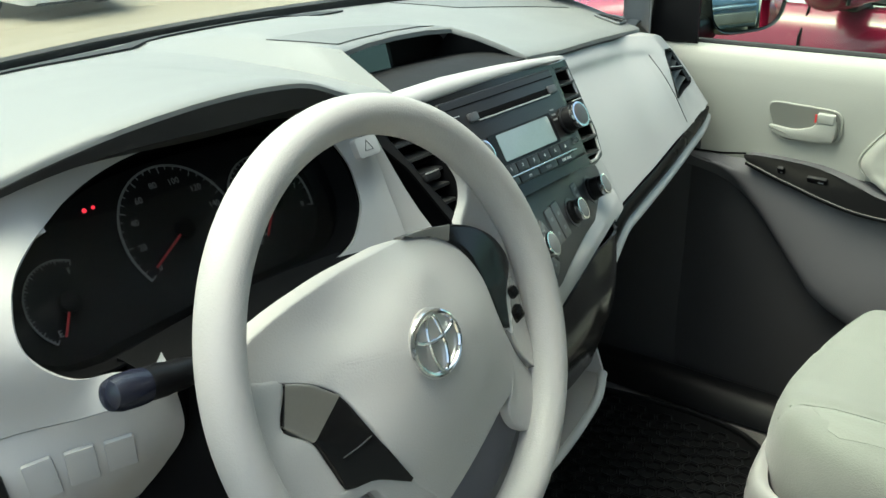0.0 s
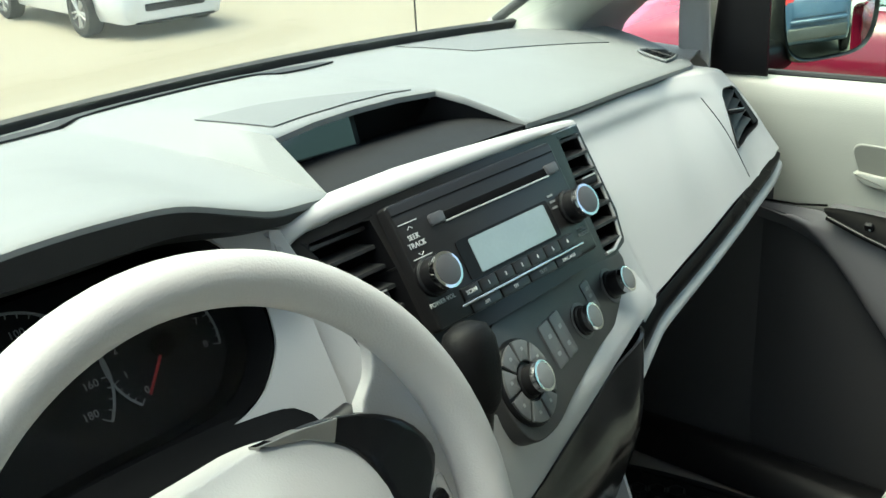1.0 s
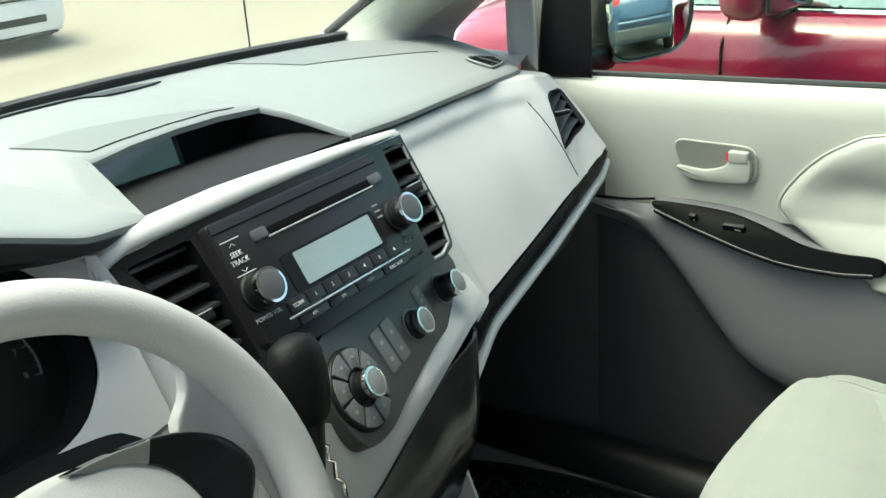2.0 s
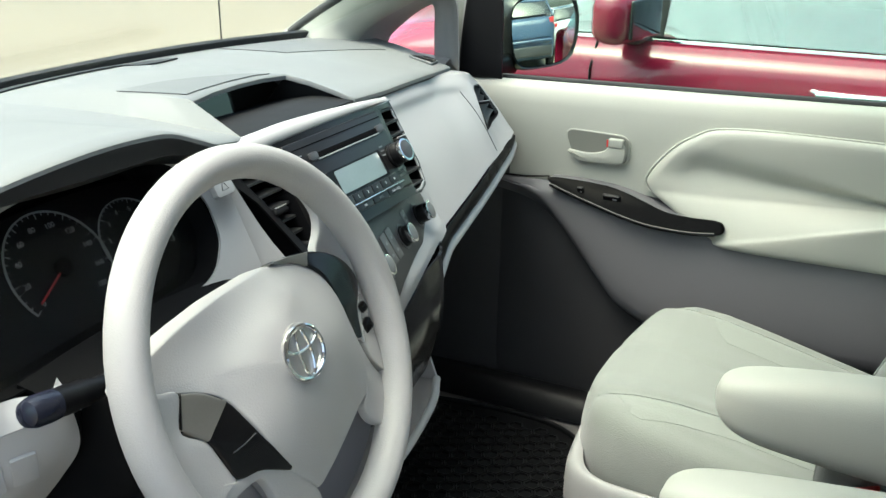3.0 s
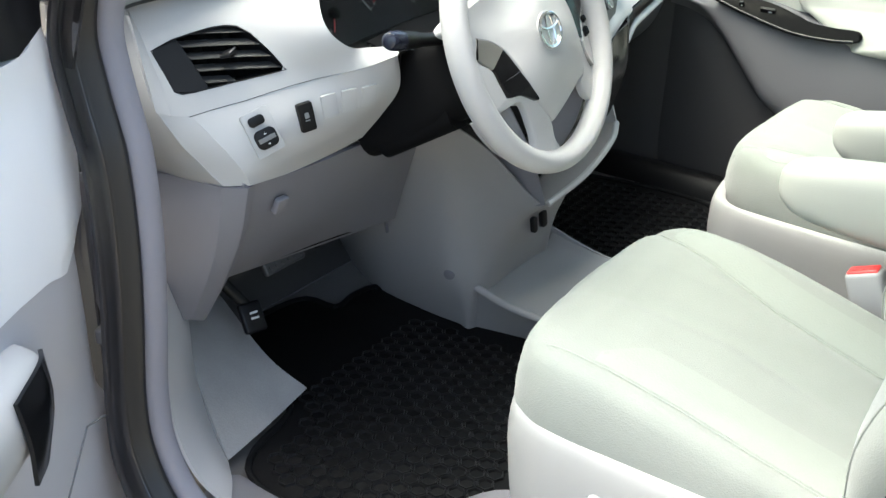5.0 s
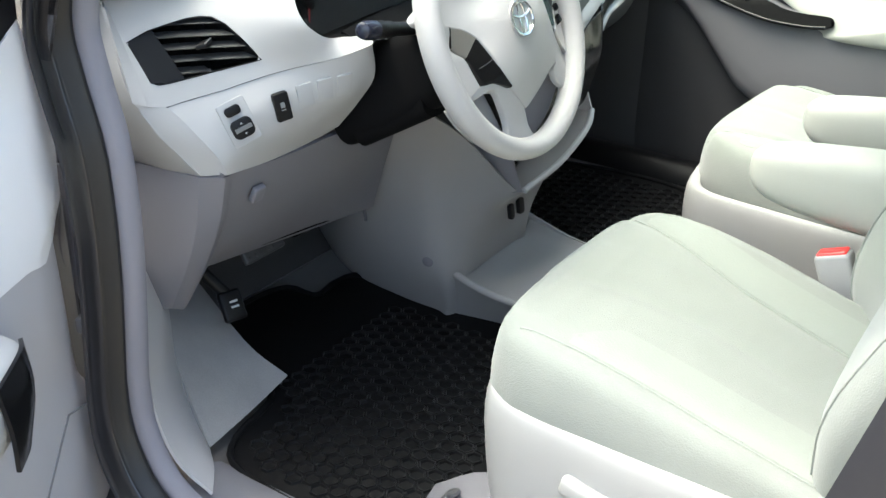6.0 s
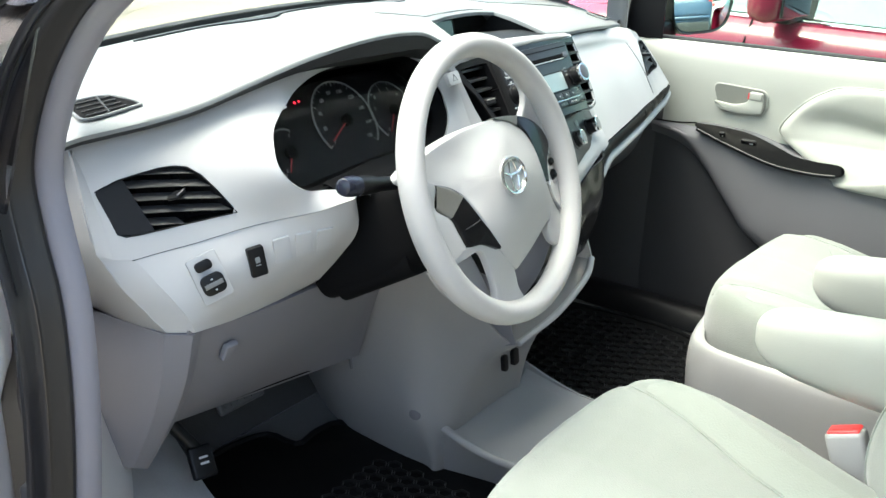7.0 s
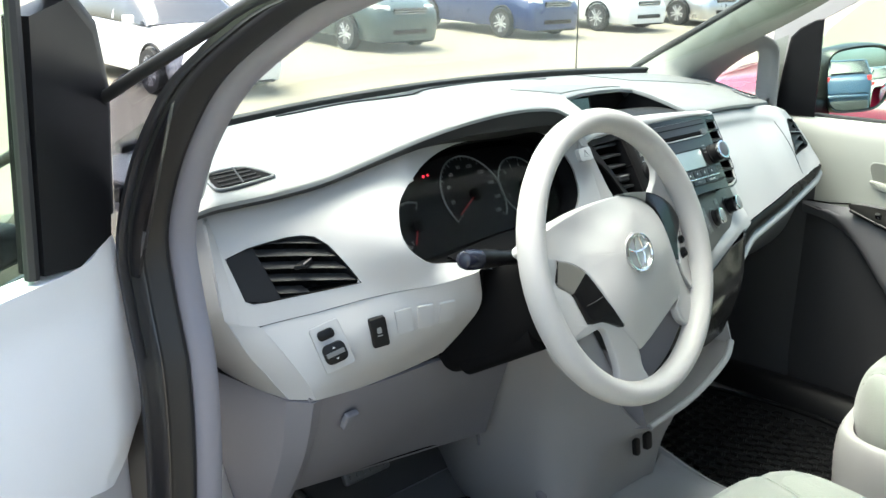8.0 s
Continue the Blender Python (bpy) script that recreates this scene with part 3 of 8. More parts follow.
# lower switch panel
ctrl = [[(-0.761, 0.640, 1.044), (-0.70, 0.601, 1.058), (-0.65, 0.570, 1.072), (-0.60, 0.532, 1.088), (-0.555, 0.492, 1.101), (-0.520, 0.482, 1.106)],
        [(-0.742, 0.601, 1.000), (-0.70, 0.576, 1.022), (-0.65, 0.556, 1.036), (-0.60, 0.530, 1.046), (-0.55, 0.505, 1.052), (-0.510, 0.495, 1.055)],
        [(-0.730, 0.585, 0.972), (-0.69, 0.570, 0.985), (-0.65, 0.560, 0.992), (-0.60, 0.546, 1.000), (-0.55, 0.532, 1.006), (-0.507, 0.525, 1.010)],
        [(-0.721, 0.583, 0.951), (-0.68, 0.582, 0.948), (-0.64, 0.583, 0.945), (-0.59, 0.583, 0.945), (-0.54, 0.578, 0.950), (-0.512, 0.56, 0.965)]]
SW = ctrl
xs = np.linspace(-0.761, -0.520, 34)
net = [[(x, face_y(x, seam_z(x)) + 0.001, seam_z(x) - 0.0012) for x in xs]] + [spl(r, 34) for r in ctrl[1:]]
cols = [spl([r[i] for r in net], 18) for i in range(34)]
part("switch_panel", grid([[c[j] for c in cols] for j in range(18)], thick=0.004), M_SILVER, dash, "silvery lower switch panel")
# --- instruments ---
ctr = (-0.42, 1.18)
i = [Vector((x, CY(z, x), z)) for x, z in cl_loop]
cluster = thing("instrument_cluster", (-0.42, 0.60, 1.12), "black instrument cluster with round dials and red needles", "gauges")
part("shroud", grid([[b + Vector((0, 0.004, -0.002)) for b in i], [Vector((ctr[0], 0, ctr[1])).lerp(Vector((b.x, 0, b.z)), 0.93) + Vector((0, CY(b.z, 0) + 0.045, -0.014)) for b in i]], loop=True, thick=0.002), M_DARK, cluster)
mc = frame3((-0.415, 0.563 + 0.040, 1.18 - 0.028), (1, 0, 0), (0, 0.7, 1))
part("face", prism([((b.x + 0.415) * 0.985, (b.z - 1.18) * 1.22 * 0.98) for b in i], -0.003, 0.0, mc), M_BLACK, cluster)


part("housing", box(pose(-0.415, 0.69, 1.135, -30, 0, 0), (0.45, 0.02, 0.16), 0.004), M_DARK, cluster, "black rear housing")


def dial(x, y, r, a0, a1, labels, size, needle, name):
    bm = bmesh.new()
    rows = []
    for k in range(49):
        a = radians(a0 + (a1 - a0) * k / 48)
        rows.append([mc @ Vector((x + q * math.cos(a), y + q * math.sin(a), 0.002)) for q in (r, r * 1.03)])
    d = part(name, grid(rows, thick=0.0015), M_INKDIM, cluster, "pale scale ring")
    bm = bmesh.new()
    for k in range(33):
        a = radians(a0 + (a1 - a0) * k / 32)
        q = r * (0.90 if k % 4 == 0 else 0.95)
        box(mc @ pose(x + (r + q) / 2 * math.cos(a), y + (r + q) / 2 * math.sin(a), 0.0012, 0, 0, math.degrees(a)), (r - q, 0.0009, 0.0006), 0, bm)
    part("tick_marks", bm, M_INKDIM, d)
    for k, s in enumerate(labels):
        a = radians(a0 + (a1 - a0) * k / (len(labels) - 1))
        words(s, mc @ pose(x + 0.76 * r * math.cos(a), y + 0.76 * r * math.sin(a), 0.001), size, M_INKDIM, d, "numeral")
    a = radians(needle)
    part("needle", box(mc @ pose(x + 0.42 * r * math.cos(a), y + 0.42 * r * math.sin(a), 0.005, 0, 0, needle), (0.84 * r, 0.0022, 0.001), 0.0004), M_NEEDLE, d, "red needle")
    part("hub", lathe([(0.009, 0), (0.009, 0.006), (0.006, 0.008)], mc @ pose(x, y, 0.001), 20), M_DARK, d)
    return d


dial(0.014, 0.012, 0.061, 212, -40, ("0", "20", "40", "60", "80", "100", "120", "140", "160", "180"), 0.0085, 208, "speedometer")
dial(0.122, 0.008, 0.048, 225, -20, ("0", "1", "2", "3", "4", "5", "6", "7", "8"), 0.008, 228, "rev_counter")
dial(-0.118, -0.012, 0.036, 230, 60, ("E", "", "F"), 0.008, 236, "fuel_gauge")
part("warning_lamp", lathe([(0.0020, 0), (0.0020, 0.001)], mc @ pose(-0.067, 0.055, 0.0005), 12), M_LAMPRED, cluster, "lit red warning lamp")
part("warning_lamp", lathe([(0.0016, 0), (0.0016, 0.001)], mc @ pose(-0.058, 0.0555, 0.0005), 12), M_LAMPRED, cluster, "lit red warning lamp")
part("lens_cover", prism([((b.x + 0.415) * 0.99, (b.z - 1.18) * 1.22 * 0.99) for b in i], 0.024, 0.0255, mc), G_LENS, cluster, "clear plastic cover")

# --- driver switches ---
def on_panel(x, s):
    """A pose on the lower switch panel; s runs from its upper to its lower edge."""
    def pt(x, s):
        cols = []
        for r in SW:
            cols.append((np.interp(x, [p[0] for p in r], [p[1] for p in r]), np.interp(x, [p[0] for p in r], [p[2] for p in r])))
        y, z = spl([(a, b, 0) for a, b in cols], 31)[int(round(s * 30))][:2]
        return Vector((x, y, z))
    c = pt(x, s)
    return frame3(c, pt(x + 0.01, s) - pt(x - 0.01, s), pt(x, max(0, s - 0.1)) - pt(x, min(1, s + 0.1)))


mm = on_panel(-0.700, 0.36)
sw = thing("mirror_switch", mm.translation, "black mirror adjuster with a round pad on the switch panel", "switch")
part("plate", prism(rrect(0.040, 0.062, 0.004), -0.001, 0.0022, mm @ pose(0, 0.004, 0), 0.0008), M_SILVER, sw)
part("selector", prism(rrect(0.022, 0.013, 0.005), 0.004, 0.0085, mm @ pose(-0.002, 0.022, 0), 0.0015), M_BLACK, sw, "small black rocker")
part("pad", prism(rrect(0.030, 0.026, 0.008), 0.004, 0.0105, mm @ pose(0, -0.004, 0), 0.002), M_BLACK, sw, "black direction pad")
part("pad_bar", box(mm @ pose(0, -0.004, 0.0108), (0.024, 0.006, 0.0008), 0.0002), M_KNOBFACE, sw)
for dy in (0.0065, -0.0065):
    part("arrow_mark", prism([(-0.002, 0), (0.002, 0), (0, 0.002 * (1 if dy > 0 else -1))], 0.0106, 0.0112, mm @ pose(0, -0.004 + dy, 0)), M_INK, sw)
mm = on_panel(-0.643, 0.36)
sw = thing("traction_switch", mm.translation, "black rectangular stability control button on the switch panel", "switch")
part("button", prism(rrect(0.022, 0.040, 0.003), -0.002, 0.006, mm, 0.0015), M_BLACK, sw)
part("icon", prism(rrect(0.006, 0.008, 0.001), 0.006, 0.0064, mm @ pose(0, 0.003, 0)), M_INKDIM, sw)
part("icon_line", prism(rrect(0.007, 0.0015, 0.0004), 0.006, 0.0064, mm @ pose(0, -0.004, 0)), M_INKDIM, sw)
for k in range(3):
    mm = on_panel(-0.612 + 0.026 * k, 0.34)
    c = thing("blank_switch_cover", mm.translation, "blank light grey switch cover in the panel", "switch cover", "blank covers on the switch panel")
    part("cover", prism(rrect(0.0225, 0.034, 0.002), -0.002, 0.0016, mm, 0.0007), M_SILVER, c)

# ---- steering wheel ----
WC = Vector((-0.421, 0.338, 1.139))
MW = frame3(WC, (1, 0, 0), (0, 0.362, 0.932))
wheel = thing("steering_wheel", WC, "light grey steering wheel with chrome badge and dark spoke trims", "steering wheel")
ring = [MW @ Vector((0.1745 * math.cos(a), 0.1745 * math.sin(a), 0)) for a in np.linspace(0, 2 * math.pi, 97)[:-1]]
rows = []
for k in range(96):
    a = 2 * math.pi * k / 96
    c = Vector((math.cos(a), math.sin(a), 0))
    rows.append([MW @ (c * (0.1745 + 0.0155 * math.cos(b)) + Vector((0, 0, 0.0185 * math.sin(b)))) for b in np.linspace(0, 2 * math.pi, 21)[:-1]])
rows.append(rows[0])
bm = grid(rows, loop=True)
bmesh.ops.remove_doubles(bm, verts=bm.verts[:], dist=1e-6)
part("rim", bm, M_WHEEL, wheel, "grained light grey rim")
HN = [(-0.150, 0.040, -0.018), (-0.135, 0.027, -0.014), (-0.108, 0.052, -0.022), (-0.054, 0.066, -0.014), (0.031, 0.073, -0.010), (0.090, 0.064, -0.010), (0.112, 0.044, -0.007), (0.114, 0.010, -0.001), (0.110, -0.012, 0.003), (0.112, -0.040, 0.003), (0.106, -0.076, 0.002),
      (0.075, -0.086, 0.003), (-0.018, -0.118, 0.006), (-0.0825, -0.004, 0.000), (-0.050, 0.013, 0.0125), (-0.018, 0.031, 0.0175), (0.022, 0.050, 0.0125), (-0.061, 0.037, -0.009), (-0.026, 0.054, -0.003), (-0.099, 0.0105, -0.005), (-0.072, -0.030, 0.013), (-0.052, -0.078, 0.015), (0.0, 0.0, 0.0225), (0.05, 0.0, 0.021), (0.02, 0.04, 0.015), (0.0, -0.05, 0.0215), (0.05, -0.05, 0.016),
      (-0.115, 0.018, -0.011), (-0.115, -0.0245, -0.001), (-0.131, -0.008, -0.008), (-0.112, -0.052, 0.004), (-0.103, -0.064, 0.005), (-0.168, 0.030, -0.006), (-0.168, -0.030, -0.005), (0.170, 0.030, -0.006), (-0.030, -0.168, 0.0), (0.145, -0.095, -0.003), (0.150, 0.090, -0.006),
      (-0.110, -0.077, 0.0), (-0.080, -0.076, 0.008), (-0.070, -0.100, 0.005), (-0.060, -0.140, 0.0), (-0.005, -0.140, 0.0), (0.142, 0.058, -0.015), (0.164, 0.020, -0.012), (0.143, -0.081, -0.006), (0.093, -0.109, 0.0)]
hub_n = tps(HN)


def on_hub(u, v, off=0.0):
    """A place on the front of the wheel; a soft crease runs up from the left trim."""
    s = abs(0.446 * (u + 0.089) - 0.895 * (v + 0.008))
    t = 0.895 * (u + 0.089) + 0.446 * (v + 0.008)
    ridge = 0.0022 * math.exp(-s / 0.012) * min(1, max(0, (t + 0.01) / 0.03)) * min(1, max(0, (0.165 - t) / 0.05))
    return MW @ Vector((u, v, hub_n(u, v) + off + ridge))



HUB = [(-0.152, 0.042), (-0.130, 0.050), (-0.108, 0.056), (-0.054, 0.068), (-0.010, 0.073), (0.031, 0.074), (0.064, 0.069), (0.084, 0.058), (0.097, 0.042), (0.103, 0.018), (0.103, -0.008), (0.107, -0.032), (0.108, -0.053), (0.104, -0.074), (0.075, -0.086), (0.030, -0.103), (-0.008, -0.117), (-0.018, -0.118), (-0.026, -0.111),
       (-0.0575, -0.0785), (-0.068, -0.052), (-0.0755, -0.026), (-0.0825, -0.004), (-0.099, 0.0105), (-0.115, 0.018), (-0.135, 0.026), (-0.152, 0.033)]
loop = spl_closed([(u, v, 0) for u, v in HUB], 120)
rows = []
for s, off in ((0.985, -0.030), (1.0, -0.012), (1.0, -0.0016), (0.992, -0.0002), (0.98, 0), (0.95, 0), (0.9, 0), (0.82, 0), (0.73, 0), (0.63, 0), (0.53, 0), (0.42, 0), (0.3, 0), (0.18, 0), (0.07, 0)):
    rows.append([on_hub(p[0] * s, p[1] * s, off) for p in loop])
part("hub_cover", grid(rows, loop=True, cap=True), M_WHEEL, wheel, "smooth light grey airbag cover", angle=60)


def hub_strip(name, a, b, material, parent, label="", off=0.0, thick=0.010, nr=10, nc=22):
    """A strip between two lines on the front of the wheel, its long edges rounded over; lines with three numbers give their own depth."""
    solid = len(a[0]) == 3
    a, b = spl([(*p, 0)[:3] for p in a], nc), spl([(*p, 0)[:3] for p in b], nc)
    rows = []
    for s in (0.0, 0.0, 0.02, *np.linspace(0.07, 0.93, nr), 0.98, 1.0, 1.0):
        if solid:
            rows.append([MW @ (Vector(p * (1 - s) + q * s) + Vector((0, 0, off))) for p, q in zip(a, b)])
        else:
            rows.append([on_hub(*(p * (1 - s) + q * s)[:2], off) for p, q in zip(a, b)])
    n = MW.to_3x3() @ Vector((0, 0, 1))
    for r, d in ((0, thick), (1, 0.0016), (2, 0.0004), (len(rows) - 3, 0.0004), (len(rows) - 2, 0.0016), (len(rows) - 1, thick)):
        rows[r] = [p - n * d for p in rows[r]]
    return part(name, grid(rows, thick=0.0015), material, parent, label, angle=60)


# left spoke with its trim, lower spoke between two sunken webs, right spoke with its trim and button pad
hub_strip("spoke", [(-0.168, 0.040, -0.006), (-0.172, 0.014, -0.006), (-0.172, -0.012, -0.006), (-0.169, -0.030, -0.006), (-0.162, -0.056, -0.005), (-0.148, -0.082, -0.004)], [(-0.134, 0.0265, -0.0145), (-0.115, 0.0180, -0.0115), (-0.1305, -0.0080, -0.0085), (-0.1155, -0.0245, -0.0015), (-0.1095, -0.0440, 0.0005), (-0.1035, -0.0645, 0.0025)], M_WHEEL, wheel)
hub_strip("spoke", [(-0.148, -0.082), (-0.112, -0.079), (-0.092, -0.075), (-0.080, -0.078), (-0.070, -0.100), (-0.062, -0.132), (-0.070, -0.160)], [(-0.1165, -0.061), (-0.104, -0.0655), (-0.076, -0.0665), (-0.050, -0.082), (-0.019, -0.118), (-0.010, -0.145), (0.006, -0.168)], M_WHEEL, wheel, off=-0.001)
# webs share the wheel's plastic; their greyer colours paint in the recess shade
hub_strip("spoke_web", [(-0.150, -0.080, -0.021), (-0.136, -0.104, -0.022), (-0.112, -0.130, -0.023), (-0.084, -0.149, -0.023), (-0.052, -0.161, -0.023)], [(-0.098, -0.070, -0.017), (-0.076, -0.078, -0.018), (-0.062, -0.100, -0.021), (-0.052, -0.130, -0.022), (-0.040, -0.158, -0.023)], M_CONSOLE, wheel, "sunken web beside the lower spoke, shade put in as mid grey")
hub_strip("spoke_web", [(-0.022, -0.118, -0.025), (0.030, -0.098, -0.023), (0.075, -0.082, -0.021), (0.104, -0.076, -0.019)], [(-0.004, -0.170, -0.025), (0.042, -0.166, -0.027), (0.090, -0.148, -0.027), (0.128, -0.120, -0.025)], M_GREY, wheel, "sunken web beside the lower spoke, deeper shade put in as darker grey")
OUTER = [(-0.1300, -0.0075, -0.0085), (-0.1230, -0.0165, -0.0045), (-0.1155, -0.0245, -0.0005), (-0.1095, -0.044, 0.0015), (-0.1035, -0.0645, 0.004), (-0.083, -0.0680, 0.011), (-0.059, -0.081, 0.018)]
INNER = [(-0.1150, 0.0180, -0.0115), (-0.099, 0.0105, -0.0055), (-0.0820, -0.0045, 0.0000), (-0.0755, -0.026, 0.008), (-0.071, -0.042, 0.013), (-0.066, -0.056, 0.0165), (-0.0575, -0.0785, 0.0195)]
lt = hub_strip("spoke_trim", OUTER, INNER, M_PIANO, wheel, "glossy dark spoke trim", 0.0010)
# the trim is one dark piece; this patch paints its bright sheen
hub_strip("sheen_patch", OUTER[:3], INNER[:3], M_SHEEN, lt, "silver patch standing for the sheen on the dark trim", 0.0016)
part("button_seam", tube([MW @ Vector(p) for p in ((-0.100, -0.043, 0.0055), (-0.088, -0.041, 0.0095), (-0.076, -0.038, 0.0125))], 0.0005, seg=6), M_KNOB, lt)
OUT_R = [(0.036, 0.0755, -0.009), (0.062, 0.0735, -0.007), (0.088, 0.0695, -0.005), (0.114, 0.0605, -0.004), (0.136, 0.045, -0.003), (0.148, 0.024, -0.003), (0.142, 0.010, -0.002), (0.128, -0.004, 0.0), (0.116, -0.030, 0.003)]
IN_R = [(0.045, 0.0715, -0.0085), (0.064, 0.0665, -0.007), (0.080, 0.0575, -0.004), (0.091, 0.047, -0.002), (0.0975, 0.033, 0.0), (0.1005, 0.018, 0.001), (0.1015, 0.008, 0.002), (0.103, -0.008, 0.0025), (0.107, -0.026, 0.003)]
rt = hub_strip("spoke_trim", OUT_R, IN_R, M_PIANO, wheel, "glossy dark spoke trim", 0.0010)
# painted sheen at the upper end of the right trim
hub_strip("sheen_patch", OUT_R[:3], IN_R[:3], M_SHEEN, rt, "silver patch standing for the sheen on the dark trim", 0.0016)
pad = hub_strip("button_pad", [(0.146, 0.014, -0.006), (0.152, 0.000, -0.007), (0.154, -0.022, -0.007), (0.152, -0.050, -0.006), (0.153, -0.078, -0.006)], [(0.141, 0.008, -0.004), (0.130, -0.006, -0.002), (0.120, -0.026, 0.001), (0.122, -0.052, 0.001), (0.146, -0.080, -0.004)], M_SATIN, wheel, "silvery pad of two switches", 0.0006)
for u, v, w, h in ((0.139, -0.006, 0.010, 0.010), (0.136, -0.024, 0.014, 0.013)):
    part("button", prism(rrect(w, h, 0.003), -0.001, 0.003, MW @ pose(u, v, -0.002, 0, -14, 20), 0.001), M_PIANO, pad, "small black button")
hub_strip("spoke", [(0.130, 0.116), (0.150, 0.090), (0.161, 0.070), (0.168, 0.055), (0.173, 0.035), (0.174, 0.010), (0.174, -0.030), (0.168, -0.076)], [(0.129, 0.113), (0.1335, 0.096), (0.129, 0.0775), (0.114, 0.0615), (0.138, 0.045), (0.149, 0.022), (0.1545, -0.022), (0.154, -0.080)], M_WHEEL, wheel, off=-0.001)
hub_strip("spoke", [(0.1085, -0.028), (0.122, -0.054), (0.146, -0.081), (0.168, -0.074)], [(0.098, -0.078), (0.088, -0.090), (0.096, -0.110), (0.124, -0.128)], M_WHEEL, wheel, off=-0.001)
# badge: ring and three ovals
badge = part("badge", lathe([(0.0265, 0.018), (0.0265, 0.0245), (0.020, 0.0255)], MW, 40), M_SATIN, wheel, "round chrome badge")


def oval(rx, ry, cx, cy, z, r):
    return tube([MW @ Vector((cx + rx * math.cos(a), cy + ry * math.sin(a), z)) for a in np.linspace(0, 2 * math.pi, 41)[:-1]], r, closed=True, seg=8)


part("ring", oval(0.0262, 0.0228, 0, 0, 0.0265, 0.0022), M_CHROME, badge)
part("oval", oval(0.0085, 0.0215, 0, 0, 0.0265, 0.0017), M_CHROME, badge)
part("oval", oval(0.0225, 0.0095, 0, 0.0115, 0.0265, 0.0017), M_CHROME, badge)

# column shroud, stalks, cowl
col = thing("steering_column", (-0.42, 0.5, 1.0), "black plastic steering column shroud under the wheel", "column")
MCOL = frame3((-0.421, 0.47, 1.075), (1, 0, 0), (0, 0.362, 0.932))
ctrl = []
for z, w, up, dn in ((0.085, 0.05, 0.040, -0.050), (0.06, 0.062, 0.050, -0.068), (0.0, 0.074, 0.050, -0.088), (-0.06, 0.079, 0.045, -0.102), (-0.14, 0.084, 0.04, -0.108)):
    poly = rrect(2 * w, up - dn, 0.035, 6, (0, (up + dn) / 2))
    ctrl.append([MCOL @ Vector((x, y, z)) for x, y in poly])
part("shroud", grid(ctrl, loop=True, cap=True), M_SHROUD, col, angle=60)
rows = [[(-0.53, 0.49, 1.104), (-0.45, 0.478, 1.118), (-0.36, 0.478, 1.118), (-0.27, 0.49, 1.108), (-0.225, 0.505, 1.09)], [(-0.54, 0.53, 1.118), (-0.45, 0.525, 1.13), (-0.36, 0.525, 1.13), (-0.27, 0.53, 1.122), (-0.222, 0.535, 1.12)]]
part("top_cowl", surf(rows, 5, 14, thick=0.006), M_SHROUD, col, "dark cowl in front of the dials")
# black sheet stands in for the dark of the open space here
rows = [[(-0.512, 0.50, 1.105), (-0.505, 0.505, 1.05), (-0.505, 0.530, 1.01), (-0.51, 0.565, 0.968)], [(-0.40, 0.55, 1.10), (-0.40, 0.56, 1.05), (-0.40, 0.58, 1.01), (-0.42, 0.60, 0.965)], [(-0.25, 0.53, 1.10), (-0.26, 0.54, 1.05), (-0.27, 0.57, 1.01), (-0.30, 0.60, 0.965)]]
part("recess", surf(rows, 10, 10, thick=0.004), M_DARK, col, "matt black sheet for the shade in the opening round the column")
part("lower_shroud", grid([[MCOL @ Vector((x, y, z)) for x, y in rrect(2 * w, 0.06, 0.02, 5, (0, y0))] for z, w, y0 in ((0.02, 0.068, -0.060), (-0.05, 0.073, -0.072), (-0.11, 0.078, -0.082))], loop=True, cap=True), M_SHROUD, col, angle=60)
stalk = thing("indicator_stalk", (-0.53, 0.45, 1.13), "black indicator stalk with a bluish grey end knob", "stalk")
a, b = Vector((-0.612, 0.436, 1.150)), Vector((-0.46, 0.448, 1.120))
d = (b - a).normalized()
q = d.to_track_quat("Z", "Y").to_matrix().to_4x4()
q.translation = a
part("end_knob", lathe([(0.006, -0.006), (0.0105, -0.003), (0.0126, 0.004), (0.0130, 0.018), (0.0125, 0.026)], q, 24), M_STALK, stalk, "bluish end knob")
part("lever", lathe([(0.0120, 0.0262), (0.0122, 0.045), (0.0114, 0.048), (0.0114, 0.062), (0.0095, 0.075), (0.009, 0.15)], q, 24), M_BLACK, stalk)
for t in (0.034, 0.041, 0.056):
    part("mark", box(q @ pose(0.0, -0.0119, t), (0.005, 0.001, 0.0018)), M_INK, stalk)
wstalk = thing("wiper_stalk", (-0.31, 0.45, 1.12), "black wiper stalk behind the wheel", "stalk")
part("lever", tube([(-0.36, 0.45, 1.12), (-0.30, 0.445, 1.13), (-0.255, 0.44, 1.138)], [0.010, 0.011, 0.013], seg=14), M_BLACK, wstalk)

# ---- centre stack ----
MS = frame3((0, 0.545, 1.17), (1, 0, 0), (0, 0.515, 0.857))
stack = thing("centre_stack", (0, 0.52, 1.05), "black centre stack with air outlets between the dash halves", "console")
LV = [(-0.178, 0.047), (-0.116, 0.047), (-0.112, 0.0), (-0.112, -0.070), (-0.130, -0.070), (-0.158, 0.0)]
RV = [(0.160, 0.050), (0.196, 0.050), (0.199, 0.030), (0.196, -0.045), (0.186, -0.066), (0.165, -0.072), (0.147, -0.072), (0.152, -0.02)]
LV = [(p[0], p[1]) for p in spl_closed([(x, y, 0) for x, y in LV for _ in (0, 1)], 48)]
RV = [(p[0], p[1]) for p in spl_closed([(x, y, 0) for x, y in RV for _ in (0, 1)], 56)]
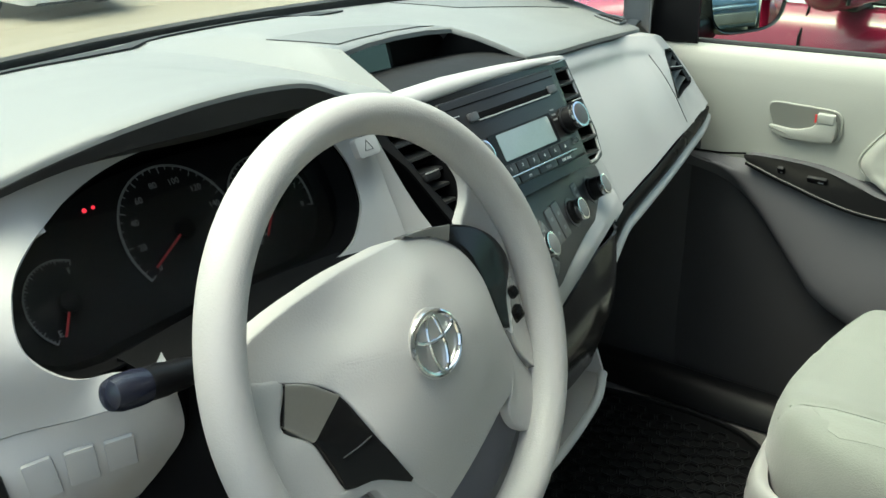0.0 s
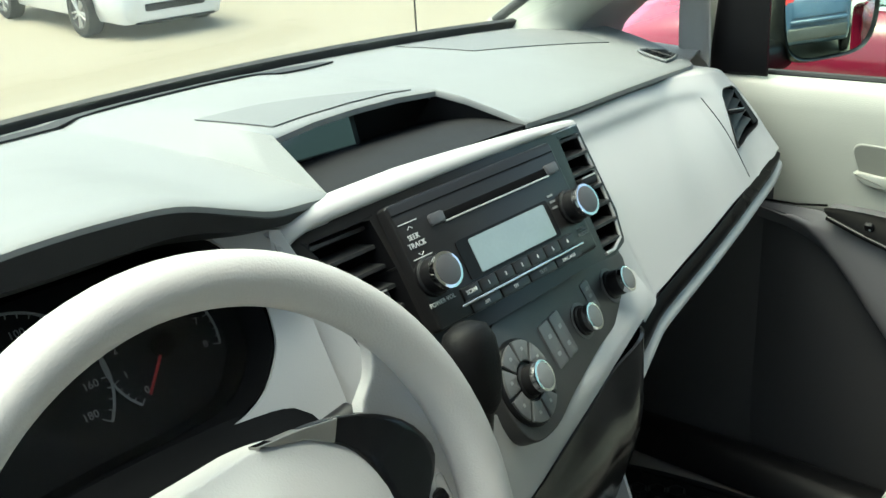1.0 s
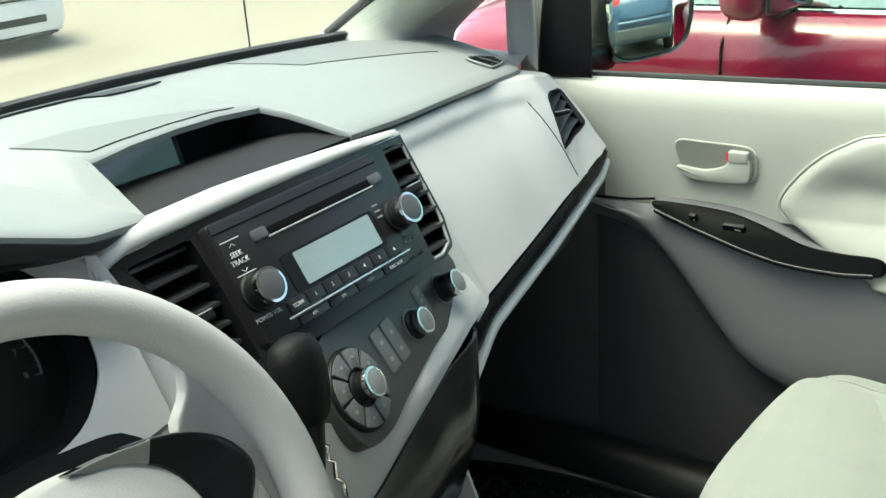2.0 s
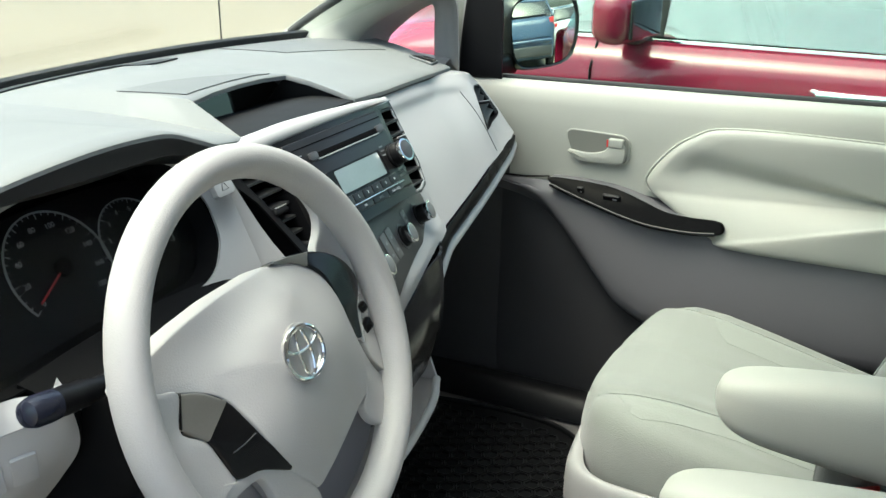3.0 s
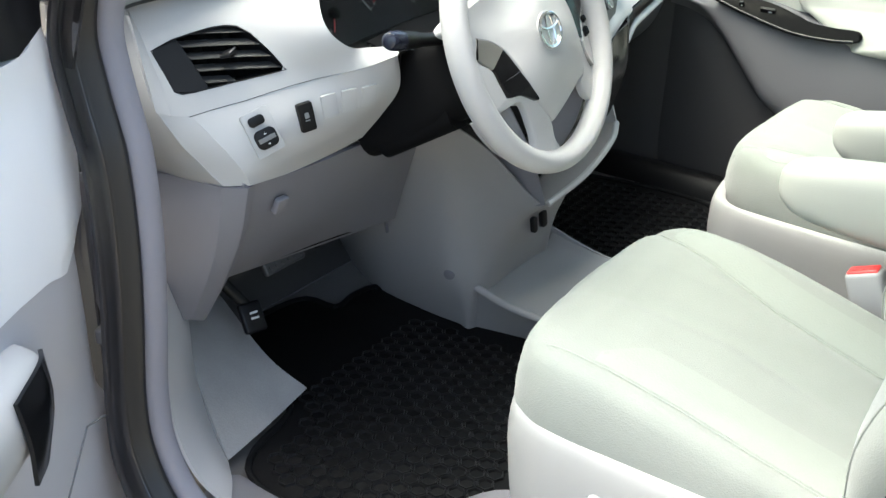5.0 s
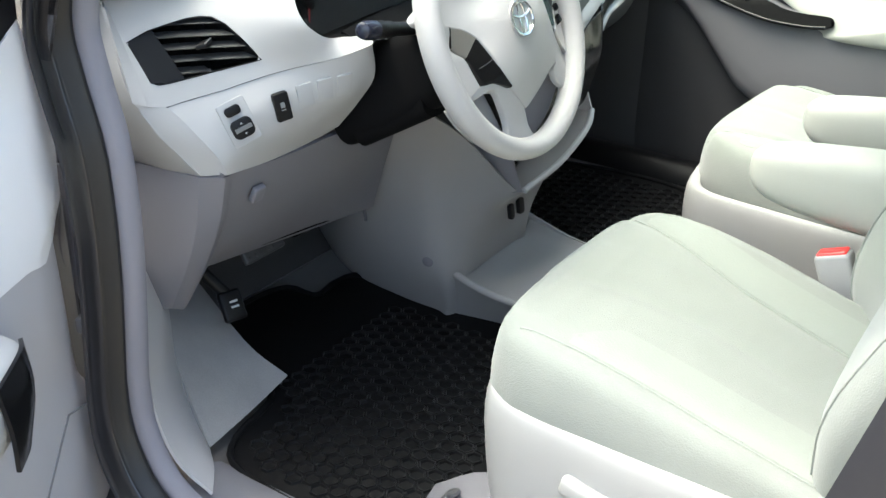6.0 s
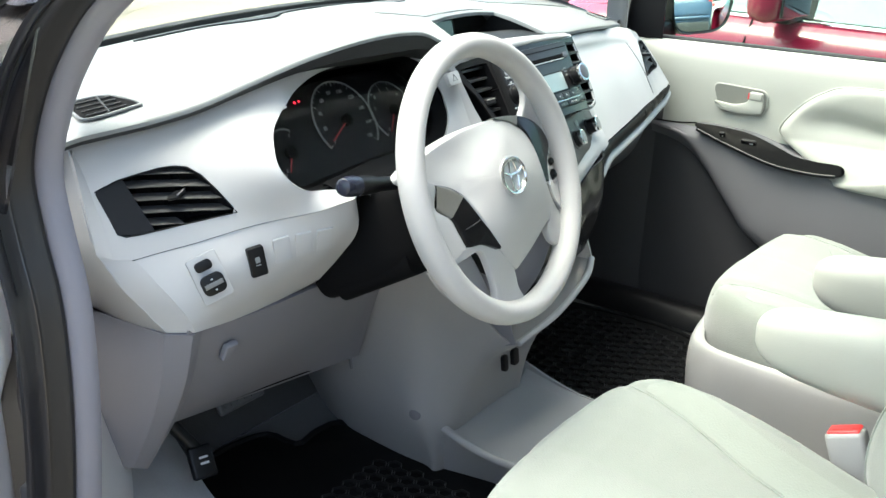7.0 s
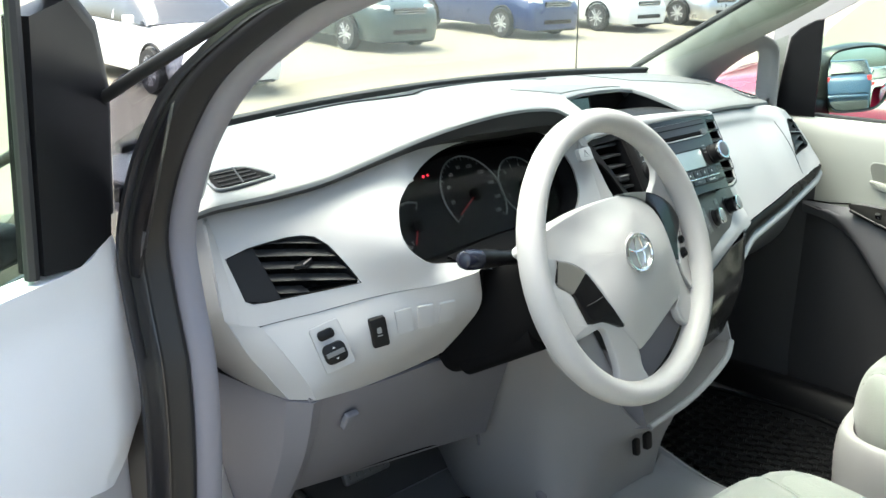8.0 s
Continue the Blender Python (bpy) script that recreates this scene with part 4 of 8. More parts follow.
bz_lo = lambda a: np.interp(a, [-0.198, -0.165, -0.14, -0.125, -0.085, 0.0, 0.10, 0.165, 0.196, 0.206], [0.052, 0.0, -0.072, -0.078, -0.078, -0.076, -0.075, -0.079, -0.072, -0.04])
bz_y = lambda a, b: MS @ Vector((a, b, 0.024 * math.cos(min(1, abs(a) / 0.2) * math.pi / 2)))
bm = holed(bz_y, np.linspace(-0.198, 0.206, 91), bz_lo, lambda a: 0.058, 44, [LV, RV], 0.004)
part("bezel", bm, M_RADIO, stack, angle=50)
# light strip over the bezel
prof = [(0.057, -0.006), (0.0575, 0.003), (0.060, 0.0058), (0.067, 0.0058), (0.074, 0.002), (0.080, -0.010)]
rows = []
for x in np.linspace(-0.205, 0.205, 24):
    f = min(1, (x + 0.207) / 0.03)
    y_of = lambda y: 0.057 + (y - 0.057) * (1 - 0.50 * min(1, max(0, (x + 0.06) / 0.24)))
    rows.append([MS @ Vector((x, y_of(y) - 0.012 * (1 - f), z * (0.5 + 0.5 * f) - 0.010 * max(0, (x - 0.17) / 0.045) + 0.020 * math.cos(min(1, abs(x) / 0.22) * math.pi / 2))) for y, z in prof])
part("top_strip", grid(rows, thick=0.002), M_SILVER, stack, "light grey padded strip", angle=60)
part("chrome_line", box(MS @ pose(0.003, 0.057, 0.008), (0.385, 0.0012, 0.002)), M_SATIN, stack)


def stack_vent(loop, tab, name, slats):
    """An outlet in the stack: a duct behind the outline, slats across it and a tab."""
    front = [bz_y(a, b) for a, b in loop]
    rear = [MS @ Vector((a, b, -0.045)) for a, b in loop]
    v = part(name, grid([front, rear], loop=True, thick=0.0015), M_BLACK, stack, "black louvred air outlet", angle=50)
    bm = bmesh.new()
    bm.faces.new([bm.verts.new(p) for p in rear])
    part("duct_back", bm, M_DARK, v, flat=True)
    bs = [p[1] for p in loop]
    for k in range(slats):
        b = min(bs) + (max(bs) - min(bs)) * (k + 0.55) / slats
        xs = []
        for (ax, ay), (bx, by) in zip(loop, loop[1:] + loop[:1]):
            if (ay > b) != (by > b):
                xs.append(ax + (bx - ax) * (b - ay) / (by - ay))
        if len(xs) < 2:
            continue
        x0, x1 = min(xs), max(xs)
        rows = [[MS @ Vector((x, b + dy, d)) for x in (x0, x1)] for dy, d in ((-0.0018, 0.001), (-0.0012, 0.0045), (0.0014, 0.0050), (0.0028, 0.002), (0.0095, -0.016))]
        part("slat", grid(rows, thick=0.0018), M_SLAT, v, angle=50)
    m = MS @ pose(tab[0], tab[1], 0.006)
    part("tab", box(m, (0.026, 0.010, 0.014), 0.003), M_VENT, v)
    part("tab_strip", box(m @ pose(0, 0.004, 0.0065), (0.022, 0.0015, 0.002), 0.0005), M_SATIN, v)
    return v


stack_vent(LV, (-0.140, -0.016), "left_outlet", 7)
stack_vent(RV, (0.172, 0.000), "right_outlet", 7)
part("outlet_rim", tube([bz_y(a, b) + (MS.to_3x3() @ Vector((0, 0, 0.001))) for a, b in ((0.198, 0.045), (0.1985, 0.0), (0.197, -0.04), (0.188, -0.066), (0.166, -0.0735), (0.147, -0.0735))], 0.0018, seg=8), M_SATIN, stack, "satin rim")
hz = thing("hazard_switch", MS @ Vector((-0.22, 0.04, 0.01)), "light grey hazard warning button with a triangle", "switch")
mh = frame3((-0.219, 0.548, 1.208), (1, 0.03, 0), (0, 0.45, 0.9))
part("button", prism(rrect(0.032, 0.020, 0.004), -0.006, 0.0012, mh, 0.0008), M_SILVER, hz)
tri = [(-0.006, -0.004), (0.006, -0.004), (0, 0.006)]
part("triangle", tube([mh @ Vector((x, y, 0.0014)) for x, y in tri], 0.0005, closed=True, seg=6), M_KNOB, hz)

# radio, standing proud of the bezel
MR = MS @ pose(0.006, -0.006, 0.0)
radio = thing("car_radio", MR.translation, "black double-height car radio with grey display and two knobs", "radio")
part("body", prism(rrect(0.228, 0.112, 0.004), -0.01, 0.028, MR, 0.003), M_RADIO, radio)
MR = MR @ pose(0, 0, 0.028)
part("upper_groove", box(MR @ pose(0, 0.046, 0.0), (0.222, 0.0012, 0.001)), M_DARK, radio)
part("slot", box(MR @ pose(0.016, 0.030, 0.0), (0.148, 0.0075, 0.001), 0.0003), M_DARK, radio, "black disc slot")
part("slot_lip", box(MR @ pose(0.016, 0.0255, 0.001), (0.148, 0.0016, 0.002), 0.0005), M_SATIN, radio)
for x in (-0.066, 0.098):
    part("eject_button", prism(rrect(0.018, 0.010, 0.003), 0, 0.0025, MR @ pose(x, 0.031, 0), 0.001), M_KNOB, radio)
part("display", prism(rrect(0.130, 0.036, 0.003), 0, 0.0012, MR @ pose(0.006, -0.012, 0)), M_BLACK, radio, "display window")
part("display_glass", prism(rrect(0.108, 0.031, 0.002), 0.0012, 0.0018, MR @ pose(0.010, -0.012, 0)), M_LCD, radio, "pale grey-green display glass")


def knob(m, r, h, name, parent, face=M_KNOBFACE, label=""):
    k = part(name, lathe([(r * 1.12, 0.0), (r * 1.12, 0.003), (r, 0.0045), (r * 0.97, h - 0.002), (r * 0.93, h)], m, 32), M_BLACK, parent, label or "dark knob with a bright ring")
    part("ring", lathe([(r * 0.985, h - 0.006), (r * 1.03, h - 0.004), (r * 1.0, h + 0.0005), (r * 0.84, h + 0.0008)], m, 32), M_CHROME, k, "chrome ring")
    part("face", lathe([(r * 0.84, h - 0.001), (r * 0.84, h + 0.001), (r * 0.5, h + 0.0022)], m, 32), face, k, "flat grey face")
    return k


knob(MR @ pose(-0.099, -0.012, 0), 0.0155, 0.022, "volume_knob", radio, M_KNOB)
knob(MR @ pose(0.101, -0.010, 0), 0.0155, 0.022, "tune_knob", radio, M_KNOB)
words("SEEK", MR @ pose(-0.098, 0.024, 0.0004), 0.0065, M_INK, radio)
words("TRACK", MR @ pose(-0.098, 0.017, 0.0004), 0.0065, M_INK, radio)
for y, s in ((0.031, 1), (0.010, -1)):
    part("arrow_mark", tube([MR @ Vector((-0.098 + x, y + s * q, 0.0004)) for x, q in ((-0.003, 0), (0, 0.0025), (0.003, 0))], 0.0004, seg=5), M_INK, radio)
for y in (0.037, 0.006):
    part("line_mark", box(MR @ pose(-0.098, y, 0.0004), (0.022, 0.0009, 0.0006)), M_INK, radio)
words("POWER·VOL", MR @ pose(-0.099, -0.034, 0.0004), 0.0055, M_INK, radio)
words("TUNE", MR @ pose(0.101, -0.033, 0.0004), 0.005, M_INKDIM, radio)
words("AUDIO", MR @ pose(0.101, -0.038, 0.0004), 0.005, M_INKDIM, radio)
for k in range(3):
    part("line_mark", box(MR @ pose(0.080, 0.008 - 0.006 * k, 0.0004), (0.008, 0.002, 0.0005)), M_INKDIM, radio)
for k in range(7):
    x = -0.066 + 0.0232 * k
    part("preset_button", prism(rrect(0.0222, 0.0115, 0.001), 0, 0.0022, MR @ pose(x, -0.0375, 0), 0.0008), M_RADIO, radio)
    words(("SCAN", "1", "2", "3", "4", "5", "6")[k], MR @ pose(x, -0.0375, 0.0024), 0.0052, M_INK, radio)
part("chrome_bar", box(MR @ pose(0.004, -0.0455, 0.002), (0.176, 0.0022, 0.004), 0.0008), M_CHROME, radio, "bright chrome bar")
for k in range(4):
    x = -0.054 + 0.040 * k
    part("band_button", prism(rrect(0.038, 0.0085, 0.001), 0, 0.0018, MR @ pose(x, -0.0515, 0), 0.0006), M_RADIO, radio)
    words(("AM", "FM", "TEXT", "DISC·AUX")[k], MR @ pose(x, -0.0515, 0.002), 0.0045, M_INK if k != 2 else M_INKDIM, radio)

# climate panel: a slanting strip with a large ring
MK = frame3((0.07, 0.487, 1.066), (0.975, 0.22, 0.012), (-0.1, 0.5, 0.86))
clim = thing("climate_controls", MK.translation, "dark grey climate control strip with three chrome-ringed knobs", "climate control")
CK = [(-0.152, -0.012), (-0.146, 0.034), (-0.11, 0.056), (-0.07, 0.058), (-0.03, 0.054), (0.02, 0.052), (0.085, 0.050), (0.125, 0.048), (0.150, 0.040), (0.152, -0.018), (0.10, -0.032), (0.03, -0.036), (-0.05, -0.046), (-0.10, -0.054), (-0.140, -0.046)]
CK = [(p[0], p[1]) for p in spl_closed([(x, y, 0) for x, y in CK], 60)]
part("panel", prism(CK[::-1], -0.02, 0.002, MK, 0.0015), M_CLIM, clim, angle=50)
c1 = MK.inverted() @ Vector((-0.034, 0.442, 1.076))
c2 = MK.inverted() @ Vector((0.093, 0.475, 1.072))
c3 = MK.inverted() @ Vector((0.174, 0.489, 1.079))
ringp = part("mode_ring", lathe([(0.0395, -0.004), (0.0395, 0.004), (0.038, 0.006), (0.0175, 0.0065), (0.017, 0.004)], MK @ pose(c1.x, c1.y - 0.002, 0), 48), M_BLACK, clim, "black dial ring of eight buttons")
for k in range(8):
    a0, a1 = radians(45 * k + 3), radians(45 * k + 42)
    arc = np.linspace(a0, a1, 8)
    poly = [(0.0368 * math.cos(a), 0.0368 * math.sin(a)) for a in arc] + [(0.0185 * math.cos(a), 0.0185 * math.sin(a)) for a in arc[::-1]]
    mk = MK @ pose(c1.x, c1.y - 0.002, 0)
    b = part("button", prism(poly, 0.0062, 0.0085, mk, 0.0006), M_CLIMBTN, ringp)
    am = (a0 + a1) / 2
    part("icon", box(mk @ pose(0.0285 * math.cos(am), 0.0285 * math.sin(am), 0.0087), (0.004, 0.003, 0.0004), 0.0005), M_INKDIM, ringp)
knob(MK @ pose(c1.x, c1.y - 0.002, 0.004), 0.0140, max(0.014, c1.z - 0.004), "fan_knob", clim)
for c, n in ((c2, "temperature_knob"), (c3, "rear_knob")):
    knob(MK @ pose(c.x, c.y, 0.002), 0.0135, max(0.014, c.z - 0.002), n, clim)
    part("scale_plate", lathe([(0.0185, 0.0), (0.0185, 0.0028), (0.016, 0.003)], MK @ pose(c.x, c.y, 0), 32), M_KNOB, clim)
for x in (-0.045, -0.022):
    part("rocker_plate", prism(rrect(0.020, 0.044, 0.003), 0, 0.004, MK @ pose(x, 0.002, 0), 0.001), M_CLIMBTN, clim)
    part("mark", prism(rrect(0.006, 0.004, 0.001), 0.004, 0.0044, MK @ pose(x, 0.010, 0)), M_INKDIM, clim)
    part("mark", prism(rrect(0.006, 0.004, 0.001), 0.004, 0.0044, MK @ pose(x, -0.008, 0)), M_INKDIM, clim)
part("button", prism(rrect(0.018, 0.032, 0.003), 0, 0.003, MK @ pose(0.055, 0.008, 0), 0.001), M_CLIMBTN, clim)
for y in (0.016, 0.008, 0.0):
    part("mark", prism(rrect(0.007, 0.0035, 0.001), 0.003, 0.0034, MK @ pose(0.055, y, 0)), M_INKDIM, clim)
# light grey lower part of the stack, beside the shifter
rows = [[(-0.155, 0.475, 1.085), (-0.06, 0.455, 1.045), (0.02, 0.462, 1.040), (0.12, 0.485, 1.042), (0.225, 0.515, 1.065)],
        [(-0.165, 0.465, 1.03), (-0.07, 0.442, 1.000), (0.035, 0.452, 1.015), (0.118, 0.470, 1.026), (0.223, 0.496, 1.048)],
        [(-0.175, 0.455, 0.955), (-0.085, 0.439, 0.955), (0.03, 0.450, 0.993), (0.112, 0.465, 1.012), (0.221, 0.487, 1.034)]]
part("lower_fascia", surf(rows, 12, 24, thick=0.004), M_SILVER, stack, "light grey lower fascia")
# left side of the stack, facing the driver
rows = [[(-0.200, 0.568, 1.232), (-0.176, 0.530, 1.15), (-0.160, 0.49, 1.09), (-0.172, 0.46, 1.03), (-0.18, 0.455, 0.95)], [(-0.205, 0.575, 1.232), (-0.215, 0.555, 1.15), (-0.225, 0.535, 1.09), (-0.24, 0.53, 1.03), (-0.27, 0.55, 0.95)]]
part("side_panel", surf(rows, 5, 14, thick=0.003), M_SILVER, stack)

# gear lever
shift = thing("gear_lever", (-0.118, 0.45, 1.02), "black leather-covered gear lever knob in a chrome gate", "gear lever")
mg = frame3((-0.124, 0.447, 1.122), (1, 0, 0), (0, 0.25, 0.97))
rows = []
for y, w, d in ((-0.040, 0.010, 0.010), (-0.034, 0.016, 0.014), (-0.018, 0.0215, 0.018), (0.0, 0.0245, 0.020), (0.017, 0.0245, 0.020), (0.028, 0.020, 0.016), (0.033, 0.010, 0.009)):
    rows.append([mg @ Vector((w * math.cos(a), y, 0.004 + d * math.sin(a))) for a in np.linspace(0, 2 * math.pi, 29)[:-1]])
part("knob", grid(rows, loop=True, cap=True), M_LEATHER, shift, "padded black leather knob", angle=60)
part("stitch_ring", tube([mg @ Vector((0.0185 * math.cos(a), 0.002 + 0.024 * math.sin(a), 0.0195 - 0.006 * math.cos(a) ** 2 - 0.0035 * math.sin(a) ** 2)) for a in np.linspace(0, 2 * math.pi, 41)[:-1]], 0.0011, closed=True, seg=6), M_KNOB, shift, "stitched ring")
part("shaft", tube([mg @ Vector((0, -0.036, 0.004)), mg @ Vector((0, -0.08, -0.012)), mg @ Vector((0, -0.112, -0.03))], 0.009, seg=14), M_BLACK, shift)
part("gate", prism(rrect(0.052, 0.15, 0.01), -0.006, 0.003, frame3((-0.122, 0.458, 1.03), (1, 0.1, 0), (0, 0.3, 0.95)), 0.002), M_BLACK, shift, "black gate plate")
mz = frame3((-0.110, 0.452, 1.02), (1, 0.1, 0), (0, 0.3, 0.95))
zig = [(0.010, 0.05), (0.010, 0.036), (0.016, 0.032), (0.012, 0.022), (0.018, 0.016), (0.013, 0.006), (0.019, 0.0), (0.014, -0.012), (0.020, -0.02), (0.016, -0.04)]
part("gate_edge", tube([mz @ Vector((x, y, 0.006)) for x, y in zig], 0.0022, seg=8), M_CHROME, shift, "zigzag chrome edge")
part("gate_edge", tube([mz @ Vector((x - 0.036, y, 0.006)) for x, y in zig], 0.0018, seg=8), M_CHROME, shift)

# ---- passenger side of the dash ----
BT = [(0.10, 0.462, 1.006), (0.15, 0.472, 1.014), (0.20, 0.482, 1.022), (0.25, 0.495, 1.028), (0.35, 0.515, 1.030), (0.45, 0.535, 1.032), (0.55, 0.555, 1.037), (0.65, 0.577, 1.041), (0.75, 0.600, 1.043), (0.79, 0.612, 1.043)]
def bt(x):
    xs = [p[0] for p in BT]
    return np.interp(x, xs, [p[1] for p in BT]), np.interp(x, xs, [p[2] for p in BT])


def lipp(x):
    xs = [p[0] for p in LIP]
    return np.interp(x, xs, [p[1] for p in LIP]), np.interp(x, xs, [p[2] for p in LIP])


# upper panel of the passenger side with the outlet's opening
VP = [mirror_x(p) for p in VTP]
anchors = [(x, z, y) for x, y, z in VP]
anchors += [(x, z - 0.012, y + 0.003) for x, y, z in LIP[::2] if 0.19 < x < 0.56]
anchors += [(0.65, 1.172, 0.676), (0.70, 1.166, 0.684), (0.76, 1.152, 0.702), (0.79, 1.147, 0.712)]
anchors += [(x, z, y + 0.002) for x, y, z in BT if x > 0.19]
anchors += [(0.30, 1.12, 0.566), (0.45, 1.12, 0.592), (0.21, 1.16, 0.572), (0.20, 1.10, 0.535), (0.56, 1.12, 0.618)]
pass_y0 = tps(anchors, 2e-5)


def pass_y(x, z):
    top = lipp(x)[1] - 0.012
    roll = -0.004 * math.exp(-(((top - 0.010 - z) / 0.010) ** 2)) * min(1, max(0, (0.66 - x) / 0.2))
    dx, dz, r = x - 0.248, top - 0.022 - z, 0.034
    d = r - math.hypot(r - dx, r - dz) if dx < r and dz < r else min(dx, dz)
    sunk = 0.0065 / (1 + math.exp(-max(-0.05, min(0.05, d)) / 0.0030)) * min(1, max(0, (0.66 - x) / 0.06))
    return pass_y0(x, z) + roll + sunk


vp_loop = [(p[0], p[2]) for p in VP]
bm = holed(lambda a, b: Vector((a, pass_y(a, b), b)), np.linspace(0.200, 0.792, 131), lambda x: bt(x)[1] - 0.001, lambda x: lipp(x)[1] - 0.011, 44, [vp_loop], 0.004)
part("passenger_panel", bm, M_SILVER, dash, "smooth light grey panel over the glovebox", angle=65)
rows = []
for x in np.linspace(0.56, 0.792, 20):
    y, z = lipp(x)
    p = Vector((x, pass_y(x, z - 0.011), z - 0.011))
    rows.append([p, p.lerp(Vector((x, y + 0.006, z - 0.009)), 0.15) + Vector((0, 0, 0.002)), (x, y + 0.006, z - 0.008)])
part("corner_ledge", grid(rows, thick=0.003), M_SILVER, dash, angle=60)
line = [(0.618 + 0.010 * math.sin(q * 1.5), 1.150 - 0.103 * q) for q in np.linspace(0, 1, 14)]
part("lid_seam", tube([Vector((x, pass_y(x, z) - 0.0002, z)) for x, z in line], 0.0008, seg=6), M_LIP, dash)
for s in (-1, 1):
    rim = VT if s < 0 else VP
    fy = face_y if s < 0 else tps([(p[0], p[2], p[1]) for p in VP])
    dark = part("side_outlet", grid([[Vector((p[0], p[1] - 0.0005, p[2])) for p in rim], [Vector((p[0] * 0.995, p[1] + 0.045, p[2] - 0.012)) for p in rim]], loop=True, thick=0.0015), M_BLACK, dash, "black louvred side air outlet", angle=40)
    bm = bmesh.new()
    bm.faces.new([bm.verts.new((p[0] * 0.995, p[1] + 0.045, p[2] - 0.012)) for p in rim])
    part("duct_back", bm, M_DARK, dark, flat=True)
    # a charcoal facet closes the outer end of the opening
    a, c = (rim[0], rim[1]), (rim[10], rim[8])
    ta, tc = (1.25, 1.9) if s < 0 else (0.35, 0.5)
    top, low = Vector(a[0]).lerp(Vector(a[1]), ta), Vector(c[0]).lerp(Vector(c[1]), tc)
    inn = Vector((-s * 0.001, -0.0006, 0))
    part("facet", grid([[Vector(rim[0]) + inn, top + Vector((0, 0.003, -0.002))], [Vector(rim[0]).lerp(Vector(rim[10]), 0.5) + inn, top.lerp(low, 0.5) + Vector((0, 0.003, 0))], [Vector(rim[10]) + inn, low + Vector((0, 0.003, 0.001))]], thick=0.003), M_VENT, dark, "charcoal facet beside the louvres")
    pts = [(p[0], p[2]) for p in rim]
    z0, z1 = min(p[1] for p in pts), max(p[1] for p in pts)
    for k in range(5):
        z = z0 + (z1 - z0) * (k + 0.75) / 5.4
        xs = []
        for (ax, az), (bx, bz) in zip(pts, pts[1:] + pts[:1]):
            if (az > z) != (bz > z):
                xs.append(ax + (bx - ax) * (z - az) / (bz - az))
        x1 = min(xs, key=abs)
        x0 = low.x + (top.x - low.x) * (z - low.z) / (top.z - low.z)
        rows = []
        for dy, dz in ((0.003, 0.0), (0.005, 0.0010), (0.020, 0.005)):
            rows.append([(x, fy(x, z) + dy, z + dz) for x in np.linspace(x0, x1, 5)])
        part("slat", grid(rows, thick=0.0012), M_SLAT, dark, angle=30)
    for x in (0.722, 0.700, 0.678):
        part("vane", grid([[(s * x, fy(s * x, 1.09) + 0.026, 1.084), (s * x, fy(s * x, 1.09) + 0.040, 1.080)], [(s * x, fy(s * x, 1.14) + 0.026, 1.138), (s * x, fy(s * x, 1.14) + 0.040, 1.134)]], thick=0.0014), M_DARK, dark, flat=True)
    xm = -0.700 if s < 0 else 0.690
    m = frame3((xm, fy(xm, 1.117) - 0.001, 1.117), (1, -s * 0.55, 0), (0, 0.4, 1))
    part("tab", box(m, (0.028, 0.006, 0.016), 0.0025), M_VENT, dark)
    part("tab_strip", box(m @ pose(0, 0.0028, 0.007), (0.026, 0.0014, 0.002), 0.0005), M_SATIN, dark)
# dark glossy band and the silver lip below it
rows, rows2 = [], []
for x in np.linspace(0.12, 0.775, 34):
    y, z = bt(x)
    h = 0.025 + 0.034 * max(0, 1 - (x - 0.12) / 0.12) ** 1.5
    h *= min(1, 0.45 + (0.78 - x) / 0.10)
    rows.append([(x, y + 0.003, z), (x, y - 0.004, z - h * 0.25), (x, y - 0.004, z - h * 0.75), (x, y + 0.002, z - h)])
    z2 = z - h
    rows2.append([(x, y + 0.004, z2 + 0.001), (x, y - 0.007, z2 - 0.003), (x, y - 0.009, z2 - 0.009), (x, y - 0.003, z2 - 0.016), (x, y + 0.03, z2 - 0.022)])
part("trim_band", grid(rows, thick=0.003), M_PLATE, dash, "glossy dark trim band", angle=60)
part("trim_lip", grid(rows2, thick=0.003), M_SILVER, dash, "light grey rolled edge", angle=60)
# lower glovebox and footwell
# dark grey takes in the shade that lies under the glovebox
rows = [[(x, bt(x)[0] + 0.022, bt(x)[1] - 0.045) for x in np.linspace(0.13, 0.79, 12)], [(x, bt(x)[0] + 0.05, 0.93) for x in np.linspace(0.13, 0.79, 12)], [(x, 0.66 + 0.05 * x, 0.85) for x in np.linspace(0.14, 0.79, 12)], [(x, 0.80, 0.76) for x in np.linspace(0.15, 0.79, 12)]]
part("lower_glovebox", surf(rows, 12, 12, thick=0.004), M_DOORGREY, dash, "lower glovebox with its shade put into the dark grey", angle=60)

# lower console: gloss black flank, pocket, base
con = thing("lower_console", (0, 0.55, FLOOR), "grey lower centre console with gloss black flank and open pocket", "console")
ctrl = [[(-0.165, 0.468, 0.962), (-0.085, 0.442, 0.957), (0.02, 0.449, 0.990), (0.10, 0.4635, 1.009), (0.185, 0.482, 1.024), (0.200, 0.60, 1.02)],
        [(-0.160, 0.470, 0.92), (-0.09, 0.440, 0.905), (0.01, 0.437, 0.925), (0.09, 0.446, 0.935), (0.155, 0.468, 0.945), (0.170, 0.60, 0.94)],
        [(-0.150, 0.500, 0.87), (-0.09, 0.470, 0.85), (0.0, 0.460, 0.85), (0.09, 0.468, 0.85), (0.142, 0.485, 0.86), (0.150, 0.60, 0.86)]]
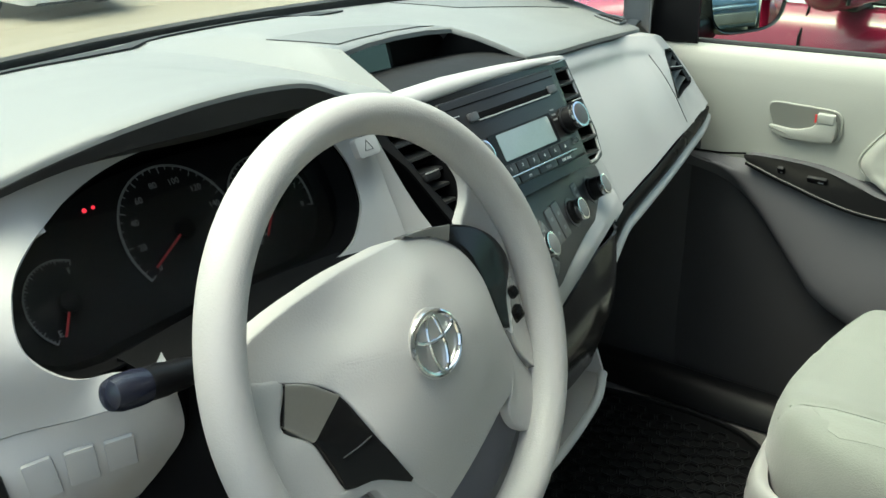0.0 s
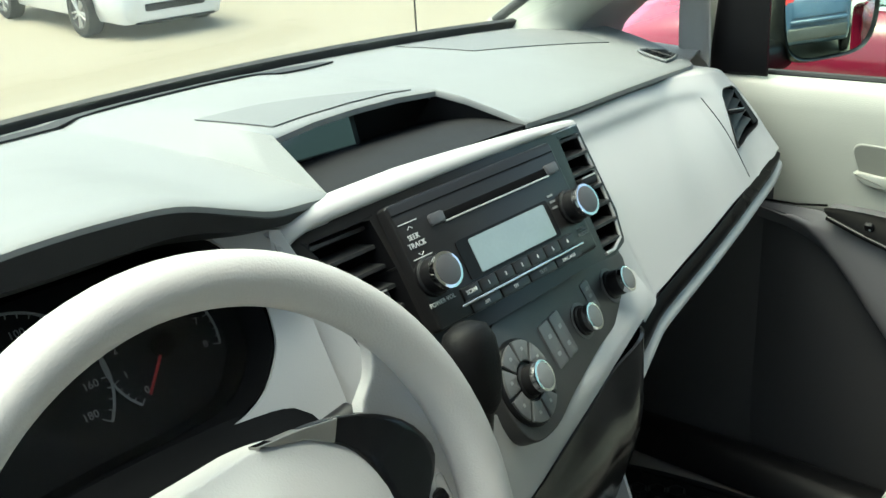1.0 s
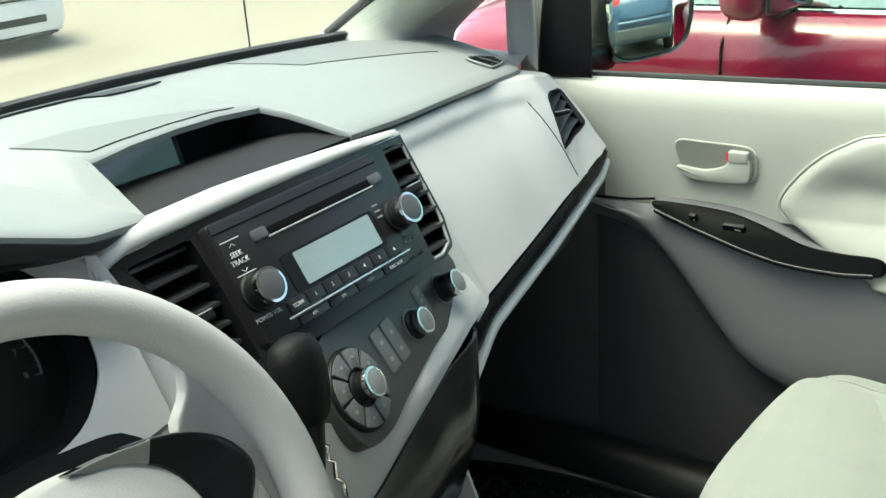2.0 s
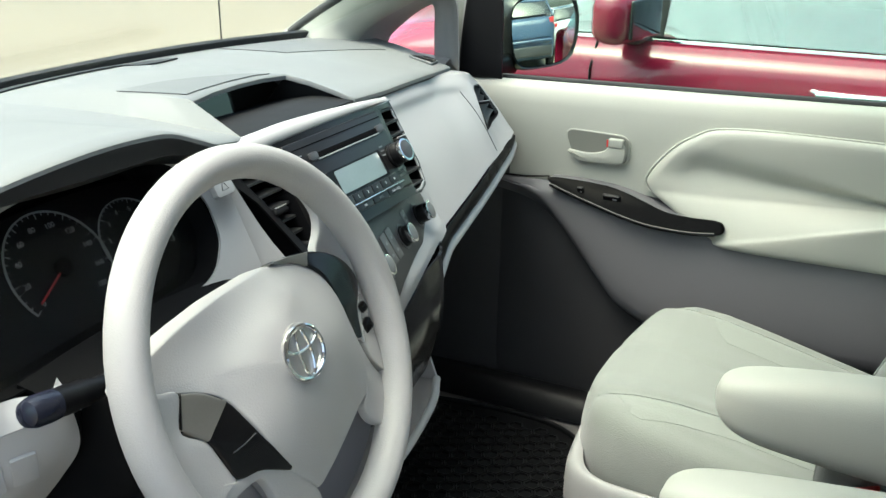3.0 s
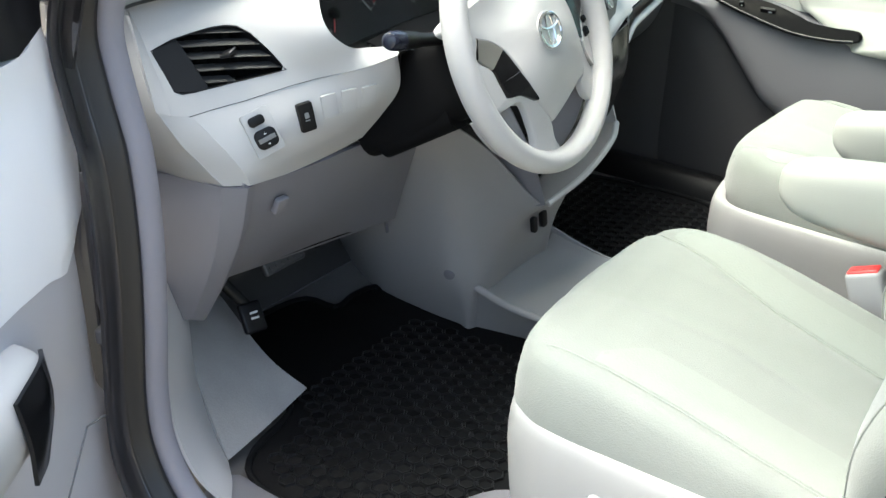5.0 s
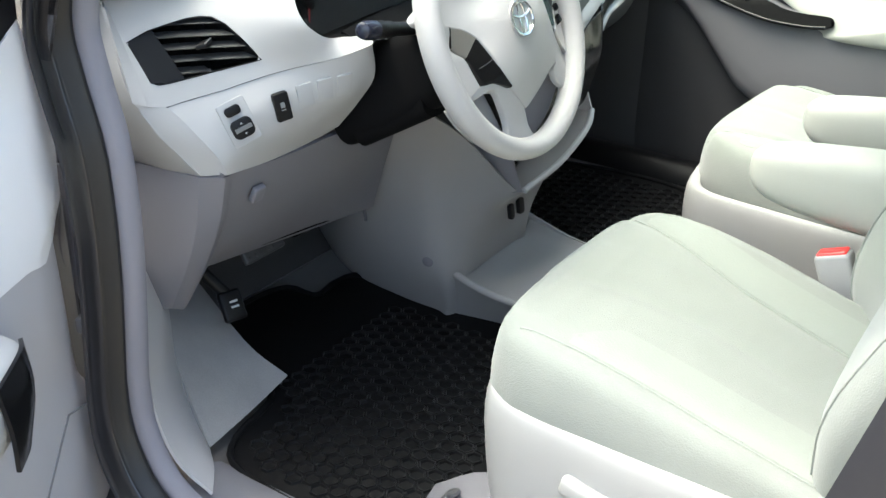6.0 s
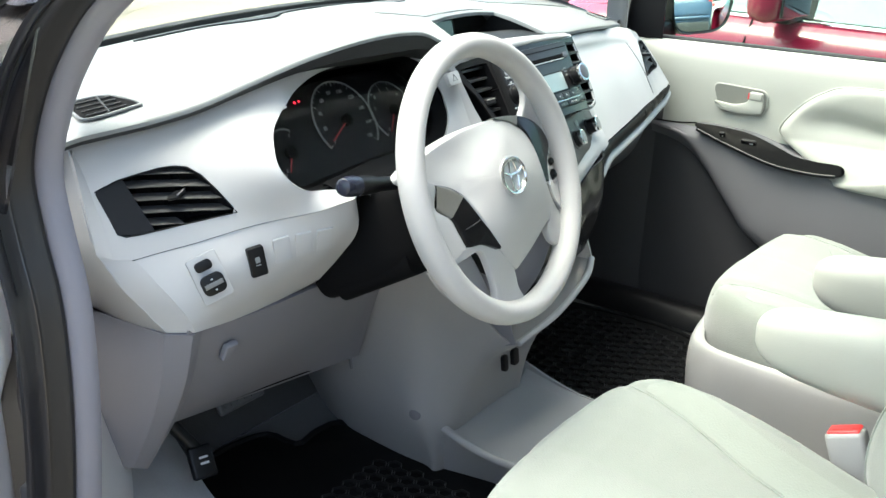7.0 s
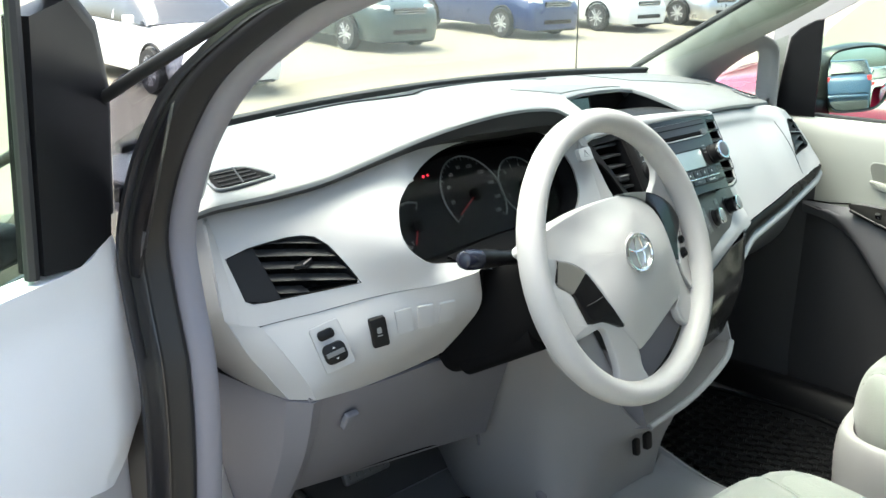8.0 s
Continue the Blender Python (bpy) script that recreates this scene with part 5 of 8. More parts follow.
part("flank", surf(ctrl, 14, 28, thick=0.004), M_PIANO, con, "gloss black flank", angle=60)
part("drawer_seam", tube([(-0.08, 0.452, 0.888), (0.05, 0.447, 0.888), (0.13, 0.466, 0.892)], 0.0015, seg=6), M_DARK, con)
# pocket
ctrl = [[(-0.105, 0.462, 0.745), (0.0, 0.446, 0.772), (0.10, 0.446, 0.808), (0.150, 0.462, 0.828)], [(-0.10, 0.52, 0.738), (0.0, 0.52, 0.765), (0.10, 0.52, 0.80), (0.145, 0.52, 0.82)]]
part("pocket_floor", surf(ctrl, 4, 14, thick=0.004), M_CONSOLE, con)
part("pocket_lip", tube([Vector(p) for p in spl(ctrl[0], 20)], 0.006, seg=10), M_SILVER, con, "light grey pocket edge")
part("pocket_back", surf([[(-0.12, 0.52, 0.86), (0.14, 0.53, 0.87)], [(-0.11, 0.525, 0.735), (0.145, 0.525, 0.818)]], 4, 8, thick=0.004), M_DARK, con)
part("pocket_side", surf([[(0.152, 0.475, 0.865), (0.155, 0.60, 0.87)], [(0.152, 0.461, 0.828), (0.152, 0.60, 0.80)]], 4, 4, thick=0.004), M_SILVER, con)
part("pocket_side", surf([[(-0.14, 0.49, 0.87), (-0.16, 0.56, 0.88)], [(-0.108, 0.465, 0.745), (-0.15, 0.54, 0.73)]], 4, 4, thick=0.004), M_GREY, con)
# base: front, left and right faces down to the tray
ctrl = [[(-0.27, 0.86, 0.93), (-0.30, 0.70, 0.93), (-0.27, 0.60, 0.92), (-0.20, 0.54, 0.86), (-0.115, 0.470, 0.745), (-0.02, 0.48, 0.745), (0.06, 0.49, 0.77), (0.12, 0.52, 0.80), (0.14, 0.62, 0.80)],
        [(-0.23, 0.90, 0.80), (-0.255, 0.74, 0.80), (-0.235, 0.62, 0.80), (-0.19, 0.565, 0.77), (-0.13, 0.52, 0.70), (-0.03, 0.515, 0.70), (0.05, 0.515, 0.70), (0.10, 0.53, 0.70), (0.13, 0.62, 0.70)],
        [(-0.18, 0.93, 0.69), (-0.215, 0.78, 0.69), (-0.215, 0.65, 0.69), (-0.20, 0.585, 0.67), (-0.145, 0.548, 0.63), (-0.04, 0.54, 0.63), (0.05, 0.54, 0.63), (0.09, 0.55, 0.63), (0.12, 0.62, 0.63)],
        [(-0.11, 0.96, 0.58), (-0.175, 0.82, 0.58), (-0.195, 0.68, 0.58), (-0.198, 0.605, 0.58), (-0.165, 0.56, 0.56), (-0.04, 0.56, 0.555), (0.05, 0.56, 0.555), (0.09, 0.56, 0.555), (0.12, 0.62, 0.555)],
        [(-0.04, 0.99, 0.465), (-0.125, 0.84, 0.465), (-0.148, 0.70, 0.465), (-0.150, 0.615, 0.465), (-0.150, 0.58, 0.465), (-0.04, 0.57, 0.465), (0.05, 0.57, 0.465), (0.09, 0.57, 0.465), (0.12, 0.62, 0.465)]]
part("base", surf(ctrl, 26, 44, thick=0.005), M_CONSOLE, con, "mid grey console base", angle=60)
part("panel_gap", tube([(-0.224, 0.738, 0.725), (-0.219, 0.742, 0.69), (-0.208, 0.744, 0.645)], [0.006, 0.005, 0.003], seg=8), M_GREY, con)
# tray running back between the seats
ctrl = [[(-0.170, 0.590, 0.580), (-0.140, 0.568, 0.556), (0.0, 0.565, 0.554), (0.09, 0.565, 0.555), (0.120, 0.565, 0.575)],
        [(-0.170, 0.48, 0.556), (-0.130, 0.47, 0.544), (0.0, 0.46, 0.543), (0.10, 0.46, 0.543), (0.132, 0.46, 0.552)],
        [(-0.156, 0.36, 0.545), (-0.11, 0.34, 0.535), (0.0, 0.33, 0.535), (0.10, 0.33, 0.535), (0.142, 0.33, 0.545)]]
part("tray", surf(ctrl, 14, 16, thick=0.005), M_CONSOLE, con, "open floor tray", angle=60)
part("tray_edge", tube(spl([(-0.168, 0.590, 0.575), (-0.168, 0.48, 0.550), (-0.152, 0.34, 0.540)], 16), 0.008, seg=12), M_CONSOLE, con, angle=60)
ctrl = [[(-0.174, 0.60, 0.580), (-0.175, 0.48, 0.552), (-0.159, 0.34, 0.541)], [(-0.150, 0.62, 0.465), (-0.122, 0.485, 0.465), (-0.105, 0.33, 0.465)]]
part("tray_side", surf(ctrl, 5, 12, thick=0.004), M_CONSOLE, con, angle=60)
ctrl = [[(0.120, 0.60, 0.60), (0.134, 0.46, 0.554), (0.144, 0.33, 0.547)], [(0.125, 0.64, 0.465), (0.145, 0.46, 0.465), (0.15, 0.33, 0.465)]]
part("tray_side", surf(ctrl, 5, 12, thick=0.004), M_CONSOLE, con, angle=60)
for x, w in ((-0.049, 0.014), (-0.014, 0.019)):
    mp = frame3((x, 0.516, 0.668), (1, 0, 0), (0, 0.15, 1))
    c = part("socket_cover", prism(rrect(w, 0.031, 0.005), -0.006, 0.002, mp, 0.001), M_BLACK, con, "black power socket cover")
part("screw_cap", lathe([(0.011, 0), (0.011, 0.003), (0.008, 0.005)], frame3((-0.199, 0.605, 0.597), (0.25, -0.97, 0), (0, 0, 1)), 20), M_GREY, con)

# ---- driver footwell ----
knee = thing("knee_bolster", (-0.45, 0.66, 0.7), "lower dash panel above the pedals, shade put into its grey", "panel")
ctrl = [[(-0.728, 0.592, 0.955), (-0.62, 0.588, 0.945), (-0.50, 0.585, 0.945), (-0.40, 0.60, 0.93), (-0.28, 0.62, 0.94)],
        [(-0.716, 0.616, 0.90), (-0.62, 0.612, 0.885), (-0.50, 0.615, 0.875), (-0.40, 0.625, 0.87), (-0.27, 0.64, 0.87)],
        [(-0.700, 0.662, 0.82), (-0.62, 0.66, 0.80), (-0.50, 0.665, 0.79), (-0.40, 0.67, 0.785), (-0.26, 0.67, 0.79)],
        [(-0.684, 0.726, 0.745), (-0.60, 0.725, 0.735), (-0.50, 0.725, 0.722), (-0.40, 0.72, 0.712), (-0.25, 0.70, 0.705)]]
# darker than the dash above: the shade is in the colour
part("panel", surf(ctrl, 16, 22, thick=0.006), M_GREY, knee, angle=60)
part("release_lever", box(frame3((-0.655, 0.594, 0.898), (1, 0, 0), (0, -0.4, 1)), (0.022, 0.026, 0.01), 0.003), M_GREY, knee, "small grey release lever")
part("seam", tube([(-0.70, 0.600, 0.925), (-0.64, 0.596, 0.925), (-0.60, 0.597, 0.922)], 0.0012, seg=6), M_DARK, knee)
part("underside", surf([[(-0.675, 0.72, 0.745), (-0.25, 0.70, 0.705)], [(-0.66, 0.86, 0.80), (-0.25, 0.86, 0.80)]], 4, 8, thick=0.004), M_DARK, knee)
# kick side: lower end of the dash by the door
kick = thing("kick_panel", (-0.7, 0.8, FLOOR), "lavender-grey side kick panel beside the footwell", "panel")
cols = [[(-0.800, 0.84, 0.93), (-0.800, 0.85, 0.86), (-0.798, 0.86, 0.78), (-0.792, 0.83, 0.69)],
        [(-0.722, 0.790, 0.924), (-0.735, 0.800, 0.86), (-0.748, 0.800, 0.78), (-0.760, 0.755, 0.698)],
        [(-0.742, 0.614, 0.948), (-0.737, 0.632, 0.87), (-0.730, 0.668, 0.79), (-0.720, 0.723, 0.700)],
        [(-0.723, 0.588, 0.949), (-0.717, 0.613, 0.87), (-0.709, 0.656, 0.79), (-0.700, 0.720, 0.690)],
        [(-0.708, 0.590, 0.950), (-0.702, 0.618, 0.87), (-0.694, 0.662, 0.79), (-0.685, 0.728, 0.690)]]
cols = [spl(c, 16) for c in cols]
net = []
for j in range(16):
    row = []
    for a, b in zip(cols, cols[1:]):
        row += [a[j] + (b[j] - a[j]) * t for t in (0.0, 0.06, 0.5, 0.94)]
    net.append(row + [cols[-1][j]])
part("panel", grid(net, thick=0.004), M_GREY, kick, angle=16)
ctrl = [[(-0.836, 0.655, 0.80), (-0.78, 0.72, 0.80), (-0.72, 0.80, 0.80)], [(-0.836, 0.655, 0.70), (-0.775, 0.695, 0.70), (-0.708, 0.755, 0.70)], [(-0.836, 0.650, 0.60), (-0.775, 0.685, 0.60), (-0.715, 0.738, 0.60)], [(-0.832, 0.615, 0.525), (-0.778, 0.65, 0.525), (-0.724, 0.700, 0.52)], [(-0.822, 0.56, 0.486), (-0.78, 0.60, 0.484), (-0.738, 0.652, 0.474)]]
part("sill_trim", surf(ctrl, 20, 10, thick=0.005), M_SILLTRIM, kick, "light grey lower trim beside the foot rest", angle=60)
# bulkhead
rows = [[(x, 0.86, 0.90) for x in np.linspace(-0.82, 0.82, 12)], [(x, 1.0, 0.75) for x in np.linspace(-0.82, 0.82, 12)], [(x, 1.02, 0.62) for x in np.linspace(-0.82, 0.82, 12)], [(x, 0.995, 0.50) for x in np.linspace(-0.82, 0.82, 12)], [(x, 0.95, 0.46) for x in np.linspace(-0.82, 0.82, 12)]]
tagged(mesh_ob("wall_bulkhead", surf(rows, 16, 12, thick=0.01), M_BULK), "dark carpeted bulkhead at the front of the footwells", "bulkhead", kind="structure")
rows = [[(x, 0.97, 1.165) for x in np.linspace(-0.8, 0.8, 6)], [(x, 1.03, 0.8) for x in np.linspace(-0.8, 0.8, 6)], [(x, 1.05, 0.45) for x in np.linspace(-0.8, 0.8, 6)]]
tagged(mesh_ob("wall_front", grid(rows, thick=0.01), M_DARK, flat=True), "dark firewall closing the dash", "firewall", kind="structure")
# foot rest
rest = thing("foot_rest", (-0.65, 0.7, FLOOR), "grey carpeted foot rest beside the pedals", "foot rest")
ctrl = [[(-0.738, 0.655, 0.474), (-0.63, 0.664, 0.478), (-0.524, 0.680, 0.480)], [(-0.716, 0.738, 0.575), (-0.64, 0.745, 0.548), (-0.545, 0.752, 0.528)], [(-0.702, 0.80, 0.66), (-0.62, 0.86, 0.632), (-0.508, 0.90, 0.580)]]
part("pad", surf(ctrl, 14, 14, thick=0.012), M_RESTPAD, rest, angle=60)
net = [spl(r, 21) for r in ctrl]
net = [spl([r[i] for r in net], 21) for i in range(21)]
up = Vector((-0.1, -0.55, 0.8))
for k in range(9):
    run = [Vector(net[i][2 + k]) + up * 0.003 for i in range(3, 12 - k // 3)]
    part("ridge", tube(run, 0.0018, seg=6), M_RESTPAD, rest)
rim = [Vector(net[i][2]) for i in range(1, 19)] + [Vector(net[18][j]) for j in range(3, 14)]
part("welt", tube([p + up * 0.004 for p in rim], 0.004, seg=8), M_RESTPAD, rest, "stitched carpet edge")
# pedals
pk = thing("parking_brake_pedal", (-0.575, 0.73, 0.62), "black parking brake pedal with small white lettering", "pedal")
mp = frame3((-0.575, 0.742, 0.628), (0.95, -0.3, 0.0), (0.1, 0.55, 0.8))
part("pad", box(mp, (0.040, 0.052, 0.014), 0.005), M_BLACK, pk)
for y in (0.006, -0.003):
    part("label_bar", box(mp @ pose(0.002, y, 0.0073), (0.014, 0.0035, 0.0006)), M_INK, pk)
part("arm", tube([mp @ Vector((0, 0.02, -0.006)), (-0.60, 0.80, 0.70), (-0.63, 0.84, 0.80)], 0.011, seg=12), M_BLACK, pk)
bp = thing("brake_pedal", (-0.45, 0.78, 0.60), "wide rubber-covered brake pedal with rows of studs", "pedal")
mp = frame3((-0.425, 0.815, 0.662), (1, 0, 0), (0, 0.5, 0.85))
part("pad", box(mp, (0.10, 0.05, 0.012), 0.005), M_KNOB, bp)
for a in range(6):
    for b in range(3):
        part("stud", lathe([(0.004, 0.006), (0.0035, 0.0078)], mp @ pose(-0.038 + 0.015 * a, -0.014 + 0.014 * b, 0), 10), M_KNOB, bp)
part("arm", tube([mp @ Vector((0.01, 0.01, -0.006)), (-0.41, 0.89, 0.75), (-0.41, 0.9, 0.85)], 0.010, seg=12), M_BLACK, bp)
ap = thing("accelerator_pedal", (-0.31, 0.80, 0.55), "long black accelerator pedal", "pedal")
mp = frame3((-0.285, 0.86, 0.680), (1, 0, 0), (0, 0.35, 0.94))
part("pad", box(mp, (0.05, 0.13, 0.012), 0.005), M_BLACK, ap)
part("arm", tube([mp @ Vector((0, 0.05, -0.004)), (-0.285, 0.91, 0.78), (-0.285, 0.92, 0.85)], 0.010, seg=12), M_BLACK, ap)

# ---- seats ----
def seat(cx, dy, inner, label, up=0.0):
    """A cloth front seat; inner is the side of its armrest."""
    st = thing("front_seat", (cx, dy, FLOOR), label, "seat", "front seats")
    # outline of the cushion: the door side is fuller, the inner side draws in towards the back
    plan = [(-0.256, -0.27), (-0.264, -0.18), (-0.268, -0.08), (-0.270, 0.03), (-0.270, 0.110), (-0.260, 0.160), (-0.225, 0.203), (-0.15, 0.228), (-0.07, 0.238), (0.0, 0.241), (0.07, 0.237), (0.14, 0.221), (0.192, 0.192), (0.226, 0.148), (0.240, 0.10), (0.246, 0.03), (0.240, -0.06), (0.222, -0.15), (0.200, -0.24), (0.13, -0.29), (0.0, -0.295), (-0.16, -0.29)]
    plan = spl_closed([(x * inner, y, 0) for x, y in plan], 132)
    # lines of the stitching, from the front edge to the back: place across at the front, middle and back
    seams = ((0.160, 0.092, 0.070), (-0.062, -0.035, -0.055), (-0.225, -0.222, -0.225))

    def seam_x(k, y):
        return np.interp(y, [-0.20, -0.02, 0.20], seams[k][::-1]) * inner

    def crown(x, y):
        """The padded upper face: it falls towards the back, grooved along the stitching, with raised sides."""
        z = np.interp(y, [-0.3, -0.2, -0.1, 0.0, 0.08, 0.14, 0.19, 0.24], [0.738, 0.752, 0.774, 0.798, 0.815, 0.822, 0.820, 0.806])
        z += np.interp(x * inner, [-0.29, -0.25, -0.20, -0.12, -0.06, 0.0, 0.07, 0.13, 0.19, 0.25], [-0.006, 0.006, 0.010, 0.002, 0.001, 0.001, 0.002, 0.010, 0.012, -0.004])
        for k, d in ((0, 0.0055), (1, 0.002), (2, 0.0045)):
            z -= d * math.exp(-(((x - seam_x(k, y)) / 0.012) ** 2))
        return z + up

    rows = []
    for g, d in ((0.985, 0.125), (0.995, 0.104), (1.004, 0.085), (1.002, 0.064), (0.993, 0.044), (0.982, 0.028), (0.965, 0.0145), (0.945, 0.006), (0.92, 0.0018), *((q, 0) for q in np.linspace(0.89, 0.03, 44))):
        rows.append([(cx + p[0] * g, dy - 0.03 + (p[1] + 0.03) * g, max(crown(p[0] * g, -0.03 + (p[1] + 0.03) * g) - d, 0.680 + up)) for p in plan])
    bm = grid(rows, loop=True, cap=True)
    tree = BVHTree.FromBMesh(bm)
    cushion = part("cushion", bm, M_SEAT, st, "pale grey-green cloth cushion", angle=70)

    def top(x, y):
        """Height of the cushion at a place."""
        at = tree.ray_cast(Vector((cx + x, dy + y, 2.0)), Vector((0, 0, -1)))[0]
        return at.z if at is not None else crown(x, y)

    for k, front in ((0, 0.205), (2, 0.165)):
        path = [Vector((cx + seam_x(k, y), dy + y, top(seam_x(k, y), y) + 0.0004)) for y in np.linspace(front, -0.24, 34)]
        part("seam", tube(path, 0.0014, seg=6), M_SEATMID, cushion)
    # perforated cloth panels along the sides
    for k, w, front, back in ((0, 0.075, 0.16, -0.23), (2, 0.085, 0.10, -0.23)):
        rows = []
        for y in np.linspace(front, back, 26):
            fade = min(1, (front - y) / 0.05 + 0.25)
            row = []
            for q in np.linspace(0.004, w * fade, 9):
                x = seam_x(k, y) + q * inner
                row.append((cx + x, dy + y, top(x, y) + 0.0008))
            rows.append(row)
        part("side_panel", grid(rows, thick=0.0006), M_SEATMID, cushion, "perforated grey-green cloth panel")
    # base skirt
    rows = []
    for z, g in ((0.50, -0.012), (0.56, 0.0), (0.66, 0.008), (0.710, 0.008), (0.730, 0.004), (0.736, -0.003), (0.732, -0.012)):
        wi, wo, y0, y1 = 0.262 + g, 0.272 + g, 0.226 + g, -0.30
        z += up
        half_o = [(wo, y1), (wo, -0.1), (wo, 0.09), (wo - 0.008, 0.150), (wo - 0.045, y0 - 0.030), (0.13, y0 + 0.000), (0.0, y0 + 0.010)]
        half_i = [(0.12, y0 + 0.002), (wi - 0.05, y0 - 0.018), (wi - 0.012, 0.165), (wi, 0.10), (wi, -0.1), (wi, y1)]
        rows.append([(cx - inner * x, dy + y, z - 0.030 * max(0, 0.1 - y)) for x, y in half_o] + [(cx + inner * x, dy + y, z - 0.030 * max(0, 0.1 - y)) for x, y in half_i])
    part("base_skirt", surf(rows, 12, 60, thick=0.006), M_SEATSIDE, st, "light grey plastic seat base", angle=60)
    for sx in (-1, 1):
        part("rail", box(pose(cx + sx * 0.20, dy - 0.03, FLOOR + 0.018), (0.05, 0.62, 0.036), 0.006), M_KNOB, st)
    # backrest, its sides standing forward of the middle
    rows = []
    for h, w, d in ((0.0, 0.225, 0.10), (0.06, 0.245, 0.12), (0.16, 0.262, 0.13), (0.32, 0.262, 0.12), (0.48, 0.245, 0.11), (0.60, 0.210, 0.09), (0.65, 0.15, 0.06), (0.66, 0.06, 0.03)):
        yc, z = -0.252 - 0.06 * h - 0.30 * max(0, h - 0.14), 0.715 + up + h * 0.96
        sec = []
        for a in np.linspace(0, 2 * math.pi, 49)[:-1]:
            c, q = math.cos(a), math.sin(a)
            x = w * math.copysign(abs(c) ** 0.55, c)
            yy = d / 2 * math.copysign(abs(q) ** 0.7, q)
            if q > 0:
                yy += 0.075 * min(1, max(0, (abs(x) / w - 0.5) / 0.4)) ** 1.3 * min(1, max(0, (0.66 - h) / 0.15)) * min(1, (h + 0.05) / 0.12) * (1.2 if x * inner > 0 else 0.12) - 0.004
            sec.append((cx + x, dy + yc + yy, z))
        rows.append(sec)
    cols2 = [spl([r[i] for r in rows], 34) for i in range(48)]
    rest_net = [[c[j] for c in cols2] for j in range(34)]
    back_ob = part("backrest", grid(rest_net, loop=True, cap=True), M_SEAT, st, "pale grey-green cloth backrest", angle=70)
    for k in (5, 19):
        part("seam", tube([Vector(rest_net[j][k]) + Vector((0, 0.001, 0)) for j in range(2, 28)], 0.0014, seg=6), M_SEATMID, back_ob)
    hr = part("headrest", box(pose(cx, dy - 0.53, 1.47, -10), (0.26, 0.09, 0.17), 0.04), M_SEAT, st, angle=70)
    for sx in (-1, 1):
        part("post", tube([(cx + sx * 0.06, dy - 0.505, 1.30), (cx + sx * 0.06, dy - 0.525, 1.44)], 0.006, seg=10), M_CHROME, hr)
    # armrest: slim at its tip, deeper towards the pivot
    ax = cx + inner * 0.295
    tip = 0.058 - dy
    rows = []
    for y, w, z0, z1 in ((0, 0.008, 0.900, 0.918), (-0.006, 0.022, 0.885, 0.931), (-0.022, 0.033, 0.869, 0.941), (-0.05, 0.040, 0.858, 0.948), (-0.10, 0.042, 0.850, 0.956), (-0.18, 0.042, 0.843, 0.966), (-0.27, 0.041, 0.838, 0.975), (-0.34, 0.036, 0.842, 0.975), (-0.37, 0.02, 0.87, 0.95)):
        sec = []
        for a in np.linspace(0, 2 * math.pi, 33)[:-1]:
            c, q = math.cos(a), math.sin(a)
            sec.append((ax + w * math.copysign(abs(c) ** 0.6, c), dy + tip + y, (z0 + z1) / 2 + (z1 - z0) / 2 * math.copysign(abs(q) ** 0.6, q)))
        rows.append(sec)
    cols2 = [spl([r[i] for r in rows], 30) for i in range(32)]
    part("armrest", grid([[c[j] for c in cols2] for j in range(30)], loop=True, cap=True), M_CREAM, st, "padded cream armrest", angle=70)
    part("armrest_pivot", lathe([(0.03, -0.03), (0.03, 0.03)], pose(cx + inner * 0.27, dy - 0.27, 0.86, 0, 90, 0), 20), M_SEATSIDE, st)
    return st


driver_seat = seat(-0.421, 0.0, 1, "pale grey-green cloth driver's seat with raised inner armrest")
pass_seat = seat(0.445, 0.062, -1, "pale green-tinted cloth passenger seat with inner armrest", -0.034)
part("rail_bracket", surf([[(0.130, 0.335, 0.475), (0.205, 0.345, 0.475)], [(0.132, 0.300, 0.530), (0.200, 0.305, 0.535)], [(0.140, 0.235, 0.545), (0.200, 0.235, 0.550)]], 8, 8, thick=0.006), M_CONSOLE, pass_seat, "light grey seat rail cover", angle=60)
part("rail_end", box(pose(0.168, 0.285, 0.545, -20), (0.020, 0.036, 0.016), 0.004), M_BLACK, pass_seat)
# handle and lever on the driver seat's door side
part("recline_lever", box(pose(-0.704, -0.02, 0.650, 0, 0, 0) @ pose(0, 0, 0, 12, 0, 0), (0.022, 0.17, 0.032), 0.010), M_SEATSIDE, driver_seat, "pale recline lever", angle=60)
part("rail_cover", surf([[(-0.68, 0.30, 0.475), (-0.60, 0.315, 0.475)], [(-0.69, 0.24, 0.51), (-0.58, 0.25, 0.515)], [(-0.69, 0.16, 0.53), (-0.58, 0.16, 0.54)]], 8, 8, thick=0.006), M_GREY, driver_seat, "grey seat rail cover", angle=60)
part("rail_bolt", lathe([(0.011, 0), (0.011, 0.004), (0.007, 0.006)], frame3((-0.645, 0.255, 0.515), (1, 0, 0), (0, 1, -0.5)), 16), M_KNOB, driver_seat)

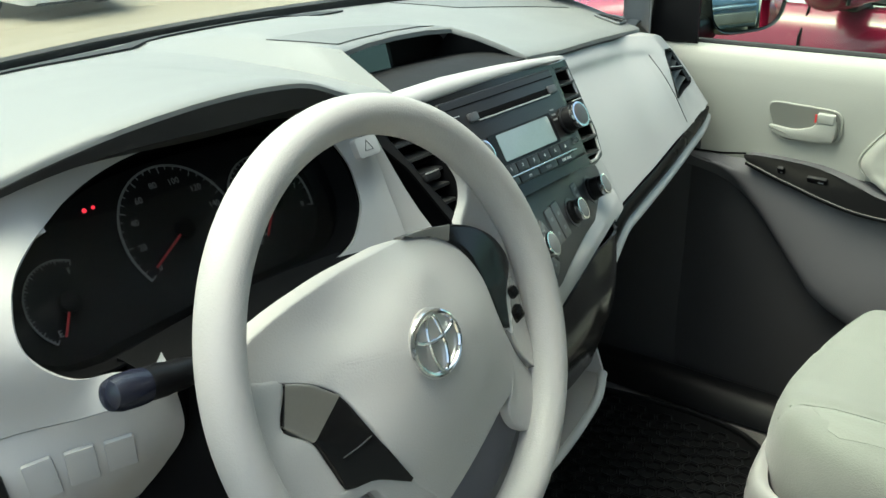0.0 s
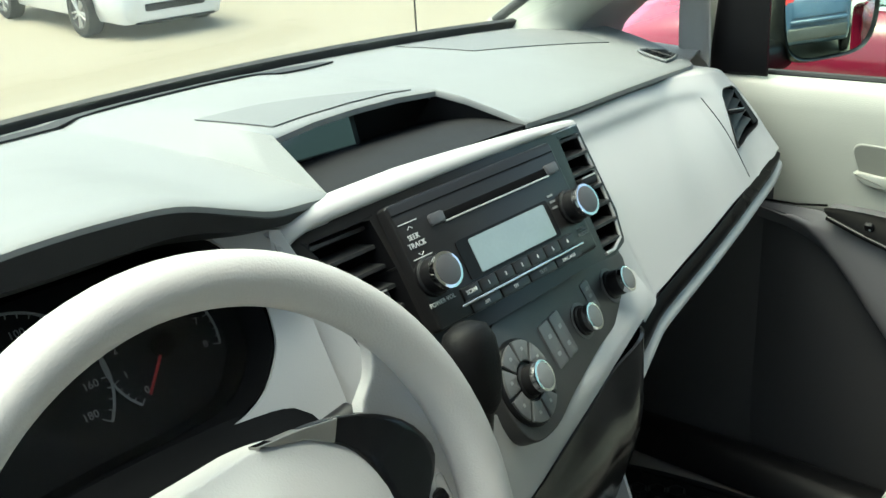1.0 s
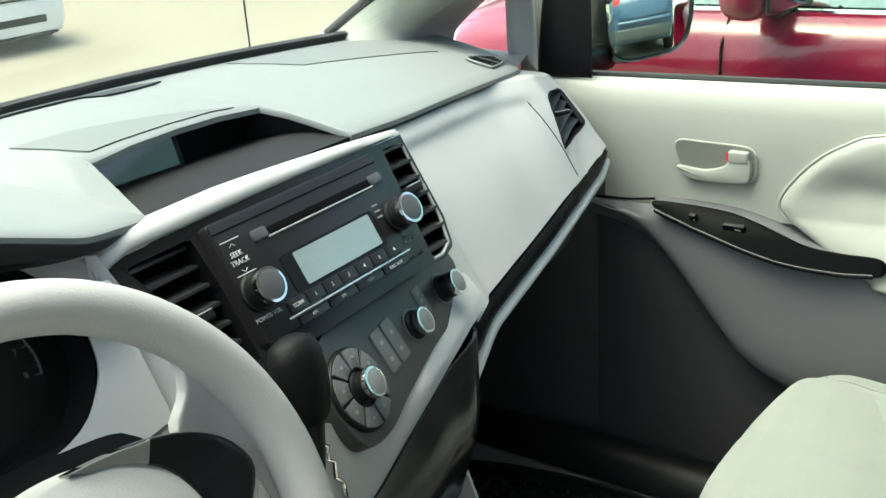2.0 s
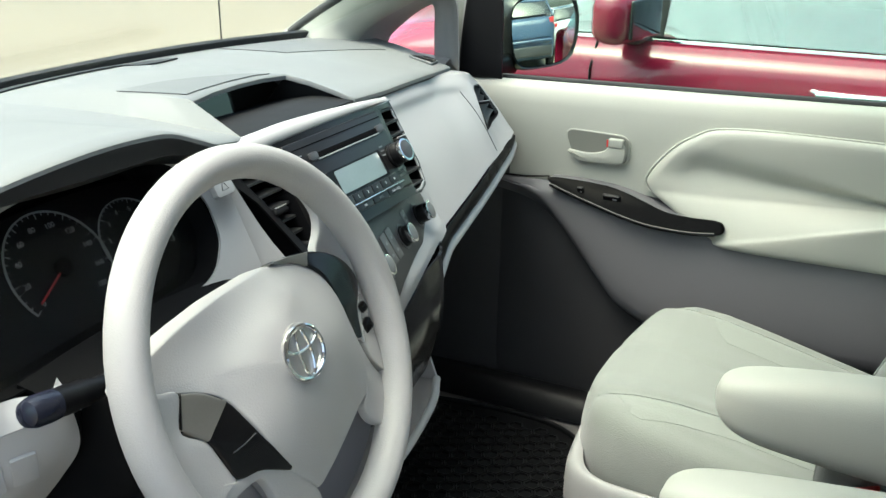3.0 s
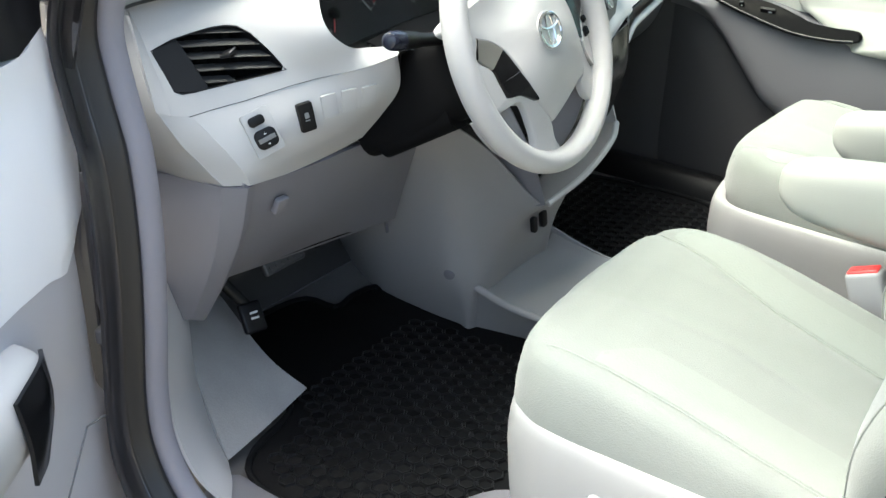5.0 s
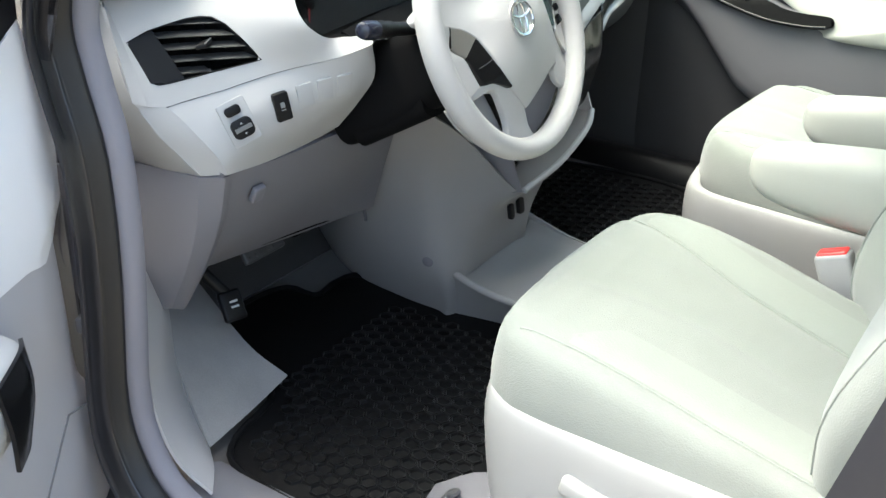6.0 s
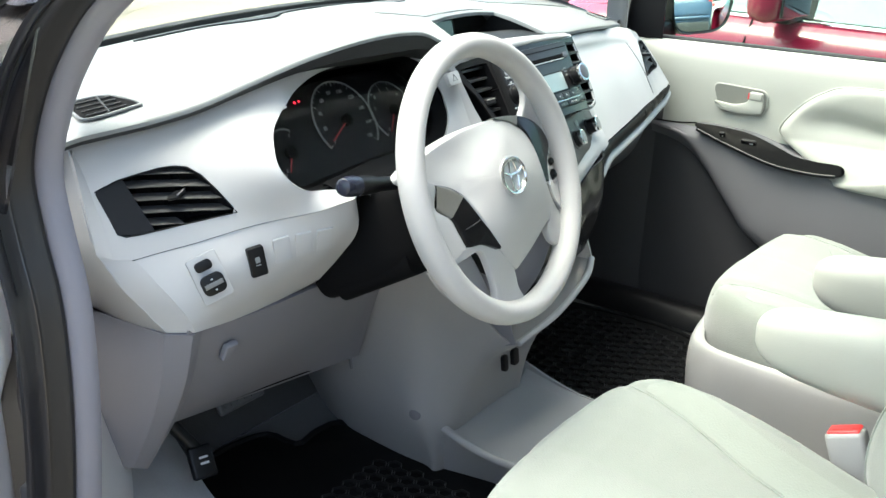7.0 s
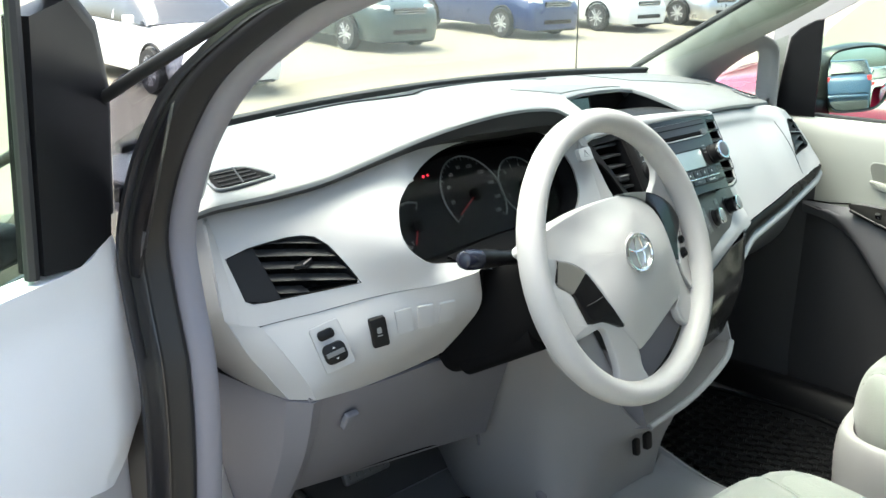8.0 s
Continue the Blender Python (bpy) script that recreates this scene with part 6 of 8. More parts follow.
# seat belt buckles
def buckle(x, y, z, lean):
    b = thing("seat_belt_buckle", (x, y, z - 0.1), "white seat belt buckle with a red release button", "buckle", "seat belt buckles")
    m = frame3((x, y, z), (0, -0.93, 0.37), (0, lean, 1))
    part("body", box(m @ pose(0, -0.040, 0), (0.053, 0.088, 0.032), 0.007), M_SEATSIDE, b, angle=60)
    part("button", box(m @ pose(0, 0.003, 0), (0.044, 0.008, 0.025), 0.003), M_REDBTN, b, "red release button")
    part("button_inset", box(m @ pose(0, 0.0075, 0), (0.030, 0.001, 0.014), 0.0004), M_REDBTN, b)
    part("stem", box(m @ pose(0, -0.115, 0), (0.034, 0.07, 0.012), 0.003), M_BLACK, b)
    return b


buckle(-0.178, -0.098, 0.816, 0.33)
buckle(0.165, -0.135, 0.800, 0.33)

# ---- floor mats ----
def floor_mat(poly, z, hexes, label):
    fm = thing("floor_mat", (sum(p[0] for p in poly) / len(poly), sum(p[1] for p in poly) / len(poly), z), label, "floor mat", "floor mats")
    loop = [(p[0], p[1]) for p in spl_closed([(x, y, 0) for x, y in poly], 60)]
    part("sheet", prism(loop, 0, 0.005, pose(0, 0, z), 0.002), M_MAT, fm)
    part("raised_edge", tube([Vector((x, y, z + 0.007)) for x, y in loop], 0.006, closed=True, seg=8), M_MAT, fm)
    x0, x1, y0, y1, s = hexes
    bm = bmesh.new()
    j = 0
    y = y0
    while y < y1:
        x = x0 + (s * 0.866 if j % 2 else 0)
        while x < x1:
            if inside(loop, x, y) and all(inside(loop, x + 0.035 * a, y + 0.035 * b) for a, b in ((1, 0), (-1, 0), (0, 1), (0, -1))):
                ring = [[Vector((x + q * math.cos(math.pi / 6 + math.pi / 3 * i), y + q * math.sin(math.pi / 6 + math.pi / 3 * i), z + h)) for i in range(6)] for q, h in ((s * 0.95, 0.005), (s * 0.91, 0.0095), (s * 0.78, 0.0095), (s * 0.73, 0.005))]
                grid(ring, loop=True, bm=bm)
            x += s * 1.732
        y += s * 1.5
        j += 1
    t = part("hexagon_tread", bm, M_TREAD, fm, "raised hexagon tread", flat=True)
    tagged(t, kind="stuff")
    return fm


floor_mat([(-0.735, 0.60), (-0.68, 0.645), (-0.57, 0.67), (-0.53, 0.74), (-0.50, 0.84), (-0.44, 0.92), (-0.33, 0.928), (-0.258, 0.905), (-0.250, 0.838), (-0.19, 0.842), (-0.13, 0.82), (-0.13, 0.70), (-0.135, 0.60), (-0.115, 0.48), (-0.12, 0.36), (-0.35, 0.27), (-0.60, 0.27), (-0.74, 0.35), (-0.75, 0.50)], FLOOR, (-0.75, -0.18, 0.28, 0.70, 0.0165), "black rubber mat with hexagon tread in the driver's footwell")
floor_mat([(0.17, 0.88), (0.40, 0.92), (0.62, 0.88), (0.70, 0.70), (0.70, 0.45), (0.55, 0.33), (0.30, 0.33), (0.17, 0.42), (0.165, 0.60)], FLOOR, (0.15, 0.72, 0.34, 0.90, 0.018), "black rubber mat with hexagon tread in the passenger footwell")

# ---- passenger door ----
pd = thing("door_2", (0.86, 0.2, 0.45), "closed passenger door with cream vinyl trim and grey lower panel", "door", kind="structure")
sill = lambda y: 1.140 - 0.033 * (y - 0.3)
ys = np.linspace(0.80, -0.75, 32)
rows = []
for z, x in ((1.0, 0.905), (1.0, 0.885), (0.985, 0.868), (0.93, 0.856), (0.80, 0.848), (0.55, 0.842), (0.20, 0.842), (0.0, 0.842)):
    rows.append([(x - 0.0, y, 0.935 + (sill(y) - 0.935) * (z if x != 0.905 else 1.0)) for y in ys])
part("upper_trim", grid(rows, thick=0.004), M_CREAM, pd, "cream grained vinyl upper trim", angle=60)
rows = []
for z, x in ((0.938, 0.842), (0.90, 0.842), (0.82, 0.842), (0.70, 0.842), (0.55, 0.842), (0.47, 0.845)):
    rows.append([(x, y, z) for y in ys])
# same grey panel as below; the recess's shade is painted in
part("lower_trim", surf(rows, 12, 32, thick=0.004), M_DOORSHADE, pd, "grey door recess with its shade put in as near black", angle=60)
# swelling lower panel with the map pocket
rows = []
for y, d in ((0.66, 0.004), (0.60, 0.012), (0.55, 0.018), (0.50, 0.026), (0.46, 0.032), (0.42, 0.036), (0.38, 0.038), (0.30, 0.040), (0.2, 0.042), (-0.1, 0.042), (-0.6, 0.042)):
    z1 = np.interp(y, [0.3, 0.5, 0.66], [0.908, 0.940, 0.938])
    z0 = np.interp(y, [0.30, 0.36, 0.43, 0.49, 0.53, 0.58, 0.66], [0.685, 0.70, 0.77, 0.838, 0.88, 0.912, 0.925])
    rows.append([(0.834, y, z1), (0.834 - d * 0.8, y, z1 - 0.015), (0.834 - d, y, (z1 + z0) / 2), (0.834 - d * 0.9, y, z0 + 0.01), (0.838, y, z0 - 0.012)])
part("pocket_swell", surf(rows, 40, 14, thick=0.004), M_DOORGREY, pd, angle=60)
# padded arm panel
MX = Matrix(((0, 0, -1, 0.842), (-1, 0, 0, 0), (0, 1, 0, 0), (0, 0, 0, 1)))  # x: backwards, y: up, z: into the cabin
PAD = [(-0.352, 0.965), (-0.325, 1.020), (-0.270, 1.068), (-0.19, 1.092), (0.10, 1.098), (0.60, 1.098), (0.66, 1.0), (0.60, 0.885), (0.10, 0.878), (-0.17, 0.876), (-0.215, 0.890), (-0.30, 0.930)]
loop = [(p[0], p[1]) for p in spl_closed([(x, y, 0) for x, y in PAD], 80)]
rows = []
for k, (g, h) in enumerate(((1.0, -0.004), (1.0, 0.006), (0.985, 0.014), (0.95, 0.019), (0.88, 0.022), (0.78, 0.023), (0.68, 0.024), (0.58, 0.024), (0.48, 0.024), (0.38, 0.024), (0.28, 0.024), (0.16, 0.024), (0.05, 0.024))):
    rows.append([MX @ Vector((0.15 + (x - 0.15) * g, 0.985 + (y - 0.985) * g, h + (max(0, 0.955 - y) * 0.60 - (0.018 * math.exp(-(((y - 1.01) / 0.035) ** 2)) if g < 0.93 else 0)) * (1 if h > 0 else 0))) for x, y in loop])
part("arm_pad", grid(rows, loop=True, cap=True), M_CREAM, pd, "padded light grey-cream arm panel", angle=70)
part("pad_piping", tube([MX @ Vector((x * 1.002, y, 0.008)) for x, y in loop], 0.0022, closed=True, seg=6), M_CREAM, pd)
# gloss switch panel
SWP = [(-0.543, 0.955), (-0.50, 0.958), (-0.44, 0.957), (-0.40, 0.953), (-0.345, 0.940), (-0.30, 0.928), (-0.25, 0.925), (-0.193, 0.925), (-0.189, 0.906), (-0.25, 0.900), (-0.323, 0.901), (-0.38, 0.909), (-0.437, 0.921), (-0.513, 0.939)]
loop = [(p[0], p[1]) for p in spl_closed([(x, y, 0) for x, y in SWP], 60)]
lift = lambda y: 0.022 + (0.975 - y) * 0.62
def plate(loop, a, b, g=1.0, c=(-0.4, 0.94)):
    rows = [[MX @ Vector((x, y, lift(y) + a)) for x, y in loop], [MX @ Vector((x, y, lift(y) + b - 0.002)) for x, y in loop], [MX @ Vector((c[0] + (x - c[0]) * 0.99, c[1] + (y - c[1]) * 0.96, lift(y) + b)) for x, y in loop]]
    return grid(rows, loop=True, cap=True)


part("armrest_ledge", plate([(x * 1.0, y - 0.003) for x, y in loop], -0.06, -0.001), M_DOORGREY, pd, "grey armrest ledge", angle=50)
swp = part("switch_plate", plate(loop, -0.002, 0.003), M_PLATE, pd, "gloss black window switch plate", angle=50)
for x, y, w, h, n in ((-0.470, 0.945, 0.012, 0.016, "lock_switch"), (-0.405, 0.940, 0.034, 0.014, "window_switch")):
    m = MX @ pose(x, y, lift(y) + 0.003) @ pose(0, 0, 0, 32)
    part(n, box(m @ pose(0, 0, 0.003), (w, h, 0.008), 0.002), M_BLACK, swp)
    part("switch_mark", box(m @ pose(w * 0.2, 0, 0.0073), (w * 0.25, 0.003, 0.0006)), M_INK, swp)
edge = [(x, y) for x, y in ((-0.535, 0.946), (-0.513, 0.9405), (-0.475, 0.931), (-0.437, 0.9225), (-0.38, 0.9105), (-0.323, 0.9025), (-0.25, 0.9015), (-0.200, 0.906))]
part("front_roll", tube([MX @ Vector((p[0], p[1] - 0.002, lift(p[1]) + 0.001)) for p in spl([(x, y, 0) for x, y in edge], 30)], 0.0042, seg=12), M_PIANO, swp, "gloss black rolled front edge")
# inner handle
loop = rpoly([(-0.524, 1.052), (-0.391, 1.050), (-0.391, 0.994), (-0.498, 0.987)], 0.022, 9)
hl = part("handle_rim", tube([MX @ Vector((x, y, 0.0035)) for x, y in loop], 0.002, closed=True, seg=8), M_CREAM, pd, "rim of the recessed door handle")
cc = (-0.46, 1.02)
rows = [[MX @ Vector((cc[0] + (x - cc[0]) * g, cc[1] + (y - cc[1]) * g, h)) for x, y in loop] for g, h in ((0.98, 0.0068), (0.90, 0.0062), (0.75, 0.0060))]
# nearly flush, so the hollow's shade is painted in
part("handle_cup", grid(rows, loop=True, cap=True), M_CUP, hl, "cream cup behind the handle, shade put into its darker colour")
LV = [(-0.512, 1.012), (-0.47, 1.010), (-0.44, 1.018), (-0.428, 1.030), (-0.40, 1.034), (-0.398, 1.003), (-0.415, 0.994), (-0.48, 0.992), (-0.505, 1.0)]
loop2 = [(p[0], p[1]) for p in spl_closed([(x, y, 0) for x, y in LV], 40)]
part("handle_lever", prism(loop2[::1], 0.004, 0.014, MX, 0.004), M_CREAM, hl, "cream pull lever")
part("lock_tab", box(MX @ pose(-0.416, 1.036, 0.010), (0.030, 0.018, 0.012), 0.003), M_CREAM, hl, "small cream lock tab")
part("lock_mark", box(MX @ pose(-0.432, 1.036, 0.0165), (0.003, 0.014, 0.001)), M_REDBTN, hl)
part("front_seam", tube([(0.840, 0.70, 0.938), (0.838, 0.60, 0.942), (0.836, 0.55, 0.950)], 0.002, seg=6), M_DARK, pd)
# sill, frame and glass
part("sill_strip", tube([(0.893, y, sill(y) + 0.002) for y in np.linspace(0.74, -0.75, 12)], 0.006, seg=8), M_RUBBER, pd, "black weatherstrip along the sill")
rows = [[(0.915 + 0.0 * y, y, sill(y) - 0.05) for y in np.linspace(0.72, -0.75, 8)], [(0.90, y, 1.30) for y in np.linspace(0.70, -0.75, 8)], [(0.84, y, 1.50) for y in np.linspace(0.45, -0.75, 8)]]
pg = part("window_pane", surf(rows, 8, 8, thick=0.004), G_GREEN, pd, "green-tinted window pane")
pg.visible_shadow = False
# black sail panel
SAIL = [(0.776, 1.125), (0.676, 1.128), (0.678, 1.24), (0.682, 1.353), (0.70, 1.349), (0.735, 1.328), (0.756, 1.305), (0.766, 1.23)]
bm = bmesh.new()
rows = [[(0.872, y, z) for y, z in SAIL], [(0.868, y, z) for y, z in SAIL], [(0.866, 0.68 + (y - 0.68) * 0.94, 1.28 + (z - 1.28) * 0.97) for y, z in SAIL]]
part("sail_panel", grid(rows, loop=True, cap=True), M_BLACK, pd, "black triangular mirror panel", flat=True)
# outer skin
rows = [[(0.955, y, 1.10) for y in np.linspace(0.80, -0.75, 6)], [(0.985, y, 0.9) for y in np.linspace(0.80, -0.75, 6)], [(0.98, y, 0.45) for y in np.linspace(0.80, -0.75, 6)]]
part("outer_skin", surf(rows, 8, 6, thick=0.004), M_BODY, pd, "dark grey outer skin")

# passenger door mirror
dm = thing("door_mirror", (1.02, 0.72, 1.10), "dark grey door mirror reflecting parked cars", "mirror")
MG = frame3((1.055, 0.665, 1.195), (0.870, -0.493, 0), (0.035, 0.06, 1))
SH = [(-0.085, 0.060), (-0.03, 0.085), (0.07, 0.088), (0.100, 0.05), (0.098, -0.02), (0.07, -0.062), (0.0, -0.072), (-0.06, -0.068), (-0.085, -0.03)]
loop = [(p[0], p[1]) for p in spl_closed([(x, y, 0) for x, y in SH], 48)]
rows = []
for g, h in ((0.90, -0.004), (0.98, 0.006), (1.03, -0.004), (1.04, -0.04), (0.95, -0.08), (0.7, -0.11), (0.3, -0.125)):
    rows.append([MG @ Vector((x * g, y * g, h)) for x, y in loop])
part("housing", grid(rows, loop=True, cap=True), M_BODY, dm, angle=60)
part("glass", grid([[MG @ Vector((x * g, y * g, 0.0045 - ((x * g) ** 2 + (y * g) ** 2) / 2.6)) for x, y in loop] for g in (0.915, 0.8, 0.65, 0.5, 0.35, 0.2, 0.06)], loop=True, cap=True), M_MIRROR, dm, "convex silvered mirror glass", angle=80)
part("arm", box(pose(0.95, 0.735, 1.135, 0, 0, 0), (0.15, 0.07, 0.05), 0.015), M_BLACK, dm, angle=60)

# ---- pillars ----
LIN = [(0.812, 1.12), (0.770, 1.12), (0.760, 1.23), (0.748, 1.302), (0.730, 1.322), (0.684, 1.352), (0.55, 1.435), (0.42, 1.51), (0.46, 1.55), (0.60, 1.49), (0.72, 1.42), (0.80, 1.33)]
bm = grid([[(x, y, z) for y, z in LIN] for x in (0.882, 0.876, 0.874)], loop=True, cap=True)
tagged(mesh_ob("pillar_lining", bm, M_SEATSIDE, 60), "grey inner lining beside the black mirror panel", "pillar", kind="structure")
GE = [(0.652, 1.030, 1.214), (0.680, 0.969, 1.263), (0.688, 0.877, 1.320), (0.690, 0.760, 1.395), (0.680, 0.60, 1.49), (0.664, 0.42, 1.595), (0.650, 0.22, 1.70)]
RG = [(0.690, 0.925, 1.188), (0.728, 0.928, 1.212), (0.752, 0.888, 1.250), (0.768, 0.796, 1.304), (0.765, 0.66, 1.385), (0.745, 0.47, 1.51), (0.720, 0.24, 1.645)]
rows = []
for a, b in zip(GE, RG):
    a, b = Vector(a), Vector(b)
    rows.append([a + Vector((0.006, 0.03, 0.002)), a + Vector((0, 0.004, 0.001)), a, a.lerp(b, 0.3) + Vector((-0.012, -0.012, -0.002)), a.lerp(b, 0.7) + Vector((-0.012, -0.012, -0.002)), b, b + Vector((0.010, 0.004, 0.004))])
tagged(mesh_ob("pillar_trim", surf(rows, 28, 20, thick=0.004), M_CREAM, 60), "pale moulded trim of the windshield pillar", "pillar", kind="structure")
part_edge = tube([Vector(p) + Vector((0.002, 0.012, 0.004)) for p in spl(GE, 24)], 0.009, seg=8)
tagged(mesh_ob("glass_seal", part_edge, M_RUBBER, 60), "black rubber edge of the windshield along the pillar", "seal", kind="structure")
# grey reveal between the pillar's ridge and the quarter window
QW = [(0.945, 1.166), (0.942, 1.178), (0.930, 1.200), (0.880, 1.243), (0.838, 1.268), (0.824, 1.270), (0.817, 1.258), (0.816, 1.204), (0.815, 1.164)]
OU = [(0.690, 0.925, 1.170), (0.694, 0.927, 1.190), (0.728, 0.928, 1.212), (0.752, 0.888, 1.250), (0.765, 0.825, 1.290), (0.790, 0.790, 1.312), (0.832, 0.766, 1.285), (0.838, 0.760, 1.22), (0.838, 0.757, 1.140)]
rows = []
for o, (y, z) in zip(OU, QW):
    o, i = Vector(o), Vector((0.846, y, z))
    rows.append([o, o.lerp(i, 0.25) + Vector((0.012, 0, 0)), o.lerp(i, 0.6) + Vector((0.012, 0, 0)), i, i + Vector((0.022, 0, 0))])
tagged(mesh_ob("quarter_reveal", surf(rows, 40, 14, thick=0.003), M_SEATSIDE, 60), "grey moulded reveal round the quarter window", "pillar", kind="structure")
tagged(mesh_ob("quarter_sill", grid([[(0.868, 0.96, 1.166), (0.868, 0.784, 1.160)], [(0.846, 0.96, 1.167), (0.846, 0.784, 1.162)], [(0.80, 0.96, 1.150), (0.80, 0.784, 1.146)], [(0.79, 0.96, 1.10), (0.79, 0.784, 1.10)]], thick=0.003), M_SEATSIDE, 60), "grey sill under the quarter window", "sill", kind="structure")
bm = grid([[(0.872, 0.99, 1.13), (0.872, 0.78, 1.12)], [(0.862, 0.80, 1.29), (0.862, 0.76, 1.31)]], thick=0.004)
qg = tagged(mesh_ob("window_3", bm, G_CLEAR, flat=True), "small clear quarter window pane", "window", kind="structure")
qg.visible_shadow = False

# driver side door opening
WSL = [(0.30, 1.49), (0.372, 1.466), (0.436, 1.440), (0.547, 1.373), (0.612, 1.303), (0.650, 1.238), (0.671, 1.172), (0.660, 1.105), (0.640, 1.030), (0.634, 0.95), (0.636, 0.86), (0.645, 0.76), (0.655, 0.66), (0.648, 0.58), (0.605, 0.505), (0.52, 0.475), (0.30, 0.468), (-0.2, 0.468), (-0.8, 0.468)]
curve = [Vector((-0.842, p[0], p[1])) for p in spl([(y, z, 0) for y, z in WSL], 110)]


def ribbon(offs):
    """A strip swept along the opening; offs are pairs of sideways place and outward distance."""
    rows = []
    for k, p in enumerate(curve):
        t = curve[min(k + 1, len(curve) - 1)] - curve[max(k - 1, 0)]
        n = Vector((0, -t.z, t.y)).normalized()
        if k == 0:
            ref = n
        if n.dot(Vector((0, 1, 0))) < 0 and p.z > 0.55:
            n = -n
        if p.z <= 0.55 and n.z > 0:
            n = -n
        rows.append([Vector((x, p.y, p.z)) + n * d for x, d in offs])
    return rows


strip = tagged(mesh_ob("weatherstrip", grid(ribbon([(-0.832, 0.012), (-0.830, 0.002), (-0.837, -0.008), (-0.850, -0.009), (-0.859, -0.005), (-0.864, 0.002), (-0.863, 0.012)]), thick=0.001), M_STRIP, 60), "lavender-grey cloth weatherstrip round the door opening", "weatherstrip", kind="structure")
ring = tagged(mesh_ob("body_pillar", grid(ribbon([(-0.895, 0.030), (-0.8965, 0.0130), (-0.8985, 0.0090), (-0.9015, 0.0105), (-0.910, 0.0095), (-0.921, 0.0065), (-0.928, 0.003), (-0.9315, 0.004), (-0.9325, 0.009)]), thick=0.004), M_BODY, 50), "dark grey painted metal body pillar round the open door", "pillar", kind="structure")
tagged(mesh_ob("door_seal", grid(ribbon([(-0.864, 0.014), (-0.866, 0.005), (-0.871, 0.004), (-0.876, 0.010), (-0.890, 0.012), (-0.896, 0.015), (-0.898, 0.026)]), thick=0.001), M_RUBBER, 60), "black rubber seal on the door opening", "seal", kind="structure")
tagged(mesh_ob("outer_seal", grid(ribbon([(-0.913, 0.016), (-0.914, 0.0055), (-0.919, 0.0045), (-0.921, 0.016)])[:48], thick=0.001), M_RUBBER, 60), "black outer rubber seal on the pillar", "seal", kind="structure")
tagged(mesh_ob("pillar_lining", grid(ribbon([(-0.834, 0.006), (-0.815, 0.020), (-0.785, 0.055), (-0.765, 0.10)])[:34], thick=0.003), M_HEAD, 60), "pale lining of the driver's windshield pillar", "pillar", kind="structure")
tagged(mesh_ob("sill_plate", grid([[(-0.74, y, 0.468), (-0.76, y, 0.480), (-0.80, y, 0.484), (-0.836, y, 0.476)] for y in np.linspace(0.62, -0.8, 20)], thick=0.004), M_GREY, 60), "grey plastic scuff plate on the door sill", "sill", kind="structure")
tagged(mesh_ob("rocker", grid([[(-0.845, y, 0.47), (-0.90, y, 0.45), (-0.95, y, 0.40), (-0.96, y, 0.25), (-0.90, y, 0.2)] for y in (1.2, 0.4, -0.8, -2.4)], thick=0.004), M_BODY, 50), "dark grey painted rocker below the door", "sill", kind="structure")
tagged(mesh_ob("front_wing", grid([[(-0.955, 0.76, 1.15), (-0.965, 1.0, 1.12), (-0.96, 1.5, 1.02), (-0.93, 2.0, 0.85)], [(-0.985, 0.76, 0.9), (-0.995, 1.0, 0.9), (-0.99, 1.5, 0.85), (-0.95, 2.0, 0.7)], [(-0.97, 0.76, 0.4), (-0.98, 1.0, 0.4), (-0.97, 1.5, 0.4), (-0.94, 2.0, 0.4)]], thick=0.004), M_BODY, 50), "dark grey front wing beside the driver's door", "wing", kind="structure")

rows = [[(x, -0.268 - 0.235 * (z - 0.947) - e, z) for x, e in ((-0.80, 0.05), (-0.85, 0.018), (-0.885, 0.010), (-0.892, 0.016), (-0.905, 0.016), (-0.910, 0.006), (-0.945, 0.0), (-0.955, 0.012), (-0.952, 0.16), (-0.80, 0.16))] for z in np.linspace(0.47, 1.55, 20)]
tagged(mesh_ob("centre_post", grid(rows, loop=True, cap=True), M_BODY, 50), "dark grey painted post behind the driver's seat opening", "pillar", kind="structure")

# ---- driver door, standing open ----
A = radians(60)
MD = Matrix(((-math.sin(A), -math.cos(A), 0, -0.905), (-math.cos(A), math.sin(A), 0, 0.700), (0, 0, 1, 0), (0, 0, 0, 1)))  # x: along the door, y: outward face, z: up
dd = thing("door_1", MD @ Vector((0.5, 0, 0.45)), "open driver's door with light grey trim and black mirror panel", "door", kind="structure")
dsill = lambda k: 1.172 + 0.06 * max(0, k - 0.13)


def dnet(fn, ks, vs, thick=0.004):
    return grid([[MD @ Vector(fn(k, v)) for k in ks] for v in vs], thick=thick)


def front_k(z):
    """Where the trim ends towards the hinge."""
    return np.interp(z, [0.30, 0.47, 0.57, 0.69, 0.915, 0.93, 0.95, 1.07, 1.16, 1.18], [-0.15, -0.165, -0.12, -0.03, -0.002, -0.002, -0.036, -0.034, 0.006, 0.014])


def din(t, z):
    """Inner face of the door: t runs from the hinge end, z is the height."""
    k0 = front_k(z)
    k = k0 + (1.05 - k0) * t
    y = (0.010 + 0.045 * min(1, max(0, (1.0 - z) / 0.1))) * max(0, 1 - (k - k0) / 0.05) ** 2
    if z < 1.13:
        y -= 0.022 * math.sin(math.pi * min(1, (1.13 - z) / 0.40)) * min(1, max(0, (k - k0) / 0.12))
    return (k, y, z)


ts = np.r_[np.linspace(0, 0.15, 14), np.linspace(0.17, 1, 18)]
